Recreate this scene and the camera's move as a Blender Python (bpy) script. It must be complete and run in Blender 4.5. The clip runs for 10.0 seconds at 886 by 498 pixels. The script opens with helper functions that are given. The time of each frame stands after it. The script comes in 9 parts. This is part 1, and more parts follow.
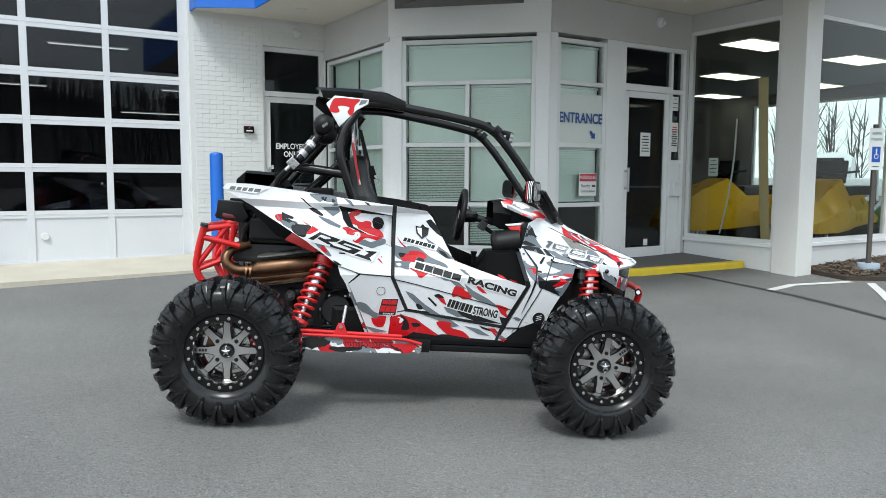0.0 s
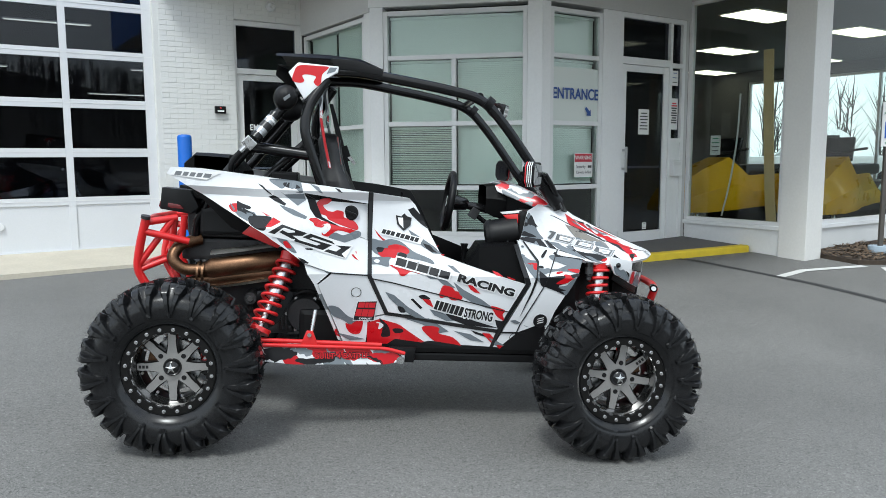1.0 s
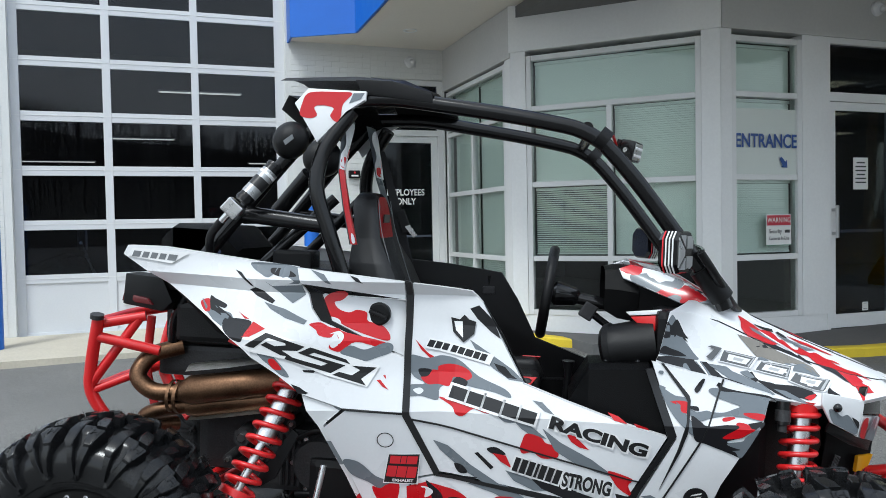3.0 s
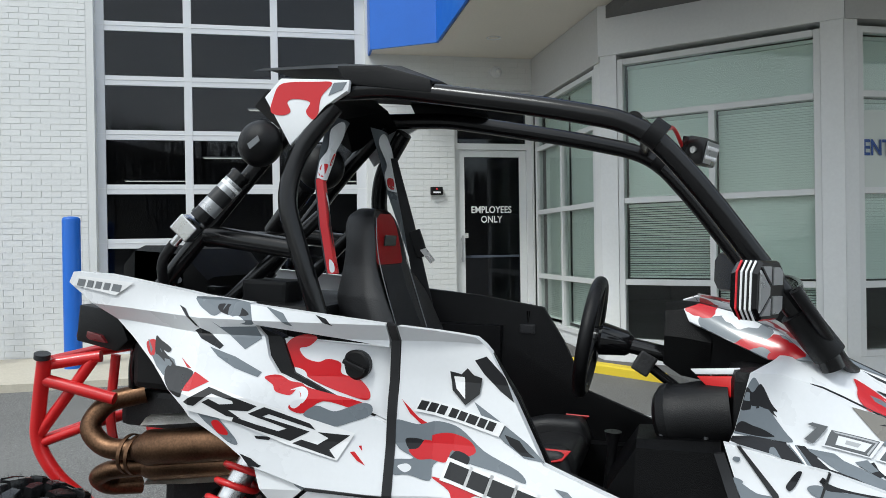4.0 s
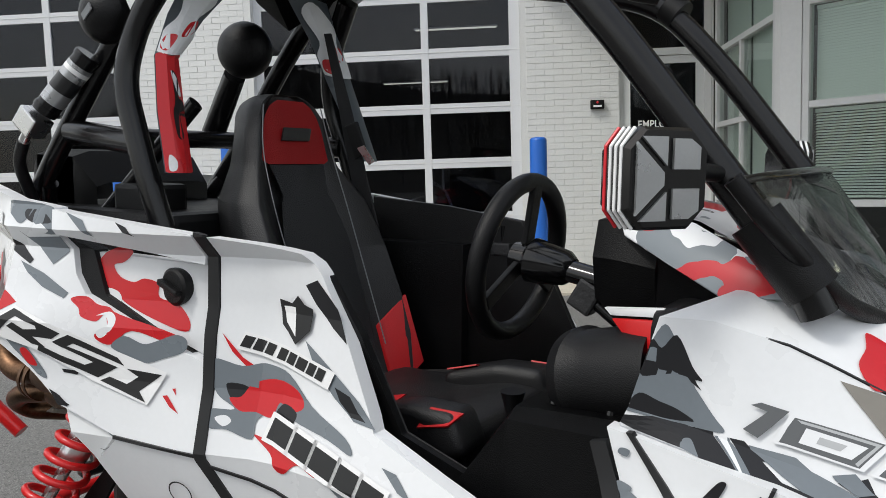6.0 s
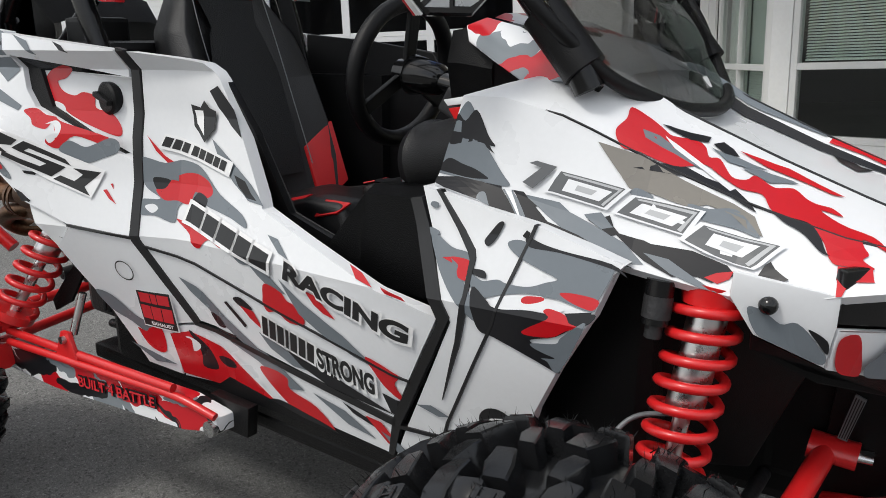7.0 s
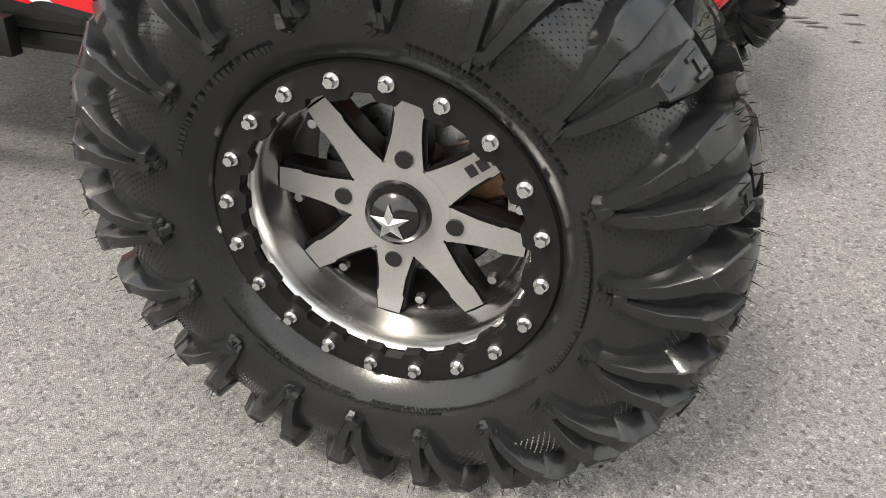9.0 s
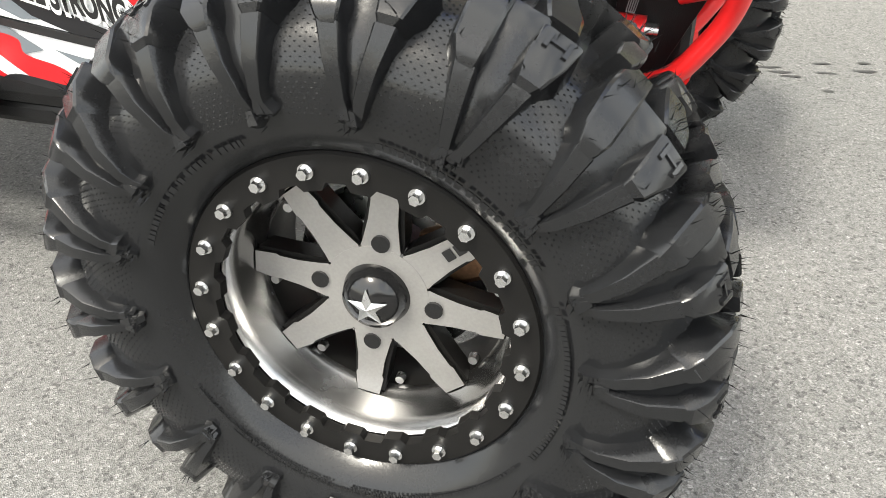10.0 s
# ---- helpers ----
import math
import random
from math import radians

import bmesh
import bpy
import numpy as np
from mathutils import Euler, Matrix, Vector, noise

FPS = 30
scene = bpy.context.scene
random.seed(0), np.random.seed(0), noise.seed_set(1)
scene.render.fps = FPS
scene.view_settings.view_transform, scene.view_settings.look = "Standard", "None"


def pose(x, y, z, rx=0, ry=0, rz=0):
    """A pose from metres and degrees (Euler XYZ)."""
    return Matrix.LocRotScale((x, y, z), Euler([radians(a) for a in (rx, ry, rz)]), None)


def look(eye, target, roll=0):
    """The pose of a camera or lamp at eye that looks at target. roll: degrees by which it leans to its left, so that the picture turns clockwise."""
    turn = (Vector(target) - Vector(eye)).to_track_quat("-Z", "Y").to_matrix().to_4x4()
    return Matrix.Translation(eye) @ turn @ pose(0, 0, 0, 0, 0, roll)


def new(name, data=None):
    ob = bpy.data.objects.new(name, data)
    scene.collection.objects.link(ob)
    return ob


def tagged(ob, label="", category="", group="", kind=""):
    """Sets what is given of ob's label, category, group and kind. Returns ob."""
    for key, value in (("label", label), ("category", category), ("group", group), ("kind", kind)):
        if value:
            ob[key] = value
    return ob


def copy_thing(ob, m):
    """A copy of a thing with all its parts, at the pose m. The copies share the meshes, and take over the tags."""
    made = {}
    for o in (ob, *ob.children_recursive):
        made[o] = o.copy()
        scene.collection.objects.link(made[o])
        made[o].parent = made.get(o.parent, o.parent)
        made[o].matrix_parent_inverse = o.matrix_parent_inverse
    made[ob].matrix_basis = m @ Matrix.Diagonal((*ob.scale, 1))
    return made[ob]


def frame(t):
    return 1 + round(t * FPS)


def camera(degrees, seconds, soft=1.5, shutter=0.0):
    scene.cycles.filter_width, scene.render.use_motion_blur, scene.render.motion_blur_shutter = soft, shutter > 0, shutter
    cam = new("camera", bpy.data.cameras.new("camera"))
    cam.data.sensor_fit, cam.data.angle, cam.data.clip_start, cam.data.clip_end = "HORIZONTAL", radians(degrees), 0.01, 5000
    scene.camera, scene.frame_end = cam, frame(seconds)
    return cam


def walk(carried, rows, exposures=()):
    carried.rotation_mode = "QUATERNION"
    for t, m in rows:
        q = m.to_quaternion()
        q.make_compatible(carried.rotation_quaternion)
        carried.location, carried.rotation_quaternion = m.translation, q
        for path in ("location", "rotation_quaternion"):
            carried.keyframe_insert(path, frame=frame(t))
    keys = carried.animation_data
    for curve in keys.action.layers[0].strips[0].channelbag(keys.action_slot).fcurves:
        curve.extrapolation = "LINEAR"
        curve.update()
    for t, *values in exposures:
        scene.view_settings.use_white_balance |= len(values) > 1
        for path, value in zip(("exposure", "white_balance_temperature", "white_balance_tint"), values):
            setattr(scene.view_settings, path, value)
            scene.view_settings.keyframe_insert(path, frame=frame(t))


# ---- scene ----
cam = camera(60.6, 10.0, soft=0.6)
# seconds, x, y, z, yaw, pitch, roll
ROWS = [
    (0.0, -0.150, -4.099, 1.460, -3.79, -5.43, -0.28),
    (0.5, -0.123, -3.835, 1.430, -4.46, -6.56, -0.17),
    (1.0, -0.095, -3.444, 1.452, -4.79, -6.76, 0.28),
    (1.5, 0.033, -3.045, 1.438, -3.35, -6.49, 0.48),
    (2.0, 0.092, -2.687, 1.436, -0.53, -5.18, 0.84),
    (2.5, 0.168, -2.356, 1.465, 2.91, -3.34, 1.15),
    (2.7, 0.244, -2.215, 1.461, 5.54, -2.64, 1.18),
    (3.8, 0.495, -1.467, 1.482, 15.43, -0.30, 0.78),
    (4.0, 0.523, -1.364, 1.478, 17.24, -0.25, 0.89),
    (4.5, 0.654, -1.089, 1.462, 22.89, -0.96, 0.84),
    (5.0, 0.742, -0.868, 1.433, 26.20, -2.14, 1.31),
    (5.2, 0.767, -0.787, 1.426, 27.36, -2.88, 1.29),
    (6.3, 1.126, -0.538, 1.346, 35.45, -6.63, 1.77),
    (6.5, 1.211, -0.543, 1.318, 35.95, -7.99, 1.82),
    (7.0, 1.411, -0.621, 1.237, 35.92, -13.79, 2.19),
    (7.3, 1.501, -0.621, 1.164, 35.72, -16.75, 1.79),
    (7.5, 1.532, -0.615, 1.110, 34.82, -18.45, 1.96),
    (7.8, 1.540, -0.601, 1.037, 32.53, -22.98, 3.29),
    (8.0, 1.498, -0.612, 0.994, 29.48, -25.06, 3.04),
    (8.5, 1.419, -0.640, 0.915, 23.16, -29.87, 3.11),
    (9.0, 1.390, -0.668, 0.855, 20.14, -33.00, 3.01),
    (9.5, 1.391, -0.676, 0.831, 18.73, -33.83, 2.72),
    (10.0, 1.388, -0.630, 0.894, 18.65, -30.23, 3.36),
]
walk(cam, [(t, pose(x, y, z, 90 + pitch, roll, yaw)) for t, x, y, z, yaw, pitch, roll in ROWS],
     [(0.0, 0.50, 6150, 3), (2.5, 0.35, 5950, 4), (4.5, 0.15, 6350, 4), (6.5, 0.04, 6600, 8), (7.5, 0.05, 6650, 8), (8.3, 0.92, 6850, 8), (9.0, 1.42, 7200, 7), (10.0, 1.74, 7000, 6)])

# ---- light ----
world = bpy.data.worlds.new("sky_world")
scene.world = world
world.use_nodes = True
wn = world.node_tree.nodes
sky = wn.new("ShaderNodeTexSky")
sky.sky_type = "NISHITA"
sky.sun_disc = False
SUN_EL, SUN_AZ = radians(56), radians(200)   # azimuth clockwise from +y
sky.sun_elevation, sky.sun_rotation = SUN_EL, SUN_AZ
sky.air_density, sky.dust_density, sky.ozone_density = 1.0, 3.0, 1.0
wn["Background"].inputs["Strength"].default_value = 0.16
# broken cloud over the sky
wc = wn.new("ShaderNodeTexCoord")
cloud = wn.new("ShaderNodeTexNoise")
cloud.inputs["Scale"].default_value, cloud.inputs["Detail"].default_value = 2.6, 8
ramp = wn.new("ShaderNodeMapRange")
ramp.inputs["From Min"].default_value, ramp.inputs["From Max"].default_value = 0.36, 0.62
ramp.inputs["To Min"].default_value, ramp.inputs["To Max"].default_value = 0.25, 0.92
cmix = wn.new("ShaderNodeMix")
cmix.data_type = "RGBA"
cmix.inputs["B"].default_value = (7.6, 7.7, 7.9, 1)
wl = world.node_tree.links
wl.new(wc.outputs["Generated"], cloud.inputs["Vector"])
wl.new(cloud.outputs["Fac"], ramp.inputs["Value"])
wl.new(ramp.outputs["Result"], cmix.inputs["Factor"])
wl.new(sky.outputs[0], cmix.inputs["A"])
wl.new(cmix.outputs["Result"], wn["Background"].inputs["Color"])
sun_data = bpy.data.lights.new("sun", "SUN")
sun_data.energy, sun_data.angle, sun_data.color = 1.7, radians(12), (1.0, 0.985, 0.96)
sun = new("sun", sun_data)
sun_from = Vector((math.sin(SUN_AZ) * math.cos(SUN_EL), math.cos(SUN_AZ) * math.cos(SUN_EL), math.sin(SUN_EL)))
sun.matrix_basis = look(sun_from * 30, (0, 0, 0))


# ---- materials ----
def mat(name, rgb, rough=0.5, metal=0.0, vary=0.0, scale=8.0, bump=0.0, bump_scale=60.0, coat=0.0, random_piece=0.0, spec=0.5):
    """A principled material with two scales of colour variation and a fine relief."""
    m = bpy.data.materials.new(name)
    m.use_nodes = True
    n, l = m.node_tree.nodes, m.node_tree.links
    b = n["Principled BSDF"]
    b.inputs["Base Color"].default_value = (*rgb, 1)
    b.inputs["Roughness"].default_value = rough
    b.inputs["Metallic"].default_value = metal
    b.inputs["Coat Weight"].default_value = coat
    b.inputs["Coat Roughness"].default_value = 0.08
    b.inputs["Specular IOR Level"].default_value = spec
    tc = n.new("ShaderNodeTexCoord")
    if vary or random_piece:
        big = n.new("ShaderNodeTexNoise")
        big.inputs["Scale"].default_value = scale
        big.inputs["Detail"].default_value = 6
        l.new(tc.outputs["Object"], big.inputs["Vector"])
        fine = n.new("ShaderNodeTexNoise")
        fine.inputs["Scale"].default_value = scale * 17
        fine.inputs["Detail"].default_value = 3
        l.new(tc.outputs["Object"], fine.inputs["Vector"])
        add = n.new("ShaderNodeMath")
        add.operation = "ADD"
        l.new(big.outputs["Fac"], add.inputs[0])
        l.new(fine.outputs["Fac"], add.inputs[1])
        rng = n.new("ShaderNodeMapRange")
        rng.inputs["From Min"].default_value, rng.inputs["From Max"].default_value = 0.6, 1.4
        rng.inputs["To Min"].default_value, rng.inputs["To Max"].default_value = 1 - vary, 1 + vary
        l.new(add.outputs[0], rng.inputs["Value"])
        hsv = n.new("ShaderNodeHueSaturation")
        hsv.inputs["Color"].default_value = (*rgb, 1)
        if random_piece:
            info = n.new("ShaderNodeObjectInfo")
            r2 = n.new("ShaderNodeMapRange")
            r2.inputs["To Min"].default_value, r2.inputs["To Max"].default_value = 1 - random_piece, 1 + random_piece
            l.new(info.outputs["Random"], r2.inputs["Value"])
            mul = n.new("ShaderNodeMath")
            mul.operation = "MULTIPLY"
            l.new(rng.outputs["Result"], mul.inputs[0])
            l.new(r2.outputs["Result"], mul.inputs[1])
            l.new(mul.outputs[0], hsv.inputs["Value"])
        else:
            l.new(rng.outputs["Result"], hsv.inputs["Value"])
        l.new(hsv.outputs["Color"], b.inputs["Base Color"])
        rr = n.new("ShaderNodeMapRange")
        rr.inputs["To Min"].default_value, rr.inputs["To Max"].default_value = max(0.02, rough - 0.12), min(1, rough + 0.12)
        l.new(big.outputs["Fac"], rr.inputs["Value"])
        l.new(rr.outputs["Result"], b.inputs["Roughness"])
    if bump:
        bn = n.new("ShaderNodeTexNoise")
        bn.inputs["Scale"].default_value = bump_scale
        bn.inputs["Detail"].default_value = 4
        l.new(tc.outputs["Object"], bn.inputs["Vector"])
        bp = n.new("ShaderNodeBump")
        bp.inputs["Strength"].default_value = bump
        bp.inputs["Distance"].default_value = 0.004
        l.new(bn.outputs["Fac"], bp.inputs["Height"])
        l.new(bp.outputs["Normal"], b.inputs["Normal"])
    return m


def glass_mat(name, tint, rough=0.0, ior=1.4):
    m = bpy.data.materials.new(name)
    m.use_nodes = True
    n, l = m.node_tree.nodes, m.node_tree.links
    n.remove(n["Principled BSDF"])
    tr, gl, mix, fr = n.new("ShaderNodeBsdfTransparent"), n.new("ShaderNodeBsdfGlossy"), n.new("ShaderNodeMixShader"), n.new("ShaderNodeFresnel")
    tr.inputs["Color"].default_value = (*tint, 1)
    gl.inputs["Roughness"].default_value = rough
    fr.inputs["IOR"].default_value = ior
    l.new(fr.outputs[0], mix.inputs[0])
    l.new(tr.outputs[0], mix.inputs[1])
    l.new(gl.outputs[0], mix.inputs[2])
    l.new(mix.outputs[0], n["Material Output"].inputs["Surface"])
    return m


def asphalt_mat():
    """Worn asphalt: fine binder, packed stones of mixed grey, scattered pale chips and dark pits, large stains."""
    m = mat("asphalt", (0.055, 0.055, 0.057), 0.85)
    n, l = m.node_tree.nodes, m.node_tree.links
    b = n["Principled BSDF"]
    tc = n.new("ShaderNodeTexCoord")

    def tex(kind, scale, detail=None, rough=None):
        t = n.new(kind)
        t.inputs["Scale"].default_value = scale
        if detail is not None:
            t.inputs["Detail"].default_value = detail
        if rough is not None:
            t.inputs["Roughness"].default_value = rough
        l.new(tc.outputs["Object"], t.inputs["Vector"])
        return t

    def ranged(sock, f0, f1, t0, t1):
        k = n.new("ShaderNodeMapRange")
        for nm, v in (("From Min", f0), ("From Max", f1), ("To Min", t0), ("To Max", t1)):
            k.inputs[nm].default_value = v
        l.new(sock, k.inputs["Value"])
        return k.outputs["Result"]

    def times(p, q):
        k = n.new("ShaderNodeMath")
        k.operation = "MULTIPLY"
        l.new(p, k.inputs[0])
        l.new(q, k.inputs[1])
        return k.outputs[0]

    def red_of(t):
        k = n.new("ShaderNodeSeparateColor")
        l.new(t.outputs["Color"], k.inputs[0])
        return k.outputs[0]

    stains = tex("ShaderNodeTexNoise", 0.7, 8)
    patches = tex("ShaderNodeTexNoise", 60, 7, 0.8)
    stones = tex("ShaderNodeTexVoronoi", 460)
    chips = tex("ShaderNodeTexVoronoi", 260)
    coarse = tex("ShaderNodeTexVoronoi", 150)
    grit = tex("ShaderNodeTexNoise", 700, 2)
    v = times(ranged(stains.outputs["Fac"], 0.3, 0.7, 0.86, 1.14), ranged(patches.outputs["Fac"], 0.3, 0.7, 0.72, 1.28))
    v = times(v, ranged(red_of(stones), 0, 1, 0.60, 1.40))
    v = times(v, ranged(grit.outputs["Fac"], 0.3, 0.7, 0.80, 1.20))
    v = times(v, ranged(red_of(chips), 0.88, 0.98, 1.0, 1.6))
    v = times(v, ranged(red_of(coarse), 0.04, 0.14, 0.55, 1.0))
    v = times(v, ranged(red_of(coarse), 0.95, 0.99, 1.0, 1.45))
    hsv = n.new("ShaderNodeHueSaturation")
    hsv.inputs["Color"].default_value = (0.158, 0.156, 0.149, 1)
    l.new(v, hsv.inputs["Value"])
    l.new(hsv.outputs["Color"], b.inputs["Base Color"])
    bp = n.new("ShaderNodeBump")
    bp.inputs["Strength"].default_value, bp.inputs["Distance"].default_value = 0.7, 0.003
    l.new(stones.outputs["Distance"], bp.inputs["Height"])
    l.new(bp.outputs["Normal"], b.inputs["Normal"])
    return m


ASPHALT = asphalt_mat()
BRICK = mat("white_painted_brick", (0.69, 0.695, 0.68), 0.55, vary=0.05, scale=3, bump=0.25, bump_scale=90)
MORTAR = mat("white_painted_mortar", (0.66, 0.665, 0.65), 0.7, vary=0.06, scale=4, bump=0.3)
GREY_FRAME = mat("grey_painted_metal", (0.70, 0.705, 0.70), 0.45, vary=0.03, scale=3, bump=0.05)
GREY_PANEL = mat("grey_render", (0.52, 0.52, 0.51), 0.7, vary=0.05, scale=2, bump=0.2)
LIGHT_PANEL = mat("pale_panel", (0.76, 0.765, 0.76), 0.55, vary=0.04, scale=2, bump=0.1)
WHITE_DOOR = mat("white_door_paint", (0.64, 0.65, 0.665), 0.4, vary=0.03, scale=3)
SOFFIT = mat("soffit_paint", (0.68, 0.64, 0.57), 0.7, vary=0.04, scale=2, bump=0.1)
BLUE = mat("blue_paint", (0.010, 0.12, 0.52), 0.4, vary=0.06, scale=5, bump=0.05)
CONCRETE = mat("concrete", (0.48, 0.44, 0.36), 0.85, vary=0.12, scale=2.5, bump=0.4)
YELLOW_LINE = mat("yellow_kerb_paint", (0.70, 0.52, 0.03), 0.7, vary=0.12, scale=8, bump=0.3)
WHITE_LINE = mat("worn_white_paint", (0.62, 0.62, 0.60), 0.8, vary=0.15, scale=9, bump=0.3)
# near-black stands for the dim workshop, its shade put into the colour
ROOM_SHADE = mat("shaded_interior", (0.07, 0.07, 0.075), 0.8, vary=0.2, scale=1)
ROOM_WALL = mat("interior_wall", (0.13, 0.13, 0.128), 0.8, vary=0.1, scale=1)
GLASS = glass_mat("window_glass", (0.93, 0.97, 0.955))
DARK_GLASS = glass_mat("dark_window_glass", (0.50, 0.53, 0.60), ior=1.42)
BLIND = mat("blind_slat", (0.88, 0.92, 0.87), 0.5, vary=0.05, scale=3)


# ---- building blocks ----
def box(bm, x0, x1, y0, y1, z0, z1, bevel=0.0):
    vs = [bm.verts.new((x, y, z)) for x in (x0, x1) for y in (y0, y1) for z in (z0, z1)]
    fs = [bm.faces.new([vs[i] for i in q]) for q in ((0, 1, 3, 2), (4, 6, 7, 5), (0, 4, 5, 1), (2, 3, 7, 6), (0, 2, 6, 4), (1, 5, 7, 3))]
    if bevel:
        es = list({e for f in fs for e in f.edges})
        bmesh.ops.bevel(bm, geom=es, offset=bevel, segments=2, affect="EDGES", profile=0.6)
    return bm


def mesh_of(name, bm, material, smooth=False):
    bmesh.ops.recalc_face_normals(bm, faces=bm.faces)
    me = bpy.data.meshes.new(name)
    bm.to_mesh(me)
    bm.free()
    if material:
        for m in material if isinstance(material, (list, tuple)) else [material]:
            me.materials.append(m)
    if smooth:
        for p in me.polygons:
            p.use_smooth = True
        me.set_sharp_from_angle(angle=radians(smooth if smooth is not True else 38))
    return me


def part(name, bm, material, parent=None, label="", smooth=False, m=None):
    ob = new(name, mesh_of(name, bm, material, smooth))
    ob.parent = parent
    if m is not None:
        ob.matrix_basis = m
    return tagged(ob, label) if label else ob


def boxes(*bs, bevel=0.0):
    bm = bmesh.new()
    for b in bs:
        box(bm, *(b if len(b) == 7 else (*b, bevel)))
    return bm


def empty(name, m=None, label="", category="", group="", kind=""):
    ob = new(name)
    ob.empty_display_size = 0.2
    if m is not None:
        ob.matrix_basis = m
    return tagged(ob, label, category, group, kind)


# ---- ground ----
def smooth01(v):
    v = min(1.0, max(0.0, v))
    return v * v * (3 - 2 * v)


def ground_z(x, y):
    lean = -0.05 * min(2.5, max(-2.5, x)) * (1 - smooth01((y - 1.8) / 2.5))
    return 0.045 + lean + 0.047 * min(7.0, max(0.0, y - 1.7))


BANG = 28.5
BM = pose(0, 0, 0, 0, 0, BANG)     # the building's own axes: p along its front, q inwards
BU = Vector((math.cos(radians(BANG)), math.sin(radians(BANG)), 0))
BN = Vector((-math.sin(radians(BANG)), math.cos(radians(BANG)), 0))


def from_building(p, q):
    v = BU * p + BN * q
    return v.x, v.y


def make_ground():
    bm = bmesh.new()
    xs = [-900, -300, -100, -40, -20] + [i * 0.5 for i in range(-24, 29)] + [20, 40, 100, 300, 900]
    ys = [-900, -300, -100, -40, -20, -12, -8] + [i * 0.5 for i in range(-12, 29)] + [20, 40, 100, 300, 900]
    grid = [[bm.verts.new((x, y, ground_z(x, y))) for x in xs] for y in ys]
    for j in range(len(ys) - 1):
        for i in range(len(xs) - 1):
            bm.faces.new((grid[j][i], grid[j][i + 1], grid[j + 1][i + 1], grid[j + 1][i]))
    ob = part("ground", bm, ASPHALT, smooth=True)
    tagged(ob, "worn grey asphalt car park sloping gently from the building", "ground", kind="structure")


make_ground()


def structure(name, bm, material, label, category, m=BM, smooth=False):
    ob = part(name, bm, material, m=m, smooth=smooth)
    return tagged(ob, label, category, kind="structure")

# ---- building (axes p, q, z) ----
WQ = 7.65                      # garage wall face
GARAGES = ((-2.34, 0.71), (-6.84, -3.79))
ED = (1.79, 2.79)              # staff door opening
TOPZ = 5.4
SOF = 3.79


def wall_with(name, p0, p1, q0, q1, z0, z1, holes, material, label):
    """A wall along p with rectangular openings (p0, p1, z0, z1)."""
    bm = bmesh.new()
    cuts = sorted(holes)
    at = p0
    for a, b, za, zb in cuts:
        box(bm, at, a, q0, q1, z0, z1)
        if za > z0:
            box(bm, a, b, q0, q1, z0, za)
        if zb < z1:
            box(bm, a, b, q0, q1, zb, z1)
        at = b
    box(bm, at, p1, q0, q1, z0, z1)
    return structure(name, bm, material, label, "wall")


wall_with("wall_west", -11, 2.80, WQ, WQ + 0.25, -0.2, TOPZ,
          [(a, b, 0.29, 4.62) for a, b in GARAGES] + [(ED[0], ED[1], 0.29, 3.40)], MORTAR, "white painted brick garage wall")


def garage_door(p0, p1, name):
    g = tagged(empty(name, BM @ pose(p0, WQ + 0.10, 0.29)), "white sectional garage door with dark glazed panels", "garage door", kind="structure")
    w = p1 - p0
    rows = [(0.04, 0.60)] + [(0.70 + 0.6215 * i, 1.21 + 0.6215 * i) for i in range(6)]
    cols = [(0.09, 0.95), (1.04, 1.935), (2.02, 2.93)]
    k = w / 3.05
    cols = [(a * k, b * k) for a, b in cols]
    bm = bmesh.new()
    xs = [0] + [v for c in cols for v in c] + [w]
    for i in range(0, len(xs), 2):
        box(bm, xs[i], xs[i + 1], 0, 0.045, 0, 4.33, 0.004)
    zs = [0] + [v for r in rows for v in r] + [4.33]
    for a, b in cols:
        for i in range(0, len(zs), 2):
            box(bm, a, b, 0.003, 0.042, zs[i], zs[i + 1], 0.003)
    part("frame", bm, WHITE_DOOR, g)
    for r, (za, zb) in enumerate(rows):
        for a, b in cols:
            if r == 0:
                part("panel", boxes((a, b, 0.018, 0.03, za, zb)), WHITE_DOOR, g)
            else:
                o = part("pane", boxes((a, b, 0.018, 0.024, za, zb)), DARK_GLASS, g)
                o.visible_shadow = False
    for i in range(1, 7):
        z = 0.655 + 0.6215 * (i - 1)
        part("section_joint", boxes((0.0, w, -0.002, 0.003, z - 0.004, z + 0.003)), GREY_FRAME, g)
    bm = bmesh.new()
    bmesh.ops.create_cone(bm, cap_ends=True, segments=24, radius1=0.05, radius2=0.045, depth=0.02, matrix=pose(1.15, -0.005, 0.36, 90))
    part("lock_escutcheon", bm, GREY_FRAME, g, "round metal vent plate")
    # jamb trim
    part("jamb", boxes((-0.075, -0.004, -0.085, 0.05, 0, 4.40, 0.004)), GREY_FRAME, g)
    part("jamb", boxes((w + 0.004, w + 0.06, -0.085, 0.05, 0, 4.40, 0.004)), GREY_FRAME, g)
    return g


garage_door(*GARAGES[0], "door_1")
garage_door(*GARAGES[1], "door_2")


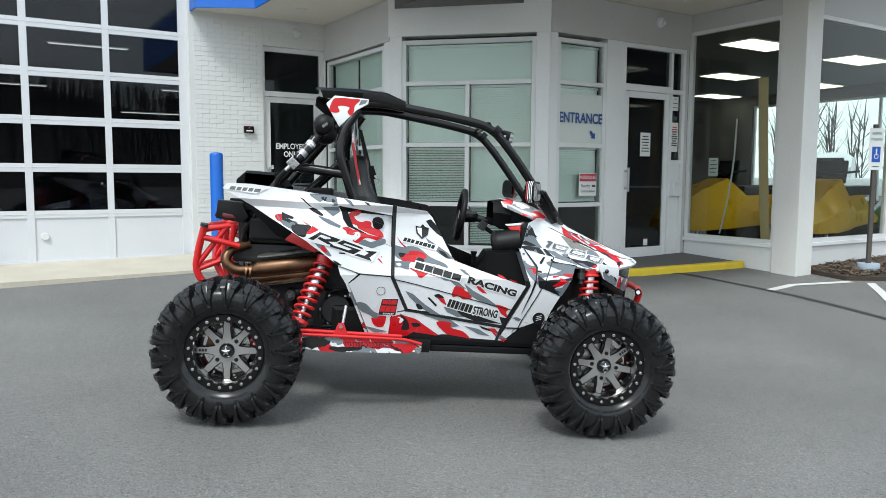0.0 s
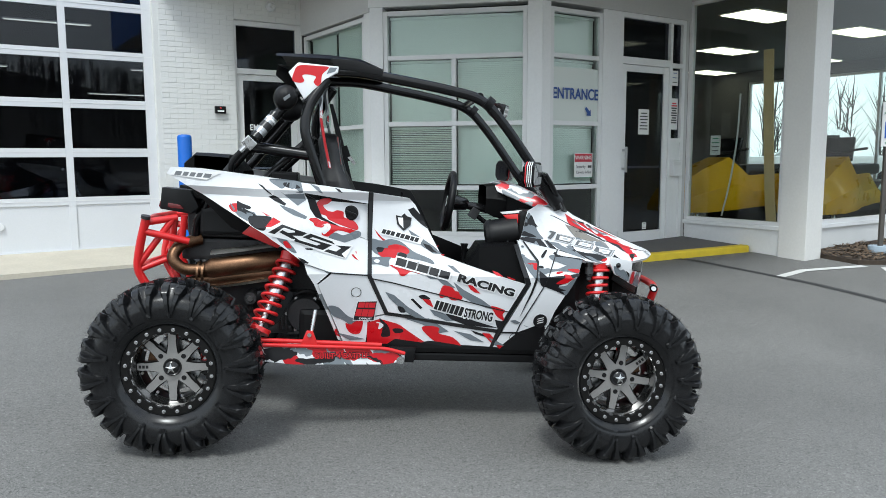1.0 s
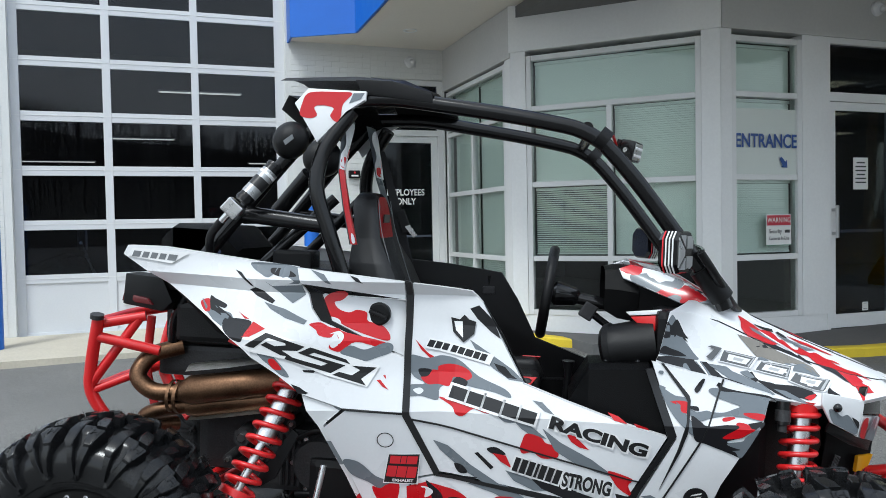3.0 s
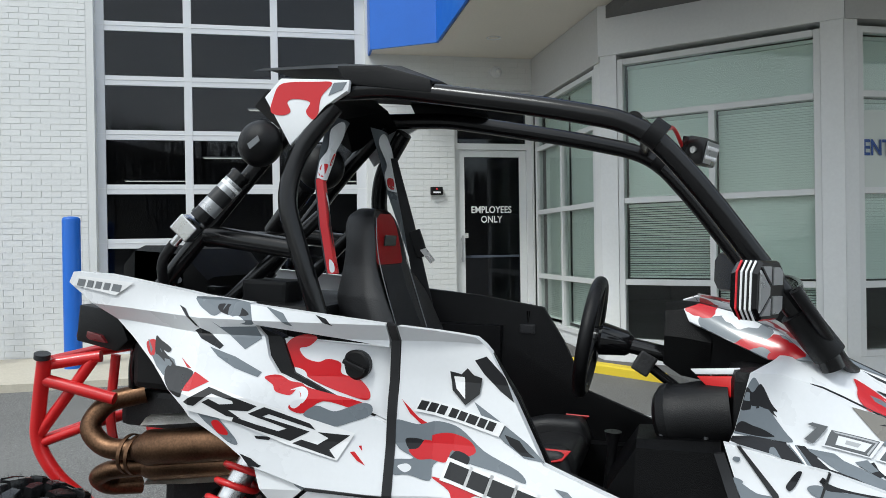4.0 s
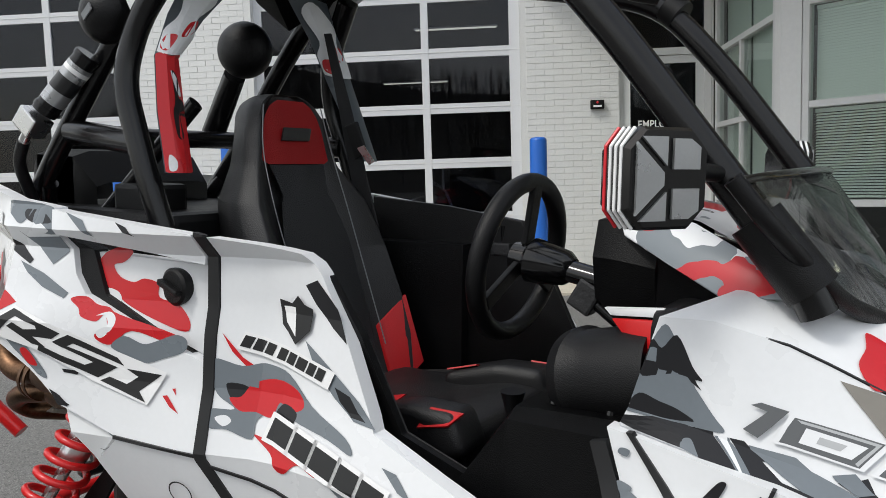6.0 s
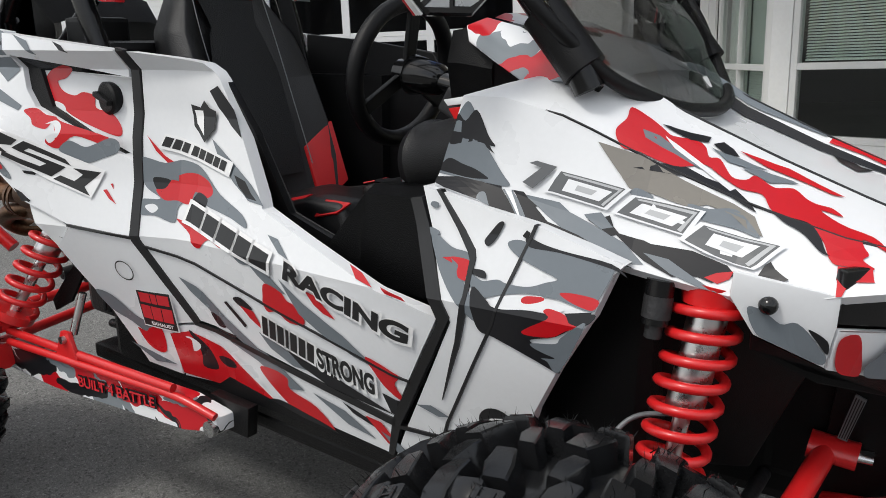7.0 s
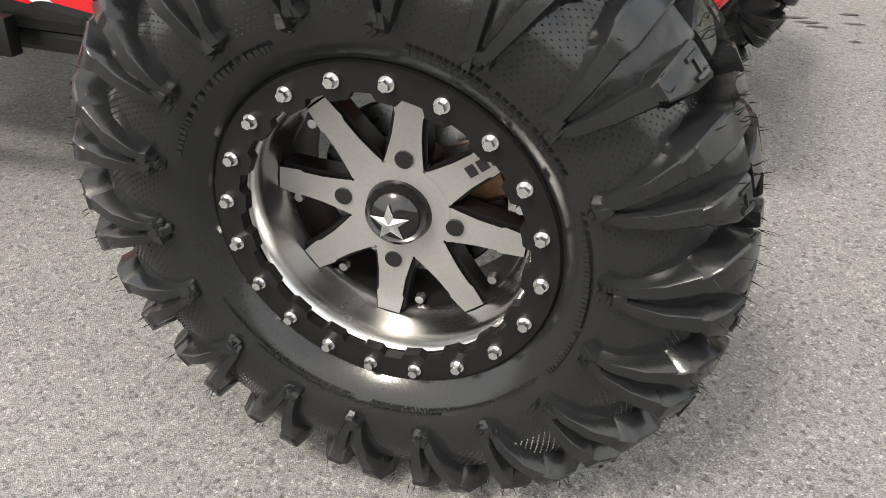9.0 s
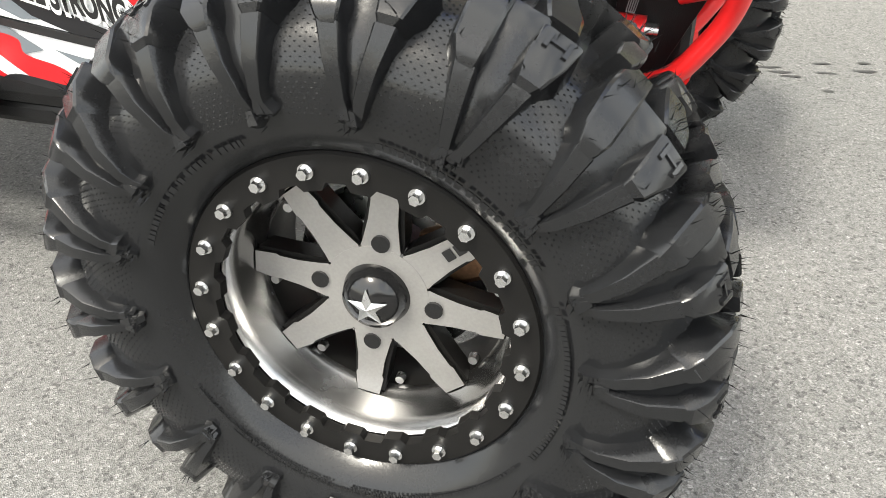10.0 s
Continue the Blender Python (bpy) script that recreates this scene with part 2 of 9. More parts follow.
def glazed(bm_frame, panes, x0, x1, zs, xs_by_row, depth=0.08, bar=0.055):
    """Fills a frame mesh and a pane list for one window along local x: outer posts, rails at zs, mullions per row."""
    box(bm_frame, x0, x0 + bar, 0, depth, zs[0], zs[-1], 0.004)
    box(bm_frame, x1 - bar, x1, 0, depth, zs[0], zs[-1], 0.004)
    for i, z in enumerate(zs):
        lo, hi = (z, z + bar) if i == 0 else (z - bar, z) if i == len(zs) - 1 else (z - bar / 2, z + bar / 2)
        box(bm_frame, x0 + bar + 0.001, x1 - bar - 0.001, 0.003, depth - 0.003, lo, hi, 0.004)
    for r, ms in enumerate(xs_by_row):
        lo, hi = zs[r] + bar * (1 if r == 0 else 0.5), zs[r + 1] - bar * (1 if r == len(zs) - 2 else 0.5)
        edges = [x0 + bar] + [v for m in ms for v in (m - bar / 2, m + bar / 2)] + [x1 - bar]
        for m in ms:
            box(bm_frame, m - bar / 2, m + bar / 2, 0.005, depth - 0.005, lo, hi, 0.003)
        for i in range(0, len(edges), 2):
            panes.append((edges[i], edges[i + 1], lo, hi))


def window(name, m, x0, x1, zs, xs_by_row, label, glass=GLASS, blind_rows=(), bar=0.055):
    w = tagged(empty(name, m), label, "window", kind="structure")
    bm, panes = bmesh.new(), []
    glazed(bm, panes, x0, x1, zs, xs_by_row, bar=bar)
    part("window_frame", bm, GREY_FRAME, w)
    for a, b, lo, hi in panes:
        o = part("pane", boxes((a, b, 0.036, 0.042, lo, hi)), glass, w)
        o.visible_shadow = False
    return w, panes


RAILS = [0.50, 1.10, 1.885, 2.69, 3.25]
# west side of the bay
PA, QB, BAYLEN = 2.797, 5.54, 2.12
M_BAYL = BM @ pose(PA, WQ, 0, 0, 0, -90)             # local x runs out of the wall, y into the room
M_BAY = BM @ pose(PA, QB, 0, 0, 0, -45)
CP, CQ = PA + BAYLEN * math.cos(radians(45)), QB - BAYLEN * math.sin(radians(45))
M_ENT = BM @ pose(CP, CQ, 0)
DP = 6.92
M_SHOW = BM @ pose(DP, CQ, 0, 0, 0, -90)
COLQ0, COLQ1 = 2.20, 2.56
S2Q = 2.45
M_S2 = BM @ pose(7.22, S2Q, 0)
window("window_1", M_BAYL, 0.06, 1.95, [0.50, 1.09, 1.87, 2.65, 3.22], [[0.95]] * 3 + [[]], "grey framed side window of the bay")
window("window_2", M_BAY, 0.17, 1.945, RAILS, [[1.05], [1.05], [1.05], []], "large grey framed bay window with closed blinds")
window("window_3", M_ENT, 0.13, 0.99, RAILS, [[], [], [], []], "grey framed window beside the entrance")
structure("bay_base_west", boxes((0.0, 2.11, 0.02, 0.22, -0.1, 0.50)), LIGHT_PANEL, "pale base wall under the bay window", "wall", M_BAYL)
structure("bay_base_front", boxes((0.0, 2.12, 0.01, 0.2, -0.1, 0.50)), LIGHT_PANEL, "pale base wall under the bay window", "wall", M_BAY)
structure("bay_base_east", boxes((0.0, 1.32, 0.01, 0.2, -0.1, 0.50)), LIGHT_PANEL, "pale base wall under the entrance window", "wall", M_ENT)
structure("bay_post_west", boxes((1.95, 2.105, 0.0, 0.16, 0.50, 3.30)), LIGHT_PANEL, "pale metal corner post of the bay", "post", M_BAYL)
structure("bay_post_left", boxes((0.0, 0.168, -0.01, 0.16, 0.50, 3.30)), LIGHT_PANEL, "pale metal corner post of the bay", "post", M_BAY)
structure("bay_post_right", boxes((1.947, 2.12, -0.01, 0.16, 0.50, 3.30)), LIGHT_PANEL, "pale metal corner post of the bay", "post", M_BAY)
structure("entrance_post", boxes((0.0, 0.128, -0.005, 0.16, 0.50, 3.30), (0.992, 1.32, -0.005, 0.16, 0.50, 3.30)), LIGHT_PANEL, "pale panels either side of the entrance window", "post", M_ENT)
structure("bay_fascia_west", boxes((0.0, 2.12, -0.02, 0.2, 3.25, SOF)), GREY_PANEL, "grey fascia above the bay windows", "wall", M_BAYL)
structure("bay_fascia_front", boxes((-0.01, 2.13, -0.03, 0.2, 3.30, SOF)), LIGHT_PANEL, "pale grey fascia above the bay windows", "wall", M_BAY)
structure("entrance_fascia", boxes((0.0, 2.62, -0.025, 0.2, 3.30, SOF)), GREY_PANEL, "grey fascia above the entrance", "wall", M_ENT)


def glazed_door(name, m, x0, x1, z0, z1, label, handle_side):
    d = tagged(empty(name, m), label, "door", kind="structure")
    s = 0.085
    part("leaf_frame", boxes((x0, x0 + s, 0.02, 0.065, z0, z1, 0.003), (x1 - s, x1, 0.02, 0.065, z0, z1, 0.003),
                             (x0 + s, x1 - s, 0.023, 0.062, z0, z0 + 0.14, 0.003), (x0 + s, x1 - s, 0.023, 0.062, z1 - s, z1, 0.003)), LIGHT_PANEL, d)
    o = part("pane", boxes((x0 + s, x1 - s, 0.04, 0.046, z0 + 0.14, z1 - s)), DARK_GLASS, d)
    o.visible_shadow = False
    hx = x0 + 0.04 if handle_side < 0 else x1 - 0.04
    bm = boxes((hx - 0.012, hx + 0.012, -0.06, -0.03, 1.27, 1.60, 0.005), (hx - 0.01, hx + 0.01, -0.03, 0.02, 1.30, 1.33), (hx - 0.01, hx + 0.01, -0.03, 0.02, 1.54, 1.57))
    part("handle", bm, mat("brushed_steel_" + name, (0.6, 0.6, 0.6), 0.3, 1.0), d, "upright pull handle")
    part("push_bar", boxes((x0 + s, x1 - s, 0.075, 0.11, 1.32, 1.35, 0.004)), GREY_FRAME, d)
    return d


glazed_door("door_3", M_ENT, 1.36, 2.25, 0.34, 2.655, "grey glazed entrance door, closed", -1)
glazed_door("door_4", BM @ pose(0, WQ + 0.06, 0), 1.835, 2.715, 0.34, 2.66, "grey glazed staff door, closed", -1)
structure("door_frame_1", boxes((1.32, 1.357, 0, 0.1, 0.3, 3.30), (2.253, 2.30, 0, 0.1, 0.3, 3.30), (2.50, 2.56, 0, 0.1, 0.3, 3.30), (1.357, 2.253, 0.0, 0.1, 2.66, 2.75),
                                (2.30, 2.50, 0, 0.1, 2.66, 2.72), (2.30, 2.50, 0, 0.1, 1.66, 1.72), (2.30, 2.50, 0.02, 0.09, 0.3, 1.66), (1.357, 2.50, 0.0, 0.1, 3.24, 3.30)), LIGHT_PANEL, "pale metal frame of the entrance door", "door frame", M_ENT)
structure("entrance_jamb", boxes((2.56, 2.62, 0.0, 0.16, 0.1, 3.30)), GREY_PANEL, "grey end panel beside the entrance door", "wall", M_ENT)
for a, b, lo, hi in ((1.357, 2.253, 2.75, 3.24), (2.30, 2.50, 2.72, 3.24), (2.30, 2.50, 1.72, 2.66)):
    o = structure("transom_pane", boxes((a, b, 0.045, 0.051, lo, hi)), DARK_GLASS, "dark glass light of the entrance frame", "pane", M_ENT)
    o.visible_shadow = False
M_ED = BM @ pose(0, WQ + 0.05, 0)
structure("door_frame_2", boxes((1.793, 1.832, 0, 0.1, 0.3, 3.397), (2.718, 2.787, 0, 0.1, 0.3, 3.397), (1.832, 2.718, 0, 0.1, 2.664, 2.74), (1.832, 2.718, 0, 0.1, 3.33, 3.397)), LIGHT_PANEL, "pale metal frame of the staff door", "door frame", M_ED)
o = structure("staff_transom_pane", boxes((1.832, 2.718, 0.045, 0.051, 2.74, 3.33)), DARK_GLASS, "dark glass light over the staff door", "pane", M_ED)
o.visible_shadow = False

# showroom
structure("showroom_base_west", boxes((0.0, 1.6, 0.01, 0.2, -0.1, 0.55)), LIGHT_PANEL, "white painted base wall under the showroom window", "wall", M_SHOW)
structure("showroom_sill_west", boxes((0.0, 1.6, -0.03, 0.2, 0.55, 0.60, 0.004)), LIGHT_PANEL, "pale sill of the showroom window", "trim", M_SHOW)
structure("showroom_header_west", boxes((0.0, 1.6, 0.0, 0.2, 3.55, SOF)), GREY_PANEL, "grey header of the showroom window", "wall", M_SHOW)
window("window_4", M_SHOW, 0.0, 1.48, [0.60, 3.55], [[]], "tall frameless showroom window", GLASS, bar=0.05)
structure("column", boxes((6.88, 7.22, COLQ0, COLQ1, -0.1, 4.3, 0.008)), mat("column_paint", (0.66, 0.65, 0.62), 0.6, vary=0.05, scale=2, bump=0.15), "square painted column at the showroom corner", "column")
structure("showroom_base_south", boxes((0.0, 9.0, 0.02, 0.22, -0.1, 0.55)), BRICK, "white painted base wall under the showroom window", "wall", M_S2)
structure("showroom_sill_south", boxes((0.0, 9.0, -0.02, 0.22, 0.55, 0.60, 0.004)), LIGHT_PANEL, "pale sill of the showroom window", "trim", M_S2)
structure("showroom_header_south", boxes((0.0, 9.0, 0.0, 0.2, 3.62, 5.4)), GREY_PANEL, "dark grey header above the showroom window", "wall", M_S2)
window("window_5", M_S2, 0.0, 9.0, [0.60, 3.62], [[2.25, 4.5, 6.75]], "wide showroom window", GLASS)

# canopy and blue fascia
bm = boxes((1.50, 16.0, 3.0, WQ - 0.005, SOF + 0.005, SOF + 0.2), (1.50, 7.6, 1.0, 3.0, SOF + 0.006, SOF + 0.2))
structure("ceiling_canopy", bm, SOFFIT, "cream soffit of the entrance canopy", "soffit")
def prism(pts, z0, z1):
    bm = bmesh.new()
    lo, hi = [bm.verts.new((p, q, z0)) for p, q in pts], [bm.verts.new((p, q, z1)) for p, q in pts]
    bm.faces.new(lo[::-1])
    bm.faces.new(hi)
    for i in range(len(pts)):
        j = (i + 1) % len(pts)
        bm.faces.new((lo[i], lo[j], hi[j], hi[i]))
    return bm


structure("ceiling_canopy_end", prism([(0.765, 7.372), (1.455, 6.965), (1.499, 6.965), (1.499, WQ - 0.005), (0.765, WQ - 0.005)], SOF + 0.005, SOF + 0.2), SOFFIT, "cream soffit at the end of the canopy", "soffit")
bm = boxes((1.44, 1.468, 1.0, 6.94, SOF - 0.02, 4.55), (1.468, 7.6, 0.97, 1.0, SOF - 0.02, 4.55), (0.735, 0.763, 7.36, WQ - 0.004, SOF - 0.02, 4.55))
fb = prism([(0.735, 7.359), (1.44, 6.941), (1.468, 6.941), (1.468, 6.958), (0.764, 7.372), (0.735, 7.372)], SOF - 0.02, 4.55)
fme = bpy.data.meshes.new("fascia_end")
fb.to_mesh(fme)
fb.free()
bm.from_mesh(fme)
structure("canopy_fascia", bm, BLUE, "bright blue canopy fascia", "fascia")
structure("roof", boxes((-11, 16.5, WQ + 0.26, 16, 5.4, 5.6), (1.45, 16.5, 0.95, WQ - 0.01, 4.56, 4.62)), GREY_PANEL, "flat grey roof", "roof")

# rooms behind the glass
structure("floor_garage", boxes((-11, 2.79, WQ + 0.25, 15, 0.0, 0.29)), ROOM_SHADE, "workshop floor in a near-black that stands for shade", "floor")
structure("wall_garage_back", boxes((-11, 2.79, 15.0, 15.2, 0.0, 5.4)), ROOM_SHADE, "workshop back wall", "wall")
structure("wall_garage_end", boxes((-11.2, -11, WQ, 15.2, 0.0, 5.4)), ROOM_SHADE, "workshop end wall", "wall")
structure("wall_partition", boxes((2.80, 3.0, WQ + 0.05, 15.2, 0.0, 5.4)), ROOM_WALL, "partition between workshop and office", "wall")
structure("ceiling_garage", boxes((-11, 2.79, WQ + 0.25, 15, 5.1, 5.39)), ROOM_SHADE, "workshop ceiling in a near-black that stands for shade", "ceiling")
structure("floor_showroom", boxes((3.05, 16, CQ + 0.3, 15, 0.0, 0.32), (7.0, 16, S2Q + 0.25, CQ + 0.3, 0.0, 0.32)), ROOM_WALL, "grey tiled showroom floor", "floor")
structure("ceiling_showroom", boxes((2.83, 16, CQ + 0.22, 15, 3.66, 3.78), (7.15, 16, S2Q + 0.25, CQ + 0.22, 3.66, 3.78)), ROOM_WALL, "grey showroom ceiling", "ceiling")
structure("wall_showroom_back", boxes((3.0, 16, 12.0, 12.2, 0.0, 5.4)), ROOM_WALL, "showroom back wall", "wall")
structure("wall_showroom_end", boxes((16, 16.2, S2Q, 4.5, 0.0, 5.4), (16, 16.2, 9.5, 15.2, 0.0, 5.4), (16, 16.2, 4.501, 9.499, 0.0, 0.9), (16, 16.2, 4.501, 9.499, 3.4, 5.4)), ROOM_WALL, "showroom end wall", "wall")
window("window_6", BM @ pose(16.05, 9.5, 0, 0, 0, -90), 0.0, 5.0, [0.9, 3.4], [[1.7, 3.35]], "wide window at the far end of the showroom", GLASS)
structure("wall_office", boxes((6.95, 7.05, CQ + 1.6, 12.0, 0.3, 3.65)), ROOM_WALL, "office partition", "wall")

# pavement
def slab(name, pts, z0, top, material, label, category):
    bm = bmesh.new()
    lo = [bm.verts.new((p, q, z0)) for p, q in pts]
    hi = [bm.verts.new((p, q, top(p, q))) for p, q in pts]
    bm.faces.new(hi)
    bm.faces.new(lo[::-1])
    for i in range(len(pts)):
        j = (i + 1) % len(pts)
        bm.faces.new((lo[i], lo[j], hi[j], hi[i]))
    return structure(name, bm, material, label, category)


def gz(p, q):
    return ground_z(*from_building(p, q))


slab("garage_apron", [(-11, 6.45), (1.9, 6.20), (1.9, WQ), (-11, WQ)], -0.3, lambda p, q: max(gz(p, q) + 0.012, 0.255 if q > 7 else 0), CONCRETE, "sandy concrete apron before the garage doors", "pavement")

# ---- materials of the buggy ----
def camo_mat():
    """Vinyl wrap: white with grey, black and red camouflage patches and slanting torn streaks."""
    m = bpy.data.materials.new("camouflage_wrap")
    m.use_nodes = True
    n, l = m.node_tree.nodes, m.node_tree.links
    b = n["Principled BSDF"]
    b.inputs["Roughness"].default_value = 0.28
    b.inputs["Coat Weight"].default_value = 0.35
    b.inputs["Coat Roughness"].default_value = 0.12
    tc = n.new("ShaderNodeTexCoord")

    def vmath(op, a, v):
        k = n.new("ShaderNodeVectorMath")
        k.operation = op
        l.new(a, k.inputs[0])
        if isinstance(v, tuple):
            k.inputs[1].default_value = v
        else:
            l.new(v, k.inputs[1])
        return k

    def noise_at(vec, scale, detail, rough=0.5):
        t = n.new("ShaderNodeTexNoise")
        t.inputs["Scale"].default_value, t.inputs["Detail"].default_value, t.inputs["Roughness"].default_value = scale, detail, rough
        l.new(vec, t.inputs["Vector"])
        return t

    wn_ = noise_at(tc.outputs["Object"], 9.0, 2.0)
    off = vmath("SUBTRACT", wn_.outputs["Color"], (0.5, 0.5, 0.5))
    off2 = vmath("MULTIPLY", off.outputs[0], (0.10, 0.07, 0.085))
    warp_a = vmath("ADD", tc.outputs["Object"], off2.outputs[0]).outputs[0]
    fine_ = noise_at(tc.outputs["Object"], 30.0, 1.0)
    foff = vmath("SUBTRACT", fine_.outputs["Color"], (0.5, 0.5, 0.5))
    warped = vmath("ADD", warp_a, vmath("MULTIPLY", foff.outputs[0], (0.034, 0.02, 0.026)).outputs[0]).outputs[0]

    def tilted(scale, turn=32):
        mp = n.new("ShaderNodeMapping")
        mp.inputs["Rotation"].default_value = (0, radians(-turn), 0)
        l.new(warped, mp.inputs["Vector"])
        mp2 = n.new("ShaderNodeMapping")
        mp2.inputs["Scale"].default_value = scale
        l.new(mp.outputs[0], mp2.inputs["Vector"])
        return mp2

    state = [None]

    def over(mask, rgb):
        mix = n.new("ShaderNodeMix")
        mix.data_type = "RGBA"
        mix.inputs["B"].default_value = (*rgb, 1)
        if state[0] is None:
            mix.inputs["A"].default_value = (0.80, 0.81, 0.82, 1)
        else:
            l.new(state[0], mix.inputs["A"])
        l.new(mask, mix.inputs["Factor"])
        state[0] = mix.outputs["Result"]

    def above(sock, edge):
        k = n.new("ShaderNodeMath")
        k.operation = "GREATER_THAN"
        k.inputs[1].default_value = edge
        l.new(sock, k.inputs[0])
        return k.outputs[0]

    GREY_C, DARK_C, RED_C, WHITE_C = (0.20, 0.225, 0.245), (0.012, 0.012, 0.014), (0.52, 0.008, 0.016), (0.80, 0.81, 0.82)

    def layer(seed, scale, edge, rgb):
        mp = tilted(scale)
        mp.inputs["Location"].default_value = seed
        over(above(noise_at(mp.outputs[0], 1.0, 1.5).outputs["Fac"], edge), rgb)

    layer((3.1, 0.4, 7.7), (5.2, 6, 11), 0.575, GREY_C)
    layer((8.3, 5.1, 1.7), (6.0, 6, 12), 0.645, DARK_C)
    layer((1.9, 9.1, 4.4), (5.5, 6, 10), 0.685, RED_C)

    def blob(c, r, rgb):
        d = vmath("SUBTRACT", warped, c)
        s = vmath("MULTIPLY", d.outputs[0], (1 / r[0], 1 / r[1], 1 / r[2]))
        ln = n.new("ShaderNodeVectorMath")
        ln.operation = "LENGTH"
        l.new(s.outputs[0], ln.inputs[0])
        k = n.new("ShaderNodeMath")
        k.operation = "LESS_THAN"
        k.inputs[1].default_value = 1.0
        l.new(ln.outputs["Value"], k.inputs[0])
        over(k.outputs[0], rgb)

    far_ = 9.0
    for c, r, col in (
            ((-0.98, 0, 1.27), (0.22, far_, 0.07), WHITE_C), ((-0.55, 0, 1.06), (0.30, far_, 0.075), WHITE_C), ((-0.28, 0, 0.92), (0.14, far_, 0.06), WHITE_C),
            ((-0.30, 0, 0.74), (0.12, far_, 0.06), WHITE_C), ((0.05, 0, 1.10), (0.13, far_, 0.07), WHITE_C), ((0.25, 0, 0.86), (0.30, far_, 0.035), WHITE_C),
            ((0.75, 0, 0.62), (0.10, far_, 0.10), WHITE_C), ((0.30, 0, 0.60), (0.16, far_, 0.03), WHITE_C), ((0.78, 0.42, 1.10), (0.16, 0.14, 0.06), WHITE_C), ((1.16, 0.56, 1.00), (0.16, 0.09, 0.05), WHITE_C), ((1.05, 0.78, 1.07), (0.36, 0.09, 0.14), WHITE_C), ((0.74, 0.46, 1.15), (0.13, 0.08, 0.05), WHITE_C),
            ((-0.34, 0, 1.13), (0.115, far_, 0.115), RED_C), ((-0.46, 0, 1.09), (0.10, far_, 0.05), RED_C), ((-0.33, 0, 1.02), (0.13, far_, 0.03), RED_C),
            ((-0.42, 0, 1.20), (0.05, far_, 0.03), WHITE_C), ((-0.30, 0, 1.175), (0.02, far_, 0.012), WHITE_C),
            ((-0.86, 0, 1.13), (0.06, far_, 0.035), GREY_C), ((-0.80, 0, 1.05), (0.08, far_, 0.035), DARK_C), ((-0.72, 0, 1.02), (0.04, far_, 0.03), RED_C),
            ((-0.14, 0, 0.96), (0.06, far_, 0.05), GREY_C), ((-0.02, 0, 0.925), (0.10, far_, 0.05), RED_C), ((-0.02, 0, 0.855), (0.07, far_, 0.05), RED_C), ((-0.09, 0, 0.965), (0.03, far_, 0.025), DARK_C),
            ((0.19, 0, 0.71), (0.075, far_, 0.05), RED_C), ((0.20, 0, 0.655), (0.05, far_, 0.02), GREY_C), ((-0.06, 0, 0.53), (0.26, far_, 0.055), RED_C), ((-0.02, 0, 0.55), (0.07, far_, 0.03), DARK_C), ((0.12, 0, 0.50), (0.08, far_, 0.03), DARK_C),
            ((-0.17, 0, 0.51), (0.20, far_, 0.04), RED_C), ((0.05, 0, 0.475), (0.30, far_, 0.028), RED_C), ((0.24, 0, 0.545), (0.05, far_, 0.03), DARK_C), ((0.33, 0, 0.52), (0.07, far_, 0.02), GREY_C), ((-0.24, 0, 0.545), (0.05, far_, 0.05), RED_C), ((-0.30, 0, 0.60), (0.06, far_, 0.04), GREY_C), ((0.47, 0, 0.62), (0.06, far_, 0.045), RED_C), ((0.66, 0, 0.935), (0.035, far_, 0.045), RED_C),
            ((0.80, 0, 0.84), (0.09, far_, 0.035), DARK_C), ((0.84, 0, 0.86), (0.06, far_, 0.03), RED_C), ((0.78, 0, 0.92), (0.12, far_, 0.03), GREY_C),
            ((0.82, 0.50, 1.10), (0.16, 0.07, 0.055), WHITE_C), ((0.62, 0.44, 1.07), (0.05, 0.05, 0.05), GREY_C), ((0.655, 0.45, 1.115), (0.035, 0.05, 0.022), DARK_C), ((0.64, 0.44, 1.05), (0.05, 0.05, 0.018), DARK_C), ((0.70, 0.56, 1.2), (0.05, 0.05, 0.03), RED_C), ((0.76, 0.57, 1.18), (0.05, 0.03, 0.03), GREY_C), ((1.0, 0.46, 0.955), (0.20, 0.06, 0.028), DARK_C), ((1.12, 0.47, 0.945), (0.10, 0.05, 0.022), GREY_C),
            ((1.22, 0.66, 1.02), (0.14, 0.07, 0.06), WHITE_C), ((0.95, 0.555, 1.085), (0.09, 0.018, 0.03), DARK_C), ((1.09, 0.562, 1.03), (0.08, 0.018, 0.03), DARK_C), ((1.15, 0.55, 0.995), (0.05, 0.015, 0.02), DARK_C),
            ((0.77, 0.60, 1.18), (0.06, 0.03, 0.03), RED_C), ((0.87, 0.578, 1.14), (0.09, 0.026, 0.04), RED_C), ((0.98, 0.588, 1.09), (0.10, 0.026, 0.04), RED_C), ((1.08, 0.588, 1.05), (0.09, 0.024, 0.04), RED_C), ((1.17, 0.57, 1.00), (0.07, 0.026, 0.035), RED_C), ((1.23, 0.54, 0.96), (0.035, 0.03, 0.03), RED_C),
            ((1.12, 0.645, 1.06), (0.13, 0.010, 0.05), RED_C), ((1.0, 0.53, 1.03), (0.07, 0.018, 0.02), (0.20, 0.185, 0.16)), ((0.88, 0.47, 0.985), (0.10, 0.03, 0.014), DARK_C), ((1.0, 0.478, 0.945), (0.09, 0.03, 0.018), DARK_C), ((0.95, 0.475, 0.955), (0.05, 0.02, 0.008), WHITE_C), ((1.16, 0.84, 1.04), (0.16, 0.018, 0.06), DARK_C), ((1.27, 0.62, 0.86), (0.04, 0.08, 0.07), RED_C),
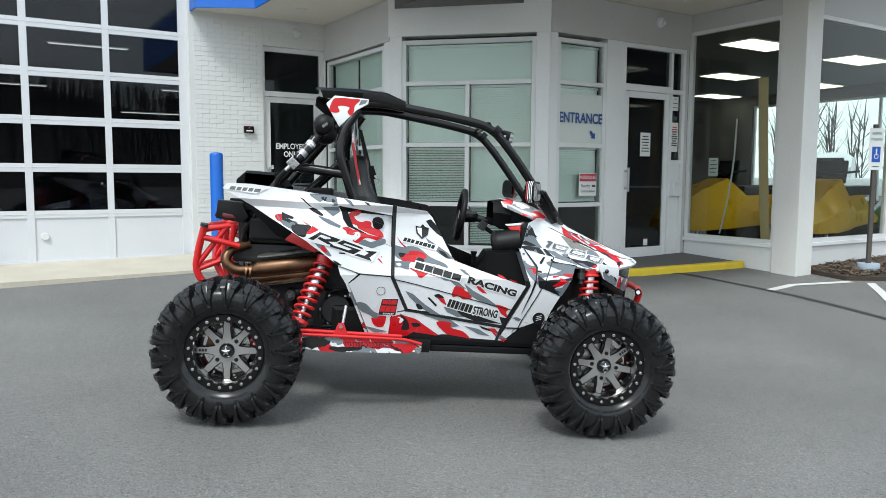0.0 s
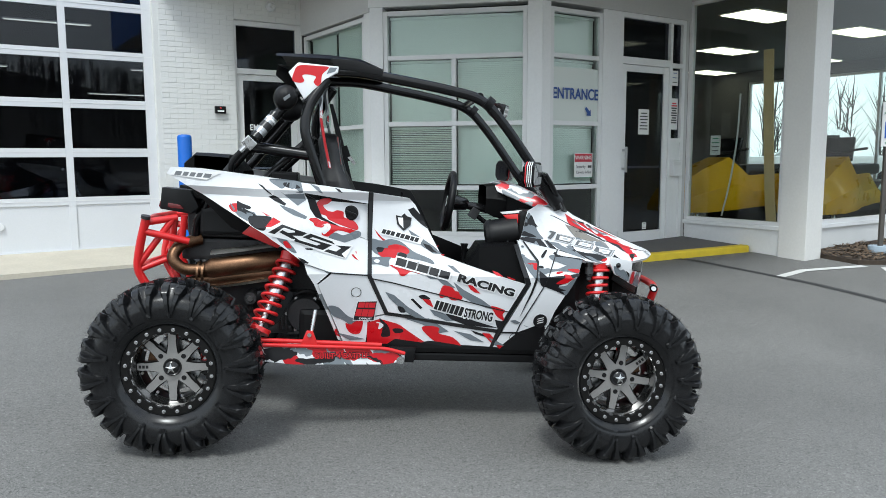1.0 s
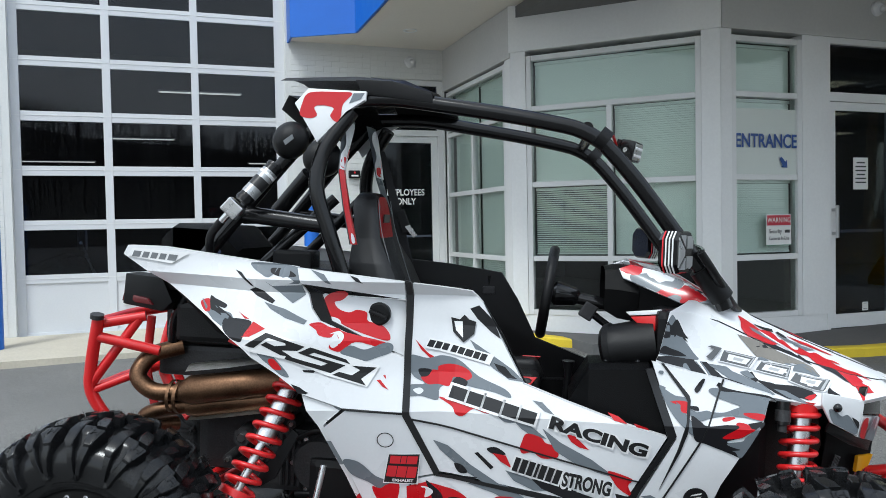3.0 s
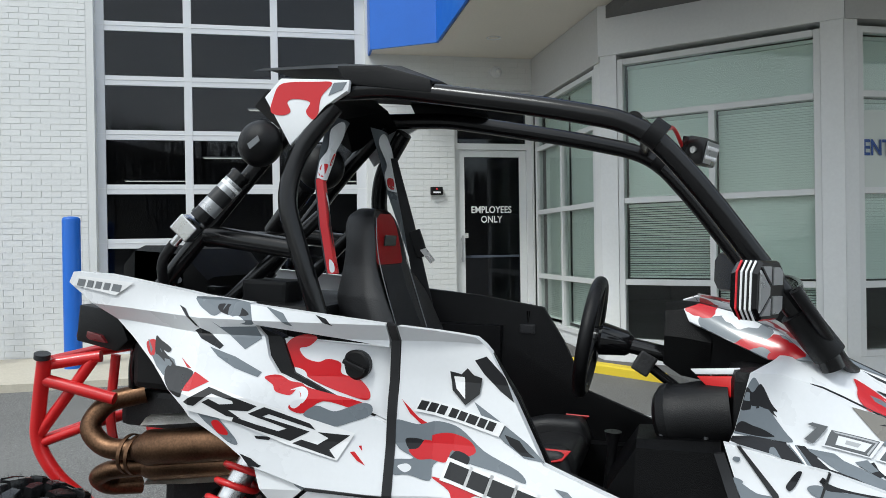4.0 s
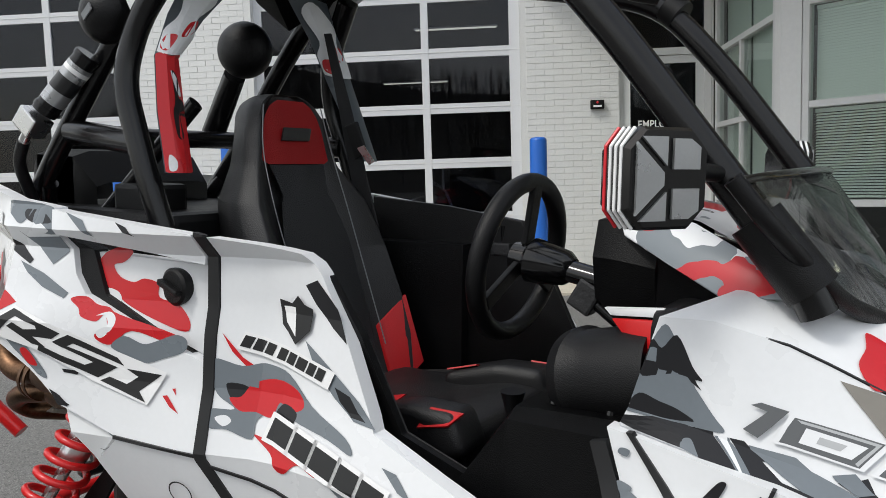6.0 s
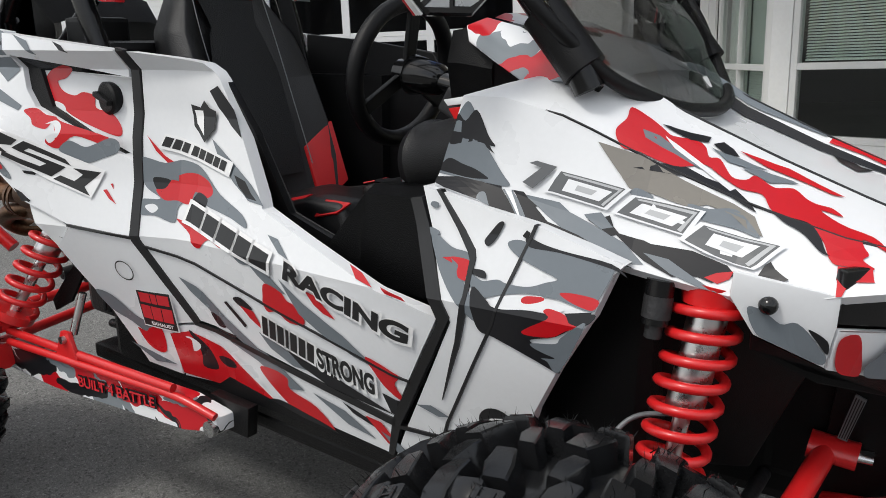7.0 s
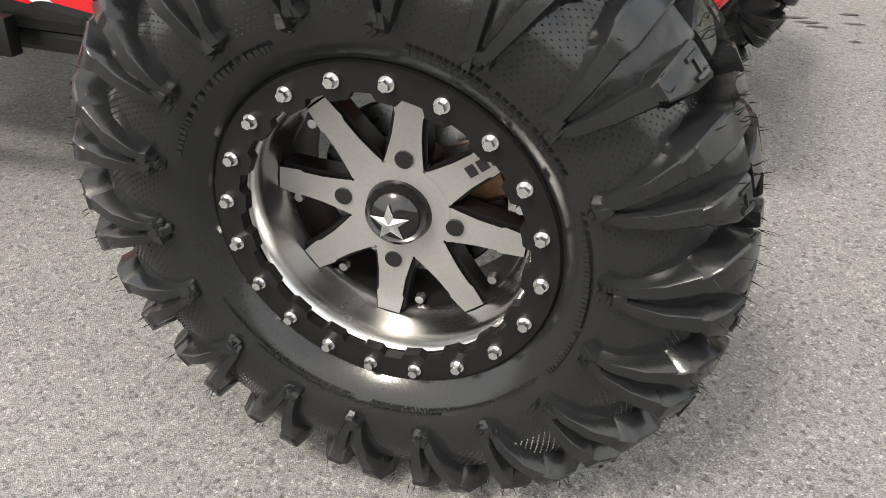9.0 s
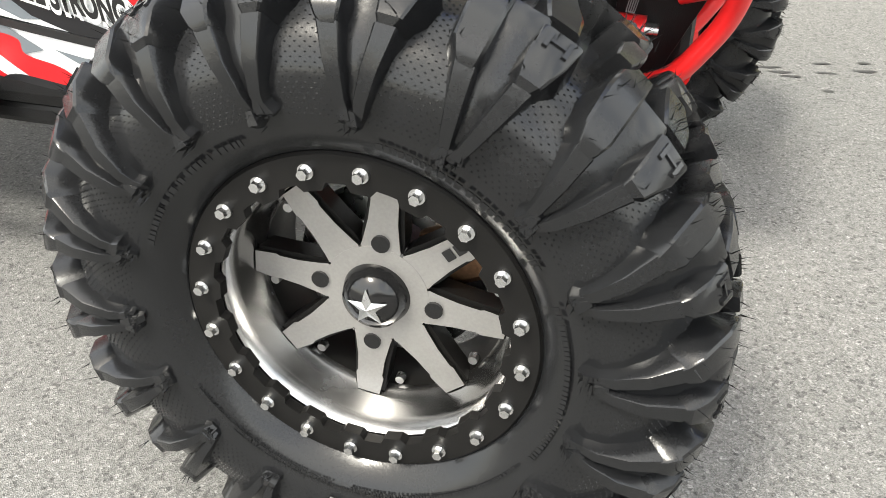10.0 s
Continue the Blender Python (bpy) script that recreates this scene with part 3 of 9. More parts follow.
            ((0.80, 0.66, 1.20), (0.10, 0.07, 0.05), RED_C), ((0.58, 0.64, 1.25), (0.07, 0.12, 0.03), GREY_C), ((0.65, 0.6, 1.225), (0.06, 0.12, 0.016), RED_C), ((0.52, 0.68, 1.285), (0.03, 0.12, 0.02), RED_C), ((0.62, 0.64, 1.275), (0.05, 0.1, 0.014), WHITE_C), ((1.13, 0.48, 0.865), (0.09, 0.04, 0.03), GREY_C), ((1.19, 0.5, 0.83), (0.04, 0.04, 0.03), DARK_C), ((-0.64, 0, 0.43), (0.10, far_, 0.03), DARK_C), ((-0.44, 0, 0.40), (0.09, far_, 0.02), DARK_C), ((-0.30, 0, 0.43), (0.16, far_, 0.03), RED_C), ((-0.10, 0, 0.40), (0.08, far_, 0.03), RED_C), ((-0.52, 0, 0.445), (0.06, far_, 0.014), GREY_C), ((-0.60, 0, 1.83), (0.12, far_, 0.10), WHITE_C), ((-0.60, 0, 1.855), (0.085, far_, 0.022), RED_C), ((-0.50, 0, 1.86), (0.05, far_, 0.03), GREY_C), ((-0.62, 0, 1.80), (0.03, far_, 0.04), RED_C)):
        blob(c, r, col)

    def streak(seed, scale, edge, rgb, turn):
        mp = tilted(scale, turn)
        mp.inputs["Location"].default_value = seed
        over(above(noise_at(mp.outputs[0], 1.0, 2.0).outputs["Fac"], edge), rgb)

    streak((2.2, 3.3, 1.1), (2.4, 2, 27), 0.60, WHITE_C, 38)
    streak((7.2, 1.3, 6.1), (2.4, 2, 34), 0.665, DARK_C, 38)
    streak((5.2, 6.3, 9.1), (2.8, 2, 30), 0.69, RED_C, 38)
    streak((4.2, 8.3, 2.1), (2.4, 2, 30), 0.665, GREY_C, 38)
    l.new(state[0], b.inputs["Base Color"])
    return m


CAMO = camo_mat()
WHITE_WRAP = mat("white_wrap", (0.74, 0.75, 0.765), 0.30, coat=0.12, vary=0.02, scale=6)
GREY_CAMO = mat("grey_camouflage", (0.150, 0.172, 0.192), 0.30, coat=0.1, vary=0.03, scale=6)
BLACK_CAMO = mat("black_camouflage", (0.012, 0.012, 0.014), 0.30, coat=0.08, vary=0.05, scale=6, spec=0.35)
RED_CAMO = mat("red_camouflage", (0.52, 0.006, 0.012), 0.30, coat=0.1, vary=0.03, scale=6)
TAUPE_CAMO = mat("taupe_camouflage", (0.20, 0.185, 0.16), 0.28, coat=0.3, vary=0.03, scale=6)
PLASTIC = mat("black_textured_plastic", (0.004, 0.004, 0.0045), 0.40, vary=0.15, scale=10, bump=0.3, bump_scale=500, spec=0.26)
GLOSS_BLACK = mat("gloss_black", (0.006, 0.006, 0.0065), 0.14, coat=0.2, spec=0.4)
POWDER = mat("black_powder_coat", (0.005, 0.005, 0.0055), 0.21, vary=0.1, scale=20, bump=0.06, bump_scale=700, spec=0.38)
RED = mat("red_powder_coat", (0.58, 0.014, 0.016), 0.33, coat=0.25, vary=0.05, scale=12)
RED_VINYL = mat("red_seat_vinyl", (0.52, 0.012, 0.016), 0.42, vary=0.06, scale=20, bump=0.3, bump_scale=420)
BLACK_VINYL = mat("black_seat_vinyl", (0.008, 0.008, 0.009), 0.42, vary=0.12, scale=14, bump=0.4, bump_scale=420)
STEEL = mat("zinc_steel", (0.62, 0.62, 0.62), 0.28, metal=1.0, vary=0.08, scale=30)
ALLOY = mat("machined_alloy", (0.38, 0.37, 0.36), 0.38, metal=0.75, vary=0.10, scale=14, bump=0.05)
LIP = mat("polished_lip", (0.40, 0.398, 0.395), 0.24, metal=1.0, vary=0.06, scale=20)
RIM_BLACK = mat("satin_black_rim", (0.0065, 0.0062, 0.006), 0.36, vary=0.1, scale=20, bump=0.05, bump_scale=500, spec=0.22)
EXHAUST = mat("heat_stained_exhaust", (0.15, 0.085, 0.05), 0.44, metal=1.0, vary=0.45, scale=9, bump=0.1)
SHIELD = mat("embossed_heat_shield", (0.60, 0.60, 0.58), 0.34, metal=1.0, vary=0.2, scale=16, bump=0.8, bump_scale=140)
CAST = mat("cast_engine_metal", (0.045, 0.045, 0.047), 0.5, metal=0.6, vary=0.3, scale=12, bump=0.4, bump_scale=120)
GREY_VINYL = mat("charcoal_seat_vinyl", (0.045, 0.046, 0.05), 0.5, vary=0.1, scale=14, bump=0.5, bump_scale=420)
GREY_STICKER = mat("grey_print", (0.17, 0.18, 0.19), 0.35)
BLACK_PRINT = mat("black_print", (0.012, 0.012, 0.013), 0.35)
WHITE_PRINT = mat("white_print", (0.80, 0.80, 0.80), 0.35)
RED_PRINT = mat("red_print", (0.60, 0.02, 0.03), 0.35)
YELLOW = mat("amber_reflector", (0.85, 0.42, 0.01), 0.25, coat=0.4)
MIRROR = mat("mirror_back_silver", (0.42, 0.43, 0.44), 0.3, metal=0.7, vary=0.05, scale=20)
SMOKE = glass_mat("smoked_windscreen", (0.36, 0.37, 0.38))


def rubber_mat():
    m = mat("tyre_rubber", (0.0095, 0.0098, 0.0106), 0.21, vary=0.15, scale=14, bump=0.05, bump_scale=160, spec=0.36)
    return m


RUBBER = rubber_mat()


# ---- mesh makers ----
def rounded(pts, radius=0.06, steps=6):
    """A polyline with its inner corners rounded."""
    P = [Vector(p) for p in pts]
    out = [P[0]]
    for i in range(1, len(P) - 1):
        a, b, c = P[i - 1], P[i], P[i + 1]
        r = min(radius, (a - b).length * 0.45, (c - b).length * 0.45)
        s, e = b + (a - b).normalized() * r, b + (c - b).normalized() * r
        for k in range(steps + 1):
            t = k / steps
            out.append(s * (1 - t) ** 2 + b * 2 * t * (1 - t) + e * t ** 2)
    out.append(P[-1])
    return out


def sweep(bm, pts, r, segs=14, caps=True, radii=None):
    pts = [Vector(p) for p in pts]
    rings = []
    up = Vector((0.31, 0.22, 0.92)).normalized()
    for i, p in enumerate(pts):
        d = (pts[min(i + 1, len(pts) - 1)] - pts[max(i - 1, 0)]).normalized()
        if i == 0:
            side = d.cross(up).normalized()
        else:
            side = (side - d * side.dot(d)).normalized()
        other = d.cross(side)
        rr = radii[i] if radii else r
        rings.append([bm.verts.new(p + (side * math.cos(2 * math.pi * k / segs) + other * math.sin(2 * math.pi * k / segs)) * rr) for k in range(segs)])
    for a, b in zip(rings, rings[1:]):
        for k in range(segs):
            bm.faces.new((a[k], a[(k + 1) % segs], b[(k + 1) % segs], b[k]))
    if caps:
        bm.faces.new(rings[0][::-1])
        bm.faces.new(rings[-1])
    return bm


def tube(name, pts, r, material, parent, label="", corner=0.06, segs=14):
    return part(name, sweep(bmesh.new(), rounded(pts, corner), r, segs), material, parent, label, smooth=50)


def coil(name, a, b, r, wire, turns, material, parent, label=""):
    a, b = Vector(a), Vector(b)
    d = (b - a).normalized()
    s = d.cross(Vector((0, 1, 0.3))).normalized()
    o = d.cross(s)
    n_ = int(turns * 20)
    pts = []
    for i in range(n_ + 1):
        t = i / n_
        w = 2 * math.pi * turns * t
        pts.append(a + (b - a) * t + (s * math.cos(w) + o * math.sin(w)) * r)
    return part(name, sweep(bmesh.new(), pts, wire, 10), material, parent, label, smooth=60)


def rod(name, a, b, r, material, parent, label="", r2=None, segs=20):
    a, b = Vector(a), Vector(b)
    return part(name, sweep(bmesh.new(), [a, b], r, segs, radii=[r, r if r2 is None else r2]), material, parent, label, smooth=40)


def lathe(bm, profile, segs=48, axis_y=True):
    """profile: (y, r) pairs turned about the y axis."""
    rings = []
    for y, r in profile:
        rings.append([bm.verts.new((r * math.cos(2 * math.pi * k / segs), y, r * math.sin(2 * math.pi * k / segs))) for k in range(segs)])
    for a, b in zip(rings, rings[1:]):
        for k in range(segs):
            bm.faces.new((a[k], a[(k + 1) % segs], b[(k + 1) % segs], b[k]))
    return bm


def poly(bm, pts):
    return bm.faces.new([bm.verts.new(p) for p in pts])


def plate(name, pts, thick, direction, material, parent, label="", bevel=0.004):
    """A flat polygon in space given thickness along a direction, with softened edges."""
    bm = bmesh.new()
    d = Vector(direction).normalized() * thick
    lo = [bm.verts.new(p) for p in pts]
    hi = [bm.verts.new(Vector(p) + d) for p in pts]
    bm.faces.new(lo)
    bm.faces.new(hi[::-1])
    for i in range(len(pts)):
        j = (i + 1) % len(pts)
        bm.faces.new((lo[i], hi[i], hi[j], lo[j]))
    if bevel:
        bmesh.ops.bevel(bm, geom=list(bm.edges), offset=bevel, segments=2, affect="EDGES", profile=0.6)
    return part(name, bm, material, parent, label, smooth=30)


def closed_curve(pts, steps=4):
    """A closed smooth outline through the given points."""
    P = [Vector(p) for p in pts]
    out = []
    for i in range(len(P)):
        a, b, c, d = P[i - 1], P[i], P[(i + 1) % len(P)], P[(i + 2) % len(P)]
        for k in range(steps):
            t = k / steps
            v = (b * 2 + (c - a) * t + (a * 2 - b * 5 + c * 4 - d) * t ** 2 + (b * 3 - a - c * 3 + d) * t ** 3) * 0.5
            out.append((v.x, v.y))
    return out


# ---- the buggy ----
VM = pose(0, 0, 0.045, 0, math.degrees(math.atan(0.05)), 0)
CY = 0.80


def askew(x, y):
    """How far the body lies over at x, y: its centreline runs slightly askew to the near flank."""
    return 0.092 * x * min(2.0, max(0.0, (y - 0.55) / (CY - 0.55)))


buggy = empty("off_road_buggy", VM, "single-seat off-road buggy in white, red and grey camouflage wrap", "off-road buggy")

YZ = ((0.40, 0.415), (0.60, 0.368), (0.72, 0.338), (0.83, 0.316), (0.95, 0.352), (1.10, 0.374), (1.195, 0.372), (1.235, 0.335), (1.40, 0.318))
YX = ((-1.25, 0.03), (-0.9, 0.015), (-0.5, -0.005), (-0.2, 0.02), (-0.05, 0.045), (0.2, 0.038), (0.5, 0.035), (0.6, 0.055), (0.95, 0.088))
# the rear fender flares outwards
FLARE_X = ((-1.25, 0.06), (-0.95, -0.05), (-0.66, -0.18), (-0.46, -0.11), (-0.26, -0.05), (-0.1, 0.0))
FLARE_Z = ((0.55, 0.2), (0.8, 0.6), (1.05, 1.0), (1.19, 0.75), (1.28, 0.5))


def table(tab, v):
    if v <= tab[0][0]:
        return tab[0][1]
    for (a, fa), (b, fb) in zip(tab, tab[1:]):
        if v <= b:
            return fa + (fb - fa) * (v - a) / (b - a)
    return tab[-1][1]


def side_y(x, z):
    return table(YZ, z) + table(YX, x) + table(FLARE_X, x) * table(FLARE_Z, z)


def drape(outline, lift=0.0, thick=0.0):
    """A sheet on the near flank from an outline in x and z."""
    bm = bmesh.new()
    bm.faces.new([bm.verts.new((x, 0, z)) for x, z in outline])
    for z in [k for k, _ in YZ[1:-1] + FLARE_Z[1:]] + [0.675, 0.925, 1.0, 1.12, 1.155]:
        bmesh.ops.bisect_plane(bm, geom=bm.verts[:] + bm.edges[:] + bm.faces[:], plane_co=(0, 0, z), plane_no=(0, 0, 1), dist=1e-5)
    for x in [k for k, _ in YX[1:-1] + FLARE_X[1:]] + [-1.1, -0.8, -0.73, -0.59, -0.53, -0.39, -0.33, -0.18]:
        bmesh.ops.bisect_plane(bm, geom=bm.verts[:] + bm.edges[:] + bm.faces[:], plane_co=(x, 0, 0), plane_no=(1, 0, 0), dist=1e-5)
    bmesh.ops.triangulate(bm, faces=bm.faces[:])
    for v in bm.verts:
        v.co.y = side_y(v.co.x, v.co.z) - lift
    if thick:
        faces = bm.faces[:]
        rim = [e for e in bm.edges if e.is_boundary]
        ret = bmesh.ops.extrude_edge_only(bm, edges=rim)
        moved = [g for g in ret["geom"] if isinstance(g, bmesh.types.BMVert)]
        for v in moved:
            v.co.y += thick
    return bm


def flank(name, outline, material=None, label="", lift=0.0, thick=0.03, both=True):
    material = material or WHITE_WRAP
    ob = part(name, drape(outline, lift, thick), material, buggy, label, smooth=25)
    if both:
        bm = drape(outline, lift, thick)
        for v in bm.verts:
            v.co.y = 2 * CY - v.co.y
        part(name, bm, material, buggy, label, smooth=25)
    return ob


# flank panels
flank("rear_fender", [(-1.196, 1.288), (-1.174, 1.319), (-1.033, 1.320), (-0.708, 1.294), (-0.539, 1.276), (-0.520, 1.222), (-0.502, 1.190), (-0.490, 1.147),
      (-0.464, 1.108), (-0.206, 0.993), (-0.201, 0.827), (-0.384, 0.841), (-0.508, 0.885), (-0.579, 0.940), (-0.686, 1.016), (-0.901, 1.126)], label="white rear fender with camouflage wrap")
flank("shoulder_strip", [(-0.533, 1.273), (-0.210, 1.238), (-0.212, 1.179), (-0.520, 1.225)], lift=0.006, label="bevelled shoulder strip over the air scoop")
flank("scoop_panel", [(-0.489, 1.190), (-0.214, 1.173), (-0.209, 0.996), (-0.453, 1.112)], lift=-0.022, label="recessed panel behind the air scoop, red and white")
flank("scoop", [(-0.521, 1.220), (-0.470, 1.193), (-0.433, 1.108), (-0.209, 0.992), (-0.209, 0.979), (-0.475, 1.099)], PLASTIC, "black air scoop", lift=-0.012)
flank("lower_side_panel", [(-0.376, 0.832), (-0.200, 0.820), (-0.107, 0.615), (-0.187, 0.599), (-0.203, 0.450), (-0.316, 0.461), (-0.442, 0.775)], label="white side panel with a round cap")
flank("side_trim", [(-0.508, 0.879), (-0.388, 0.836), (-0.447, 0.781), (-0.326, 0.466), (-0.343, 0.471), (-0.462, 0.777), (-0.493, 0.832)], CAMO, lift=-0.012)
flank("door", [(-0.186, 1.234), (-0.005, 1.212), (0.028, 1.178), (0.170, 0.927), (0.304, 0.884), (0.612, 0.792), (0.480, 0.543), (0.225, 0.577), (-0.098, 0.624), (-0.187, 0.821)], label="white door panel with camouflage wrap")
flank("sill_panel", [(-0.180, 0.593), (-0.099, 0.609), (0.226, 0.563), (0.478, 0.528), (0.452, 0.442), (0.299, 0.443), (-0.195, 0.448)], label="red and white sill panel")
flank("front_side_panel", [(0.563, 1.016), (0.780, 0.972), (0.928, 0.930), (0.914, 0.914), (0.893, 0.844), (0.833, 0.737), (0.785, 0.642), (0.715, 0.431), (0.637, 0.418), (0.465, 0.437), (0.640, 0.789)], label="white front side panel with camouflage wrap")
# dark seams and trims over the panels
for outline in ([(-0.208, 1.243), (-0.189, 1.238), (-0.187, 1.009), (-0.181, 0.820), (-0.090, 0.621), (-0.106, 0.607), (-0.202, 0.816), (-0.207, 1.010)],
                [(-0.106, 0.617), (0.226, 0.575), (0.487, 0.543), (0.484, 0.524), (0.226, 0.558), (-0.102, 0.607)],
                [(0.543, 0.994), (0.564, 0.998), (0.640, 0.798), (0.500, 0.534), (0.464, 0.443), (0.450, 0.444), (0.480, 0.539), (0.616, 0.786)],
                [(0.590, 1.013), (0.598, 1.013), (0.676, 0.921), (0.680, 0.908), (0.677, 0.860), (0.672, 0.806), (0.653, 0.743), (0.599, 0.616), (0.646, 0.753), (0.668, 0.844), (0.670, 0.904), (0.664, 0.916)],
                [(0.776, 0.974), (0.781, 0.973), (0.724, 0.800), (0.605, 0.564), (0.560, 0.428), (0.553, 0.431), (0.600, 0.566), (0.719, 0.801)],
                [(0.498, 0.532), (0.755, 0.522), (0.753, 0.515), (0.496, 0.523)],
                [(-0.177, 0.808), (0.546, 0.642), (0.544, 0.638), (-0.176, 0.802)],
                [(-0.380, 0.841), (-0.201, 0.827), (-0.200, 0.820), (-0.380, 0.835)]):
    flank("seam", outline, BLACK_PRINT, lift=0.004, thick=0.012)
# hull behind the panels
part("tub", boxes((-0.55, 0.75, 0.44, 2 * CY - 0.44, 0.40, 0.62, 0.03)), PLASTIC, buggy, "black plastic floor tub")
for s in (1, -1):
    a_, b_ = (0.425, 0.50) if s > 0 else (2 * CY - 0.50, 2 * CY - 0.425)
    part("side_pod_liner", boxes((-0.36, -0.10, a_, b_, 0.55, 1.16)), PLASTIC, buggy)
    a_, b_ = (0.475, 0.54) if s > 0 else (2 * CY - 0.54, 2 * CY - 0.475)
    part("footwell_side", boxes((-0.098, 0.60, a_, b_, 0.50, 0.80)), PLASTIC, buggy)
part("footwell_front", boxes((0.602, 0.95, 0.54, 2 * CY - 0.54, 0.45, 0.95, 0.03)), PLASTIC, buggy)
bm = boxes((-0.70, 0.75, 0.46, 2 * CY - 0.46, 0.355, 0.40, 0.012))
part("skid_plate", bm, PLASTIC, buggy, "black skid plate")
bm = boxes((0.74, 1.20, 0.745, 2 * CY - 0.745, 0.38, 0.86, 0.03))
part("front_bulkhead", bm, PLASTIC, buggy, "black front frame and gearcase shroud")


# hood
def loft(stations, mirror=True):
    bm = bmesh.new()
    rows = []
    for x, prof in stations:
        full = [(y, z) for y, z in prof]
        if mirror:
            full += [(2 * CY - y, z) for y, z in prof[-2::-1]]
        rows.append([bm.verts.new((x, y, z)) for y, z in full])
    for a, b in zip(rows, rows[1:]):
        for i in range(len(a) - 1):
            bm.faces.new((a[i], a[i + 1], b[i + 1], b[i]))
    return bm


HOOD = [(0.575, ((0.425, 1.019), (0.430, 1.043), (0.455, 1.170), (0.52, 1.19), (0.60, 1.205), (0.66, 1.195), (CY, 1.19))),
        (0.66, ((0.432, 1.000), (0.448, 1.028), (0.480, 1.168), (0.55, 1.194), (0.625, 1.218), (0.655, 1.190), (CY, 1.185))),
        (0.78, ((0.443, 0.953), (0.468, 0.998), (0.515, 1.139), (0.58, 1.176), (0.640, 1.206), (0.668, 1.168), (CY, 1.160))),
        (0.92, ((0.462, 0.920), (0.490, 0.967), (0.548, 1.073), (0.60, 1.112), (0.648, 1.142), (0.676, 1.106), (CY, 1.106))),
        (1.07, ((0.482, 0.897), (0.508, 0.942), (0.570, 1.016), (0.62, 1.050), (0.660, 1.076), (0.686, 1.046), (CY, 1.050))),
        (1.20, ((0.500, 0.915), (0.522, 0.936), (0.582, 0.980), (0.63, 1.006), (0.668, 1.024), (0.692, 1.004), (CY, 1.008))),
        (1.30, ((0.535, 0.935), (0.548, 0.943), (0.596, 0.964), (0.64, 0.977), (0.674, 0.986), (0.70, 0.978), (CY, 0.978))),
        (1.375, ((0.630, 0.940), (0.634, 0.944), (0.650, 0.950), (0.67, 0.955), (0.690, 0.958), (0.72, 0.958), (CY, 0.958)))]
SWEPT = ((0, 0.01, 0.04, 0.09, 0.13, 0.15, 0.16), (0, 0.0, 0.02, 0.05, 0.085, 0.105, 0.11), (0, 0, 0, 0.02, 0.03, 0.04, 0.04))
# the rear edge sweeps forwards towards the middle
HOOD_ROWS = []
for r_, (x, prof) in enumerate(HOOD):
    half = [Vector((x + (SWEPT[r_][k] if r_ < len(SWEPT) else 0), y, z)) for k, (y, z) in enumerate(prof)]
    HOOD_ROWS.append(half + [Vector((v.x, 2 * CY - v.y, v.z)) for v in half[-2::-1]])


def hood_at(u, v, lift):
    """A point on the hood: u counts its stations from the rear, v the points of its profile from the near edge."""
    i, j = min(max(int(u), 0), len(HOOD_ROWS) - 2), min(max(int(v), 0), 11)
    a, b, c, d = HOOD_ROWS[i][j], HOOD_ROWS[i + 1][j], HOOD_ROWS[i][j + 1], HOOD_ROWS[i + 1][j + 1]
    p = a.lerp(b, u - i).lerp(c.lerp(d, u - i), v - j)
    n = (b - a + d - c).cross(c - a + d - b).normalized()
    return p + (n if n.z > 0 or (v < 2 and n.y < 0) else -n) * lift


bm = bmesh.new()
sheet = [[bm.verts.new(hood_at(i / 4, j / 4, 0)) for j in range(49)] for i in range(29)]
for a, b in zip(sheet, sheet[1:]):
    for k in range(48):
        bm.faces.new((a[k], a[k + 1], b[k + 1], b[k]))
rim = bmesh.ops.extrude_edge_only(bm, edges=[e for e in bm.edges if e.is_boundary])
for v in [g for g in rim["geom"] if isinstance(g, bmesh.types.BMVert)]:
    v.co += Vector((0, 0.012 if v.co.y < CY else -0.012, -0.014))
part("hood", bm, WHITE_WRAP, buggy, "white hood with red and black camouflage and a grey number", smooth=20)
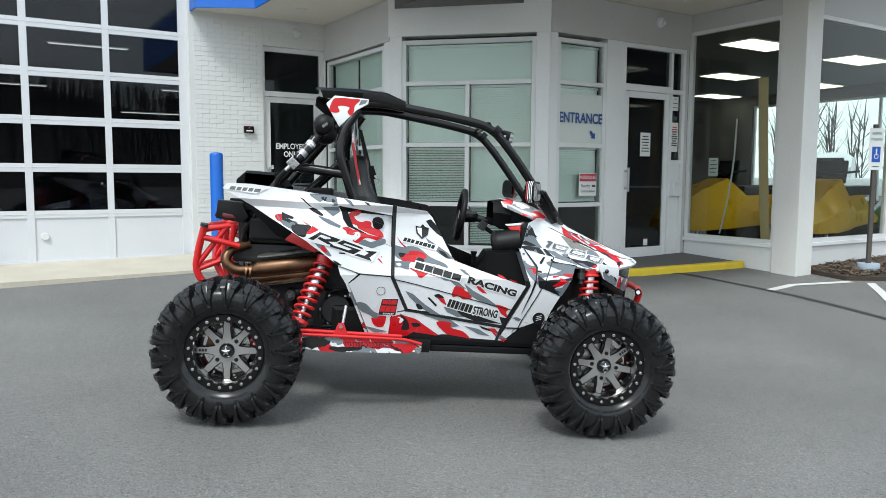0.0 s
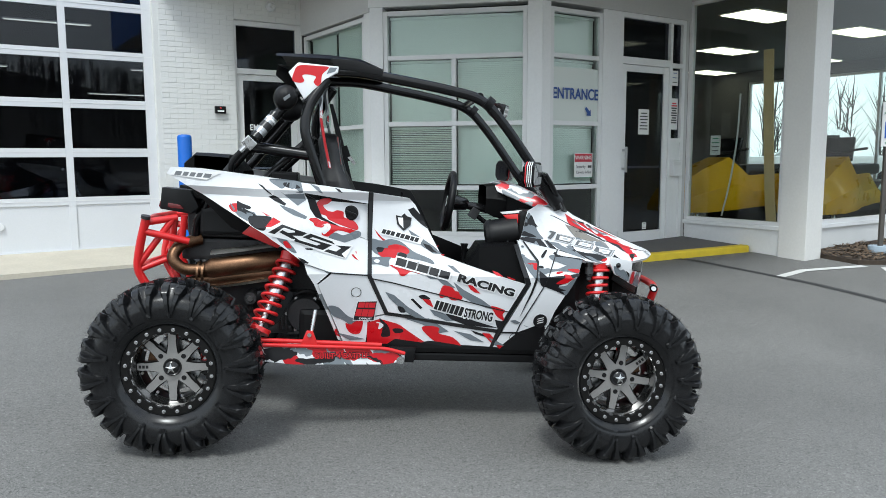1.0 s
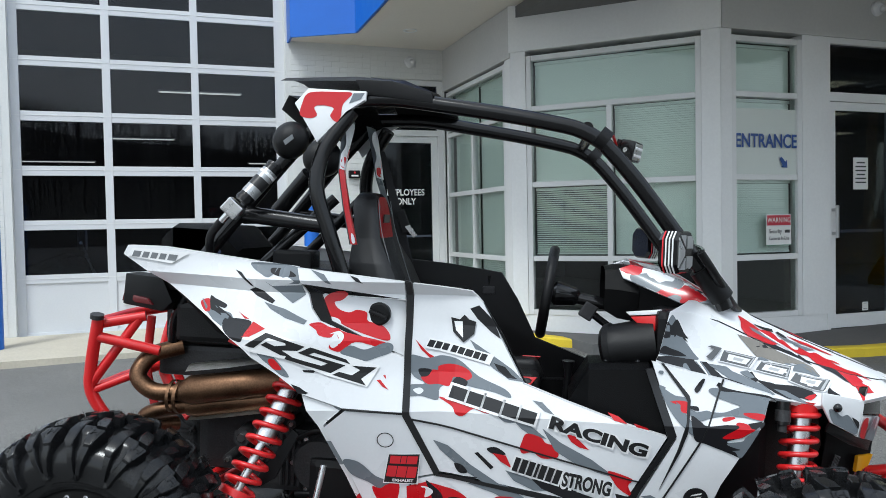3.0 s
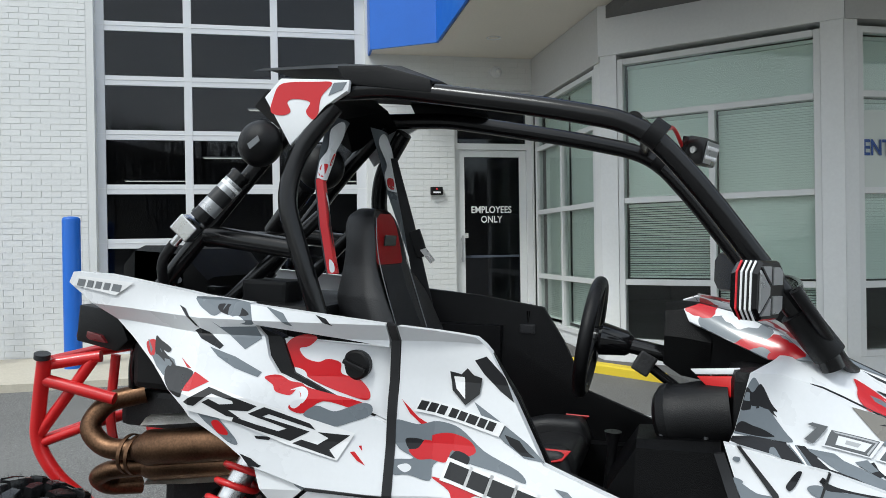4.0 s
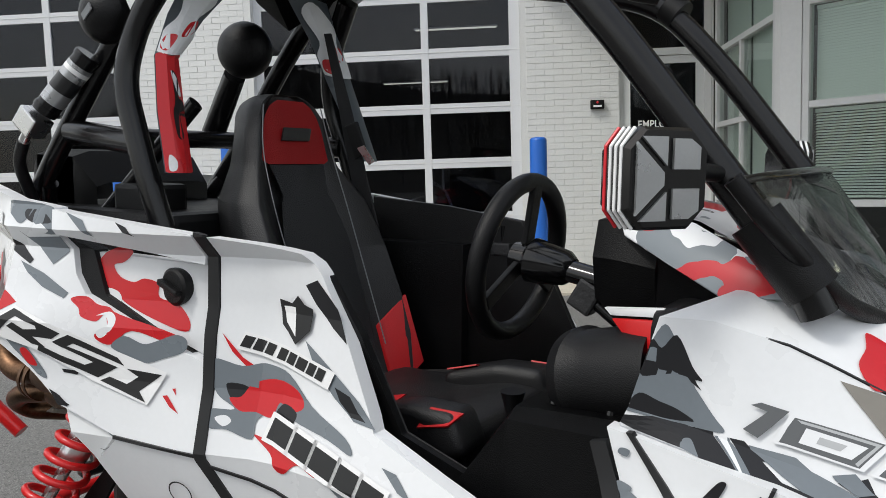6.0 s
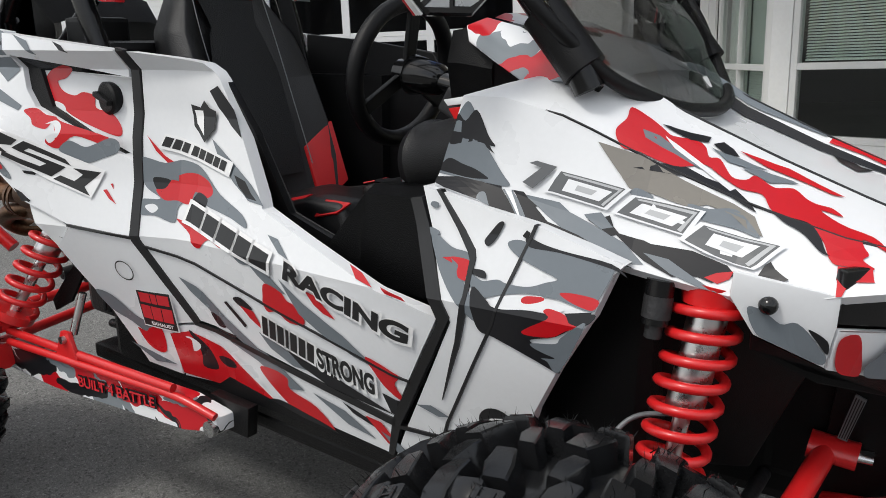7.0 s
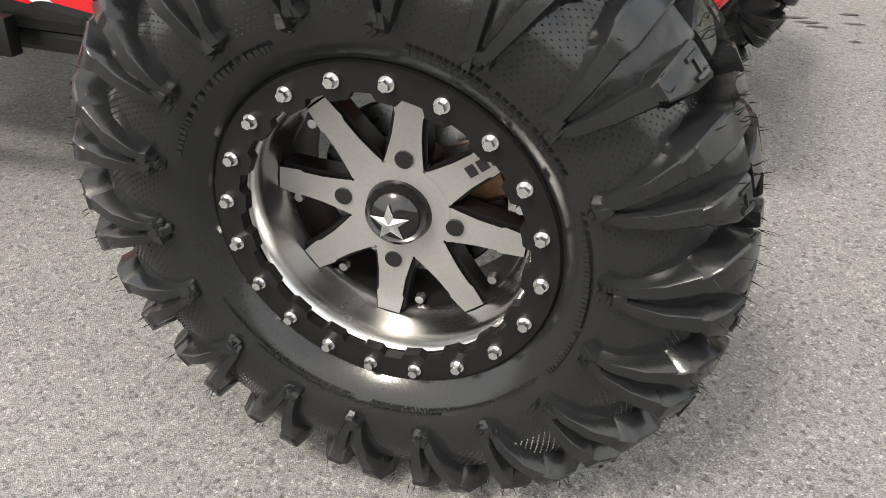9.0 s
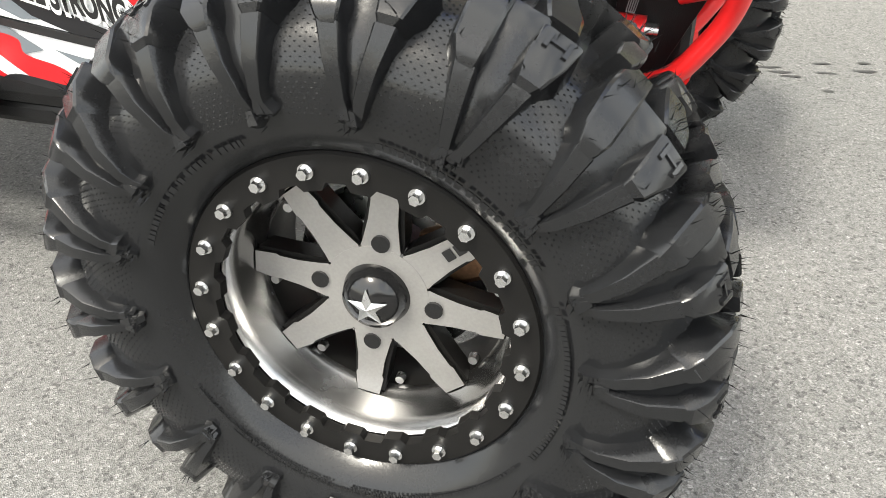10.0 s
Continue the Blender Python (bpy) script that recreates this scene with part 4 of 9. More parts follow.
# nose below the hood
for s in (1, -1):
    def Y(v, s=s):
        return CY + s * (v - CY)
    plate("nose_cheek", [(1.080, Y(0.462), 0.942), (1.216, Y(0.506), 0.918), (1.214, Y(0.512), 0.870), (1.204, Y(0.528), 0.800), (1.112, Y(0.478), 0.847), (1.078, Y(0.460), 0.905)], 0.012, (-0.2, 0.8 * s, 0), WHITE_WRAP, buggy, "white and grey camouflage nose cheek", 0.003)
    plate("nose_panel", [(1.217, Y(0.514), 0.868), (1.330, Y(0.640), 0.832), (1.372, Y(0.730), 0.828), (1.378, Y(0.735), 0.762), (1.305, Y(0.630), 0.752), (1.207, Y(0.531), 0.797)], 0.012, (-0.5, 0.5 * s, 0), WHITE_WRAP, buggy, "grey and red camouflage nose panel", 0.003)
    plate("nose_side", [(1.372, Y(0.705), 0.940), (1.386, Y(0.74), 0.940), (1.381, Y(0.735), 0.832), (1.336, Y(0.645), 0.836)], 0.012, (-0.6, 0.4 * s, 0), CAMO, buggy, "red and white strip beside the headlamp", 0.003)
    plate("headlamp", [(1.219, Y(0.512), 0.955), (1.370, Y(0.706), 0.945), (1.333, Y(0.640), 0.838), (1.214, Y(0.517), 0.874)], 0.02, (-0.6, 0.4 * s, 0), GLOSS_BLACK, buggy, "dark headlamp opening", 0.004)
    plate("nose_lip", [(1.108, Y(0.482), 0.846), (1.205, Y(0.534), 0.796), (1.305, Y(0.634), 0.751), (1.300, Y(0.640), 0.715), (1.195, Y(0.550), 0.765), (1.105, Y(0.500), 0.815)], 0.01, (-0.2, 0.6 * s, 0), PLASTIC, buggy, "black lower lip of the nose", 0.003)
    bm = bmesh.new()
    bmesh.ops.create_uvsphere(bm, u_segments=14, v_segments=8, radius=0.014, matrix=pose(1.128, Y(0.478), 0.896))
    part("nose_bolt", bm, GLOSS_BLACK, buggy, smooth=True)


def nose_print(material, top, bottom, pts, side, order):
    """A curved patch on a nose plate: u runs along its top and bottom edges, v from top to bottom."""
    def on(edge, u):
        i = min(int(u * (len(edge) - 1)), len(edge) - 2)
        return Vector(edge[i]).lerp(Vector(edge[i + 1]), u * (len(edge) - 1) - i)
    bm = bmesh.new()
    bm.faces.new([bm.verts.new((u, v, 0)) for u, v in closed_curve(pts)])
    for k in range(1, 8):
        bmesh.ops.bisect_plane(bm, geom=bm.verts[:] + bm.edges[:] + bm.faces[:], plane_co=(k / 8, 0, 0), plane_no=(1, 0, 0), dist=1e-5)
    bmesh.ops.triangulate(bm, faces=bm.faces[:])
    for v in bm.verts:
        u, w = min(max(v.co.x, 0.0), 1.0), min(max(v.co.y, 0.0), 1.0)
        p = on(top, u).lerp(on(bottom, u), w) + Vector((0.5, -0.6, 0.1)).normalized() * (0.0025 + 0.0004 * order)
        v.co = (p.x, CY + side * (p.y - CY), p.z)
    part("camouflage_patch", bm, material, buggy)


CHEEK = ((1.080, 0.462, 0.942), (1.216, 0.506, 0.918)), ((1.112, 0.478, 0.847), (1.204, 0.528, 0.800))
PANEL = ((1.217, 0.514, 0.868), (1.330, 0.640, 0.832), (1.372, 0.730, 0.828)), ((1.207, 0.531, 0.797), (1.305, 0.630, 0.752), (1.378, 0.735, 0.762))
for s in (1, -1):
    nose_print(GREY_CAMO, *CHEEK, [(0.02, 0.55), (0.2, 0.50), (0.4, 0.62), (0.6, 0.52), (0.85, 0.72), (0.98, 0.85), (0.9, 0.98), (0.4, 0.98), (0.05, 0.95)], s, 0)
    nose_print(BLACK_CAMO, *CHEEK, [(0.72, 0.55), (0.95, 0.62), (0.98, 0.80), (0.85, 0.70)], s, 1)
    for order, (mt, pts) in enumerate(((RED_CAMO, [(0.02, 0.20), (0.10, 0.05), (0.15, 0.45), (0.18, 0.97), (0.06, 0.97), (0.02, 0.65)]),
                                       (GREY_CAMO, [(0.20, 0.70), (0.27, 0.35), (0.30, 0.03), (0.38, 0.03), (0.40, 0.50), (0.46, 0.35), (0.50, 0.05), (0.58, 0.10), (0.60, 0.60), (0.54, 0.97), (0.35, 0.97), (0.22, 0.97)]),
                                       (WHITE_WRAP, [(0.40, 0.05), (0.46, 0.05), (0.45, 0.45), (0.42, 0.55)]),
                                       (RED_CAMO, [(0.58, 0.97), (0.64, 0.60), (0.72, 0.35), (0.78, 0.05), (0.98, 0.03), (0.98, 0.70), (0.85, 0.97)]),
                                       (BLACK_CAMO, [(0.86, 0.80), (0.98, 0.66), (0.98, 0.98), (0.84, 0.97)]))):
        nose_print(mt, *PANEL, pts, s, order)
plate("nose_skin", [(1.372, 0.70, 0.945), (1.372, 2 * CY - 0.70, 0.945), (1.362, 2 * CY - 0.72, 0.78), (1.362, 0.72, 0.78)], 0.015, (-1, 0, 0), CAMO, buggy, "white and red nose centre panel", 0.004)
bm = boxes((1.08, 1.33, 0.74, 2 * CY - 0.74, 0.44, 0.80, 0.02))
part("grille", bm, PLASTIC, buggy, "black grille shroud")
# dash cowl: two camouflage blades over the gauge and the scuttle between them
for s in (1, -1):
    def Y(v, s=s):
        return CY + s * (v - CY)
    plate("dash_cowl", [(0.470, Y(0.655), 1.288), (0.484, Y(0.645), 1.256), (0.575, Y(0.600), 1.222), (0.663, Y(0.565), 1.187), (0.760, Y(0.550), 1.195), (0.700, Y(0.590), 1.245), (0.600, Y(0.640), 1.285), (0.510, Y(0.665), 1.303)], 0.012, (0.1, 0.9 * s, -0.3), CAMO, buggy, "camouflage wrapped dash cowl", 0.003)
    # added black plate for the shade in the open gap below the blade
    plate("scuttle_side", [(0.50, Y(0.665), 1.250), (0.66, Y(0.590), 1.184), (0.80, Y(0.575), 1.185), (0.80, Y(0.60), 1.10), (0.56, Y(0.64), 1.08)], 0.02, (0, s, 0), PLASTIC, buggy, "black plate that stands for the shade under the dash cowl", 0.003)
bm = loft([(0.510, ((0.690, 1.303), (0.72, 1.312), (CY, 1.315))), (0.600, ((0.665, 1.285), (0.71, 1.297), (CY, 1.300))), (0.700, ((0.625, 1.245), (0.70, 1.258), (CY, 1.262))), (0.800, ((0.60, 1.190), (0.70, 1.200), (CY, 1.203)))])
bmesh.ops.solidify(bm, geom=bm.faces[:], thickness=0.012)
part("scuttle", bm, CAMO, buggy, "camouflage wrapped scuttle top", smooth=20)
bm = loft([(0.425, ((0.670, 1.140), (0.655, 1.215), (0.673, 1.278), (CY, 1.288))), (0.470, ((0.655, 1.115), (0.641, 1.215), (0.663, 1.284), (CY, 1.296))), (0.540, ((0.655, 1.105), (0.641, 1.205), (0.665, 1.280), (CY, 1.290)))])
bmesh.ops.solidify(bm, geom=bm.faces[:], thickness=0.012)
part("gauge_pod", bm, PLASTIC, buggy, "black moulded gauge pod", smooth=25)
part("dash", boxes((0.58, 0.72, 0.50, 2 * CY - 0.50, 0.86, 1.17, 0.03)), PLASTIC, buggy, "black dashboard")
bm = bmesh.new()
sweep(bm, [(0.428, 0.600, 1.018), (0.440, 0.596, 1.021), (0.460, 0.590, 1.026), (0.467, 0.588, 1.028), (0.490, 0.584, 1.033), (0.59, 0.575, 1.050)], 0.1, 32, radii=[0.066, 0.080, 0.084, 0.077, 0.078, 0.086])
part("speaker_pod", bm, PLASTIC, buggy, "round black speaker pod", smooth=30)
plate("dash_trim", [(0.505, 0.560, 1.135), (0.60, 0.52, 1.150), (0.60, 0.515, 1.095), (0.545, 0.545, 1.100)], 0.01, (0, 1, 0), RED, buggy, "red dash trim", 0.003)
plate("dash_trim_white", [(0.490, 0.565, 1.150), (0.60, 0.525, 1.168), (0.60, 0.522, 1.154), (0.503, 0.562, 1.139)], 0.01, (0, 1, 0), WHITE_WRAP, buggy, "white edge of the dash trim", 0.002)
# side box beside the footwell
bm = loft([(0.310, ((0.425, 0.80), (0.430, 0.870), (0.50, 0.885), (0.64, 0.885))), (0.373, ((0.445, 0.80), (0.470, 0.970), (0.50, 0.985), (0.64, 0.985))), (0.561, ((0.430, 0.80), (0.445, 0.985), (0.485, 1.000), (0.64, 1.000))), (0.580, ((0.428, 0.80), (0.440, 0.955), (0.485, 0.970), (0.64, 0.970))), (0.625, ((0.425, 0.76), (0.425, 0.82), (0.48, 0.83), (0.64, 0.83)))], mirror=False)
bmesh.ops.solidify(bm, geom=bm.faces[:], thickness=0.01)
part("side_box", bm, PLASTIC, buggy, "black moulded side box with bolts", smooth=20)
for bx, by in ((0.43, 0.53), (0.50, 0.60), (0.53, 0.515)):
    bm = bmesh.new()
    bmesh.ops.create_cone(bm, cap_ends=True, segments=12, radius1=0.011, radius2=0.008, depth=0.012, matrix=pose(bx, by, 0.998))
    part("box_bolt", bm, GLOSS_BLACK, buggy)
# black door insides
for s in (1, -1):
    def Y(v, s=s):
        return CY + s * (v - CY)
    dz = 0.0 if s < 0 else -0.05
    plate("door_inside", [(-0.40, Y(0.42), 1.275 + dz), (-0.18, Y(0.42), 1.255 + dz), (0.03, Y(0.43), 1.225 + dz), (0.10, Y(0.44), 1.115 + dz), (0.175, Y(0.45), 0.955 + dz), (0.39, Y(0.47), 0.880 + dz), (0.58, Y(0.49), 0.84 + dz), (0.58, Y(0.49), 0.70), (-0.40, Y(0.45), 0.70)], 0.02, (0, s, 0), PLASTIC, buggy, "black inner door panel", 0.004)

# hinge post and fittings on the far door
rod("door_post", (-0.02, 2 * CY - 0.445, 0.80), (-0.02, 2 * CY - 0.445, 1.21), 0.008, POWDER, buggy)
for hz in (0.90, 1.02, 1.15):
    part("door_hinge", boxes((-0.045, 0.005, 2 * CY - 0.462, 2 * CY - 0.44, hz - 0.016, hz + 0.016, 0.004)), CAST, buggy)

# roll cage
for s in (1, -1):
    def Y(v, s=s):
        return CY + s * (v - CY)
    tube("cage_top_rail", [(-0.60, Y(0.50), 1.825), (-0.30, Y(0.495), 1.835), (-0.19, Y(0.495), 1.822), (0.12, Y(0.495), 1.780), (0.36, Y(0.495), 1.735), (0.50, Y(0.51), 1.585), (0.775, Y(0.545), 1.230), (0.80, Y(0.55), 1.18)], 0.026, POWDER, buggy, corner=0.13)
    tube("cage_hoop", [(-0.425, Y(0.44), 1.18), (-0.475, Y(0.425), 1.34), (-0.545, Y(0.425), 1.535), (-0.525, Y(0.45), 1.66), (-0.44, Y(0.49), 1.79)], 0.026, POWDER, buggy, corner=0.12)
    tube("cage_rear_brace", [(-0.50, Y(0.50), 1.81), (-0.66, Y(0.48), 1.63), (-0.82, Y(0.45), 1.425), (-0.96, Y(0.44), 1.255)], 0.024, POWDER, buggy, corner=0.1)
    tube("cage_mid_bar", [(-0.795, Y(0.455), 1.435), (-0.50, Y(0.435), 1.405)], 0.028, POWDER, buggy)
    tube("cage_inner_brace", [(-0.52, Y(0.60), 1.50), (-0.80, Y(0.52), 1.22)], 0.02, POWDER, buggy)
    tube("cage_rear_leg", [(-0.90, Y(0.45), 1.31), (-1.08, Y(0.52), 1.06), (-1.10, Y(0.55), 0.95)], 0.022, POWDER, buggy)
    rod("clamp", (0.375, Y(0.495), 1.722), (0.405, Y(0.497), 1.70), 0.036, PLASTIC, buggy, "black tube clamp")
    rod("clamp", (0.715, Y(0.538), 1.305), (0.79, Y(0.548), 1.212), 0.038, PLASTIC, buggy, "black tube clamp")
tube("cage_front_cross", [(0.34, 0.49, 1.745), (0.36, CY, 1.765), (0.34, 2 * CY - 0.49, 1.745)], 0.02, POWDER, buggy, corner=0.3)
tube("cage_low_cross", [(-0.80, 0.46, 1.425), (-0.80, 2 * CY - 0.46, 1.425)], 0.024, POWDER, buggy)
# roof
for s in (1, -1):
    def Y(v, s=s):
        return CY + s * (v - CY)
    wing = plate("roof_wing", [(x, Y(0.452), z) for x, z in ((-0.630, 1.812), (-0.582, 1.862), (-0.381, 1.852), (-0.384, 1.821), (-0.452, 1.788), (-0.499, 1.731), (-0.548, 1.680))], 0.016, (0, s, 0), WHITE_WRAP, buggy, "white roof wing with a red and grey print", 0.004)
    for mt, pts in ((RED_CAMO, [(-0.601, 1.814), (-0.586, 1.842), (-0.552, 1.850), (-0.478, 1.849), (-0.430, 1.845), (-0.461, 1.809), (-0.468, 1.767), (-0.483, 1.750), (-0.504, 1.770), (-0.493, 1.796), (-0.535, 1.805), (-0.560, 1.798), (-0.550, 1.772), (-0.575, 1.762), (-0.609, 1.773)]),
                    (GREY_CAMO, [(-0.425, 1.845), (-0.388, 1.846), (-0.400, 1.826), (-0.440, 1.812)])):
        plate("wing_print", [(x, Y(0.4505), z) for x, z in (pts if mt is GREY_CAMO else closed_curve(pts))], 0.001, (0, s, 0), mt, wing, "", 0)
    plate("roof_edge", [(-0.425, Y(0.462), 1.893), (-0.30, Y(0.462), 1.890), (-0.165, Y(0.468), 1.852), (-0.160, Y(0.468), 1.815), (-0.40, Y(0.464), 1.845)], 0.03, (0, s, 0), PLASTIC, buggy, "black roof edge moulding", 0.006)
bm = loft([(-0.70, ((0.50, 1.895), (0.56, 1.915), (CY, 1.925))), (-0.45, ((0.475, 1.890), (0.56, 1.920), (CY, 1.930))), (-0.28, ((0.47, 1.882), (0.56, 1.908), (CY, 1.915))), (-0.16, ((0.47, 1.845), (0.56, 1.862), (CY, 1.865)))])
bmesh.ops.solidify(bm, geom=bm.faces[:], thickness=0.025)
part("roof_panel", bm, PLASTIC, buggy, "black moulded roof panel", smooth=30)
bm = loft([(-0.70, ((0.52, 1.80), (0.60, 1.86), (CY, 1.88))), (-0.60, ((0.52, 1.72), (0.60, 1.82), (CY, 1.86))), (-0.46, ((0.50, 1.80), (0.60, 1.85), (CY, 1.87)))])
bmesh.ops.solidify(bm, geom=bm.faces[:], thickness=0.02)
part("roof_liner", bm, PLASTIC, buggy, "black roof liner", smooth=30)

# ---- wheels ----
CARCASS = ((-0.020, 0.208), (-0.044, 0.224), (-0.060, 0.255), (-0.066, 0.295), (-0.057, 0.328), (-0.035, 0.352), (-0.006, 0.364), (0.030, 0.370), (0.070, 0.372))
TREAD_MID = 0.070


def carcass_at(s):
    """Place and outward direction on the tyre's outer half, s from 0 (bead) to 1 (middle of the tread)."""
    f = s * (len(CARCASS) - 1)
    i = min(int(f), len(CARCASS) - 2)
    t = f - i
    a, b = CARCASS[i], CARCASS[i + 1]
    y, r = a[0] + (b[0] - a[0]) * t, a[1] + (b[1] - a[1]) * t
    dy, dr = b[0] - a[0], b[1] - a[1]
    ln = math.hypot(dy, dr)
    return y, r, -dr / ln, dy / ln


def lug(bm, stations, side):
    """A rubber rib on the tyre: stations of (s, angle, half width, height)."""
    rings = []
    for s, th, hw, h in stations:
        y, r, ny, nr = carcass_at(s)
        ring = []
        for off, up, k in ((-1, -0.004, 1.22), (-1, h - 0.0022, 0.90), (-1, h, 0.74), (1, h, 0.74), (1, h - 0.0022, 0.90), (1, -0.004, 1.22)):
            yy, rr = y + ny * up, r + nr * up
            a = th + off * hw * k / rr
            yy = yy if side > 0 else 2 * TREAD_MID - yy
            ring.append(bm.verts.new((rr * math.cos(a), yy, rr * math.sin(a))))
        rings.append(ring)
    for a, b in zip(rings, rings[1:]):
        for k in range(6):
            bm.faces.new((a[k], a[(k + 1) % 6], b[(k + 1) % 6], b[k]))
    bm.faces.new(rings[0][::-1])
    bm.faces.new(rings[-1])


def make_tyre():
    rnd = random.Random(4)
    bm = bmesh.new()
    prof = list(CARCASS) + [(2 * TREAD_MID - y, r) for y, r in CARCASS[-2::-1]]
    lathe(bm, prof, 120)
    # rows of small raised dashes
    for j in range(34):
        s = 0.275 + 0.016 * j
        y, r, ny, nr = carcass_at(min(s, 0.999))
        ty, tr = nr, -ny
        if tr < 0 or (tr == 0 and ty < 0):
            ty, tr = -ty, -tr
        for k in range(210):
            a = 2 * math.pi * (k + 0.5 * (j % 2)) / 210
            ring = []
            for da, dt in ((-0.0050, 0), (0, -0.0008), (0.0050, 0), (0, 0.0008)):
                rr, yy = r + tr * dt, y + ty * dt
                ring.append(bm.verts.new((rr * math.cos(a + da), yy, rr * math.sin(a + da))))
            top = bm.verts.new(((r + nr * 0.0014) * math.cos(a), y + ny * 0.0014, (r + nr * 0.0014) * math.sin(a)))
            for q in range(4):
                bm.faces.new((ring[q], ring[(q + 1) % 4], top))
    # raised sidewall print, too fine to read
    for a0, a1, r0, hh in ((3.6, 4.5, 0.2345, 0.0035), (4.6, 5.6, 0.2345, 0.0035), (3.9, 5.0, 0.2405, 0.003), (5.7, 6.6, 0.2375, 0.006), (0.5, 1.3, 0.2375, 0.007), (1.9, 2.7, 0.2375, 0.007)):
        a = a0
        while a < a1:
            da = rnd.uniform(0.5, 1.0) * hh / r0
            vs = []
            for yy in (0.0, -0.0016):
                for rr, aa in ((r0, a), (r0, a + da), (r0 + hh, a + da), (r0 + hh, a)):
                    base = -0.052 - (rr - 0.224) / 0.031 * 0.008
                    vs.append(bm.verts.new((rr * math.cos(aa), base + yy - 0.0006, rr * math.sin(aa))))
            bm.faces.new(vs[4:])
            for k in range(4):
                bm.faces.new((vs[k], vs[(k + 1) % 4], vs[4 + (k + 1) % 4], vs[4 + k]))
            a += da + rnd.choice((0.3, 0.3, 0.35, 0.9)) * hh / r0
    N = 18
    for side in (1, -1):
        for i in range(N):
            th = 2 * math.pi * (i + (0.5 if side < 0 else 0)) / N
            # rough knob low on the sidewall
            for k in range(5):
                a, s0 = th + rnd.uniform(-0.035, 0.035), rnd.uniform(0.245, 0.285)
                lug(bm, [(s0, a, 0.005, 0.006), (s0 + 0.02, a + rnd.uniform(-0.01, 0.01), rnd.uniform(0.005, 0.010), rnd.uniform(0.010, 0.017)), (s0 + 0.06, a, 0.004, 0.012)], side)
            # two sharp ridges that part from the knob and end in tread blocks
            lug(bm, [(0.275, th + 0.018, 0.005, 0.008), (0.36, th + 0.036, 0.0075, 0.015), (0.45, th + 0.056, 0.0095, 0.021), (0.53, th + 0.074, 0.012, 0.027)], side)
            lug(bm, [(0.50, th + 0.067, 0.004, 0.020), (0.54, th + 0.077, 0.012, 0.031), (0.59, th + 0.084, 0.017, 0.036), (0.70, th + 0.090, 0.019, 0.037), (0.79, th + 0.084, 0.018, 0.037), (0.86, th + 0.066, 0.012, 0.036)], side)
            lug(bm, [(0.275, th - 0.018, 0.005, 0.008), (0.36, th - 0.034, 0.0075, 0.015), (0.45, th - 0.052, 0.0095, 0.021), (0.55, th - 0.070, 0.012, 0.028)], side)
            lug(bm, [(0.52, th - 0.064, 0.004, 0.022), (0.575, th - 0.073, 0.013, 0.033), (0.625, th - 0.079, 0.020, 0.036), (0.74, th - 0.083, 0.022, 0.037)], side)
            # raised marks on the second block
            for off in (-0.010, 0.010):
                lug(bm, [(0.640, th - 0.081 + off / 0.4, 0.0028, 0.0388), (0.72, th - 0.083 + off / 0.4, 0.0028, 0.0388)], side)
            lug(bm, [(0.674, th - 0.082, 0.010, 0.0386), (0.685, th - 0.082, 0.010, 0.0386)], side)
            # dished web between the ridges
            lug(bm, [(0.29, th, 0.005, 0.004), (0.36, th + 0.001, 0.010, 0.006), (0.45, th + 0.002, 0.017, 0.008), (0.55, th + 0.003, 0.024, 0.010), (0.61, th + 0.004, 0.026, 0.013), (0.66, th + 0.005, 0.025, 0.024), (0.70, th + 0.006, 0.024, 0.032), (0.76, th + 0.006, 0.022, 0.034)], side)
            # middle tread blocks, slanting
            lug(bm, [(0.78, th - 0.070, 0.018, 0.034), (0.86, th - 0.055, 0.022, 0.036), (0.95, th - 0.035, 0.016, 0.036)], side)
            lug(bm, [(0.86, th + 0.125, 0.010, 0.034), (0.93, th + 0.115, 0.016, 0.036), (1.0, th + 0.10, 0.012, 0.035)], side)
            # moulding whiskers
            for _ in range(34):
                s = rnd.choice((rnd.uniform(0.25, 0.30), rnd.uniform(0.55, 0.78), rnd.uniform(0.72, 0.95)))
                a = th + (rnd.uniform(-0.04, 0.04) if s < 0.4 else rnd.choice((rnd.uniform(-0.13, -0.02), rnd.uniform(0.05, 0.15))))
                y, r, ny, nr = carcass_at(s)
                h0, h1 = (0.008 if s < 0.4 else 0.034), rnd.uniform(0.007, 0.019)
                lean = rnd.uniform(-0.009, 0.009)
                p0 = Vector((math.cos(a) * (r + nr * h0), y + ny * h0, math.sin(a) * (r + nr * h0)))
                rr = r + nr * (h0 + h1)
                p1 = Vector((math.cos(a + lean / rr) * rr, y + ny * (h0 + h1), math.sin(a + lean / rr) * rr))
                if side < 0:
                    p0.y, p1.y = 2 * TREAD_MID - p0.y, 2 * TREAD_MID - p1.y
                for e in (Vector((0.0006, 0, 0.0006)), Vector((0.0006, 0, -0.0006)), Vector((0, 0.0008, 0))):
                    poly(bm, [p0 - e, p0 + e, p1])
    return bm


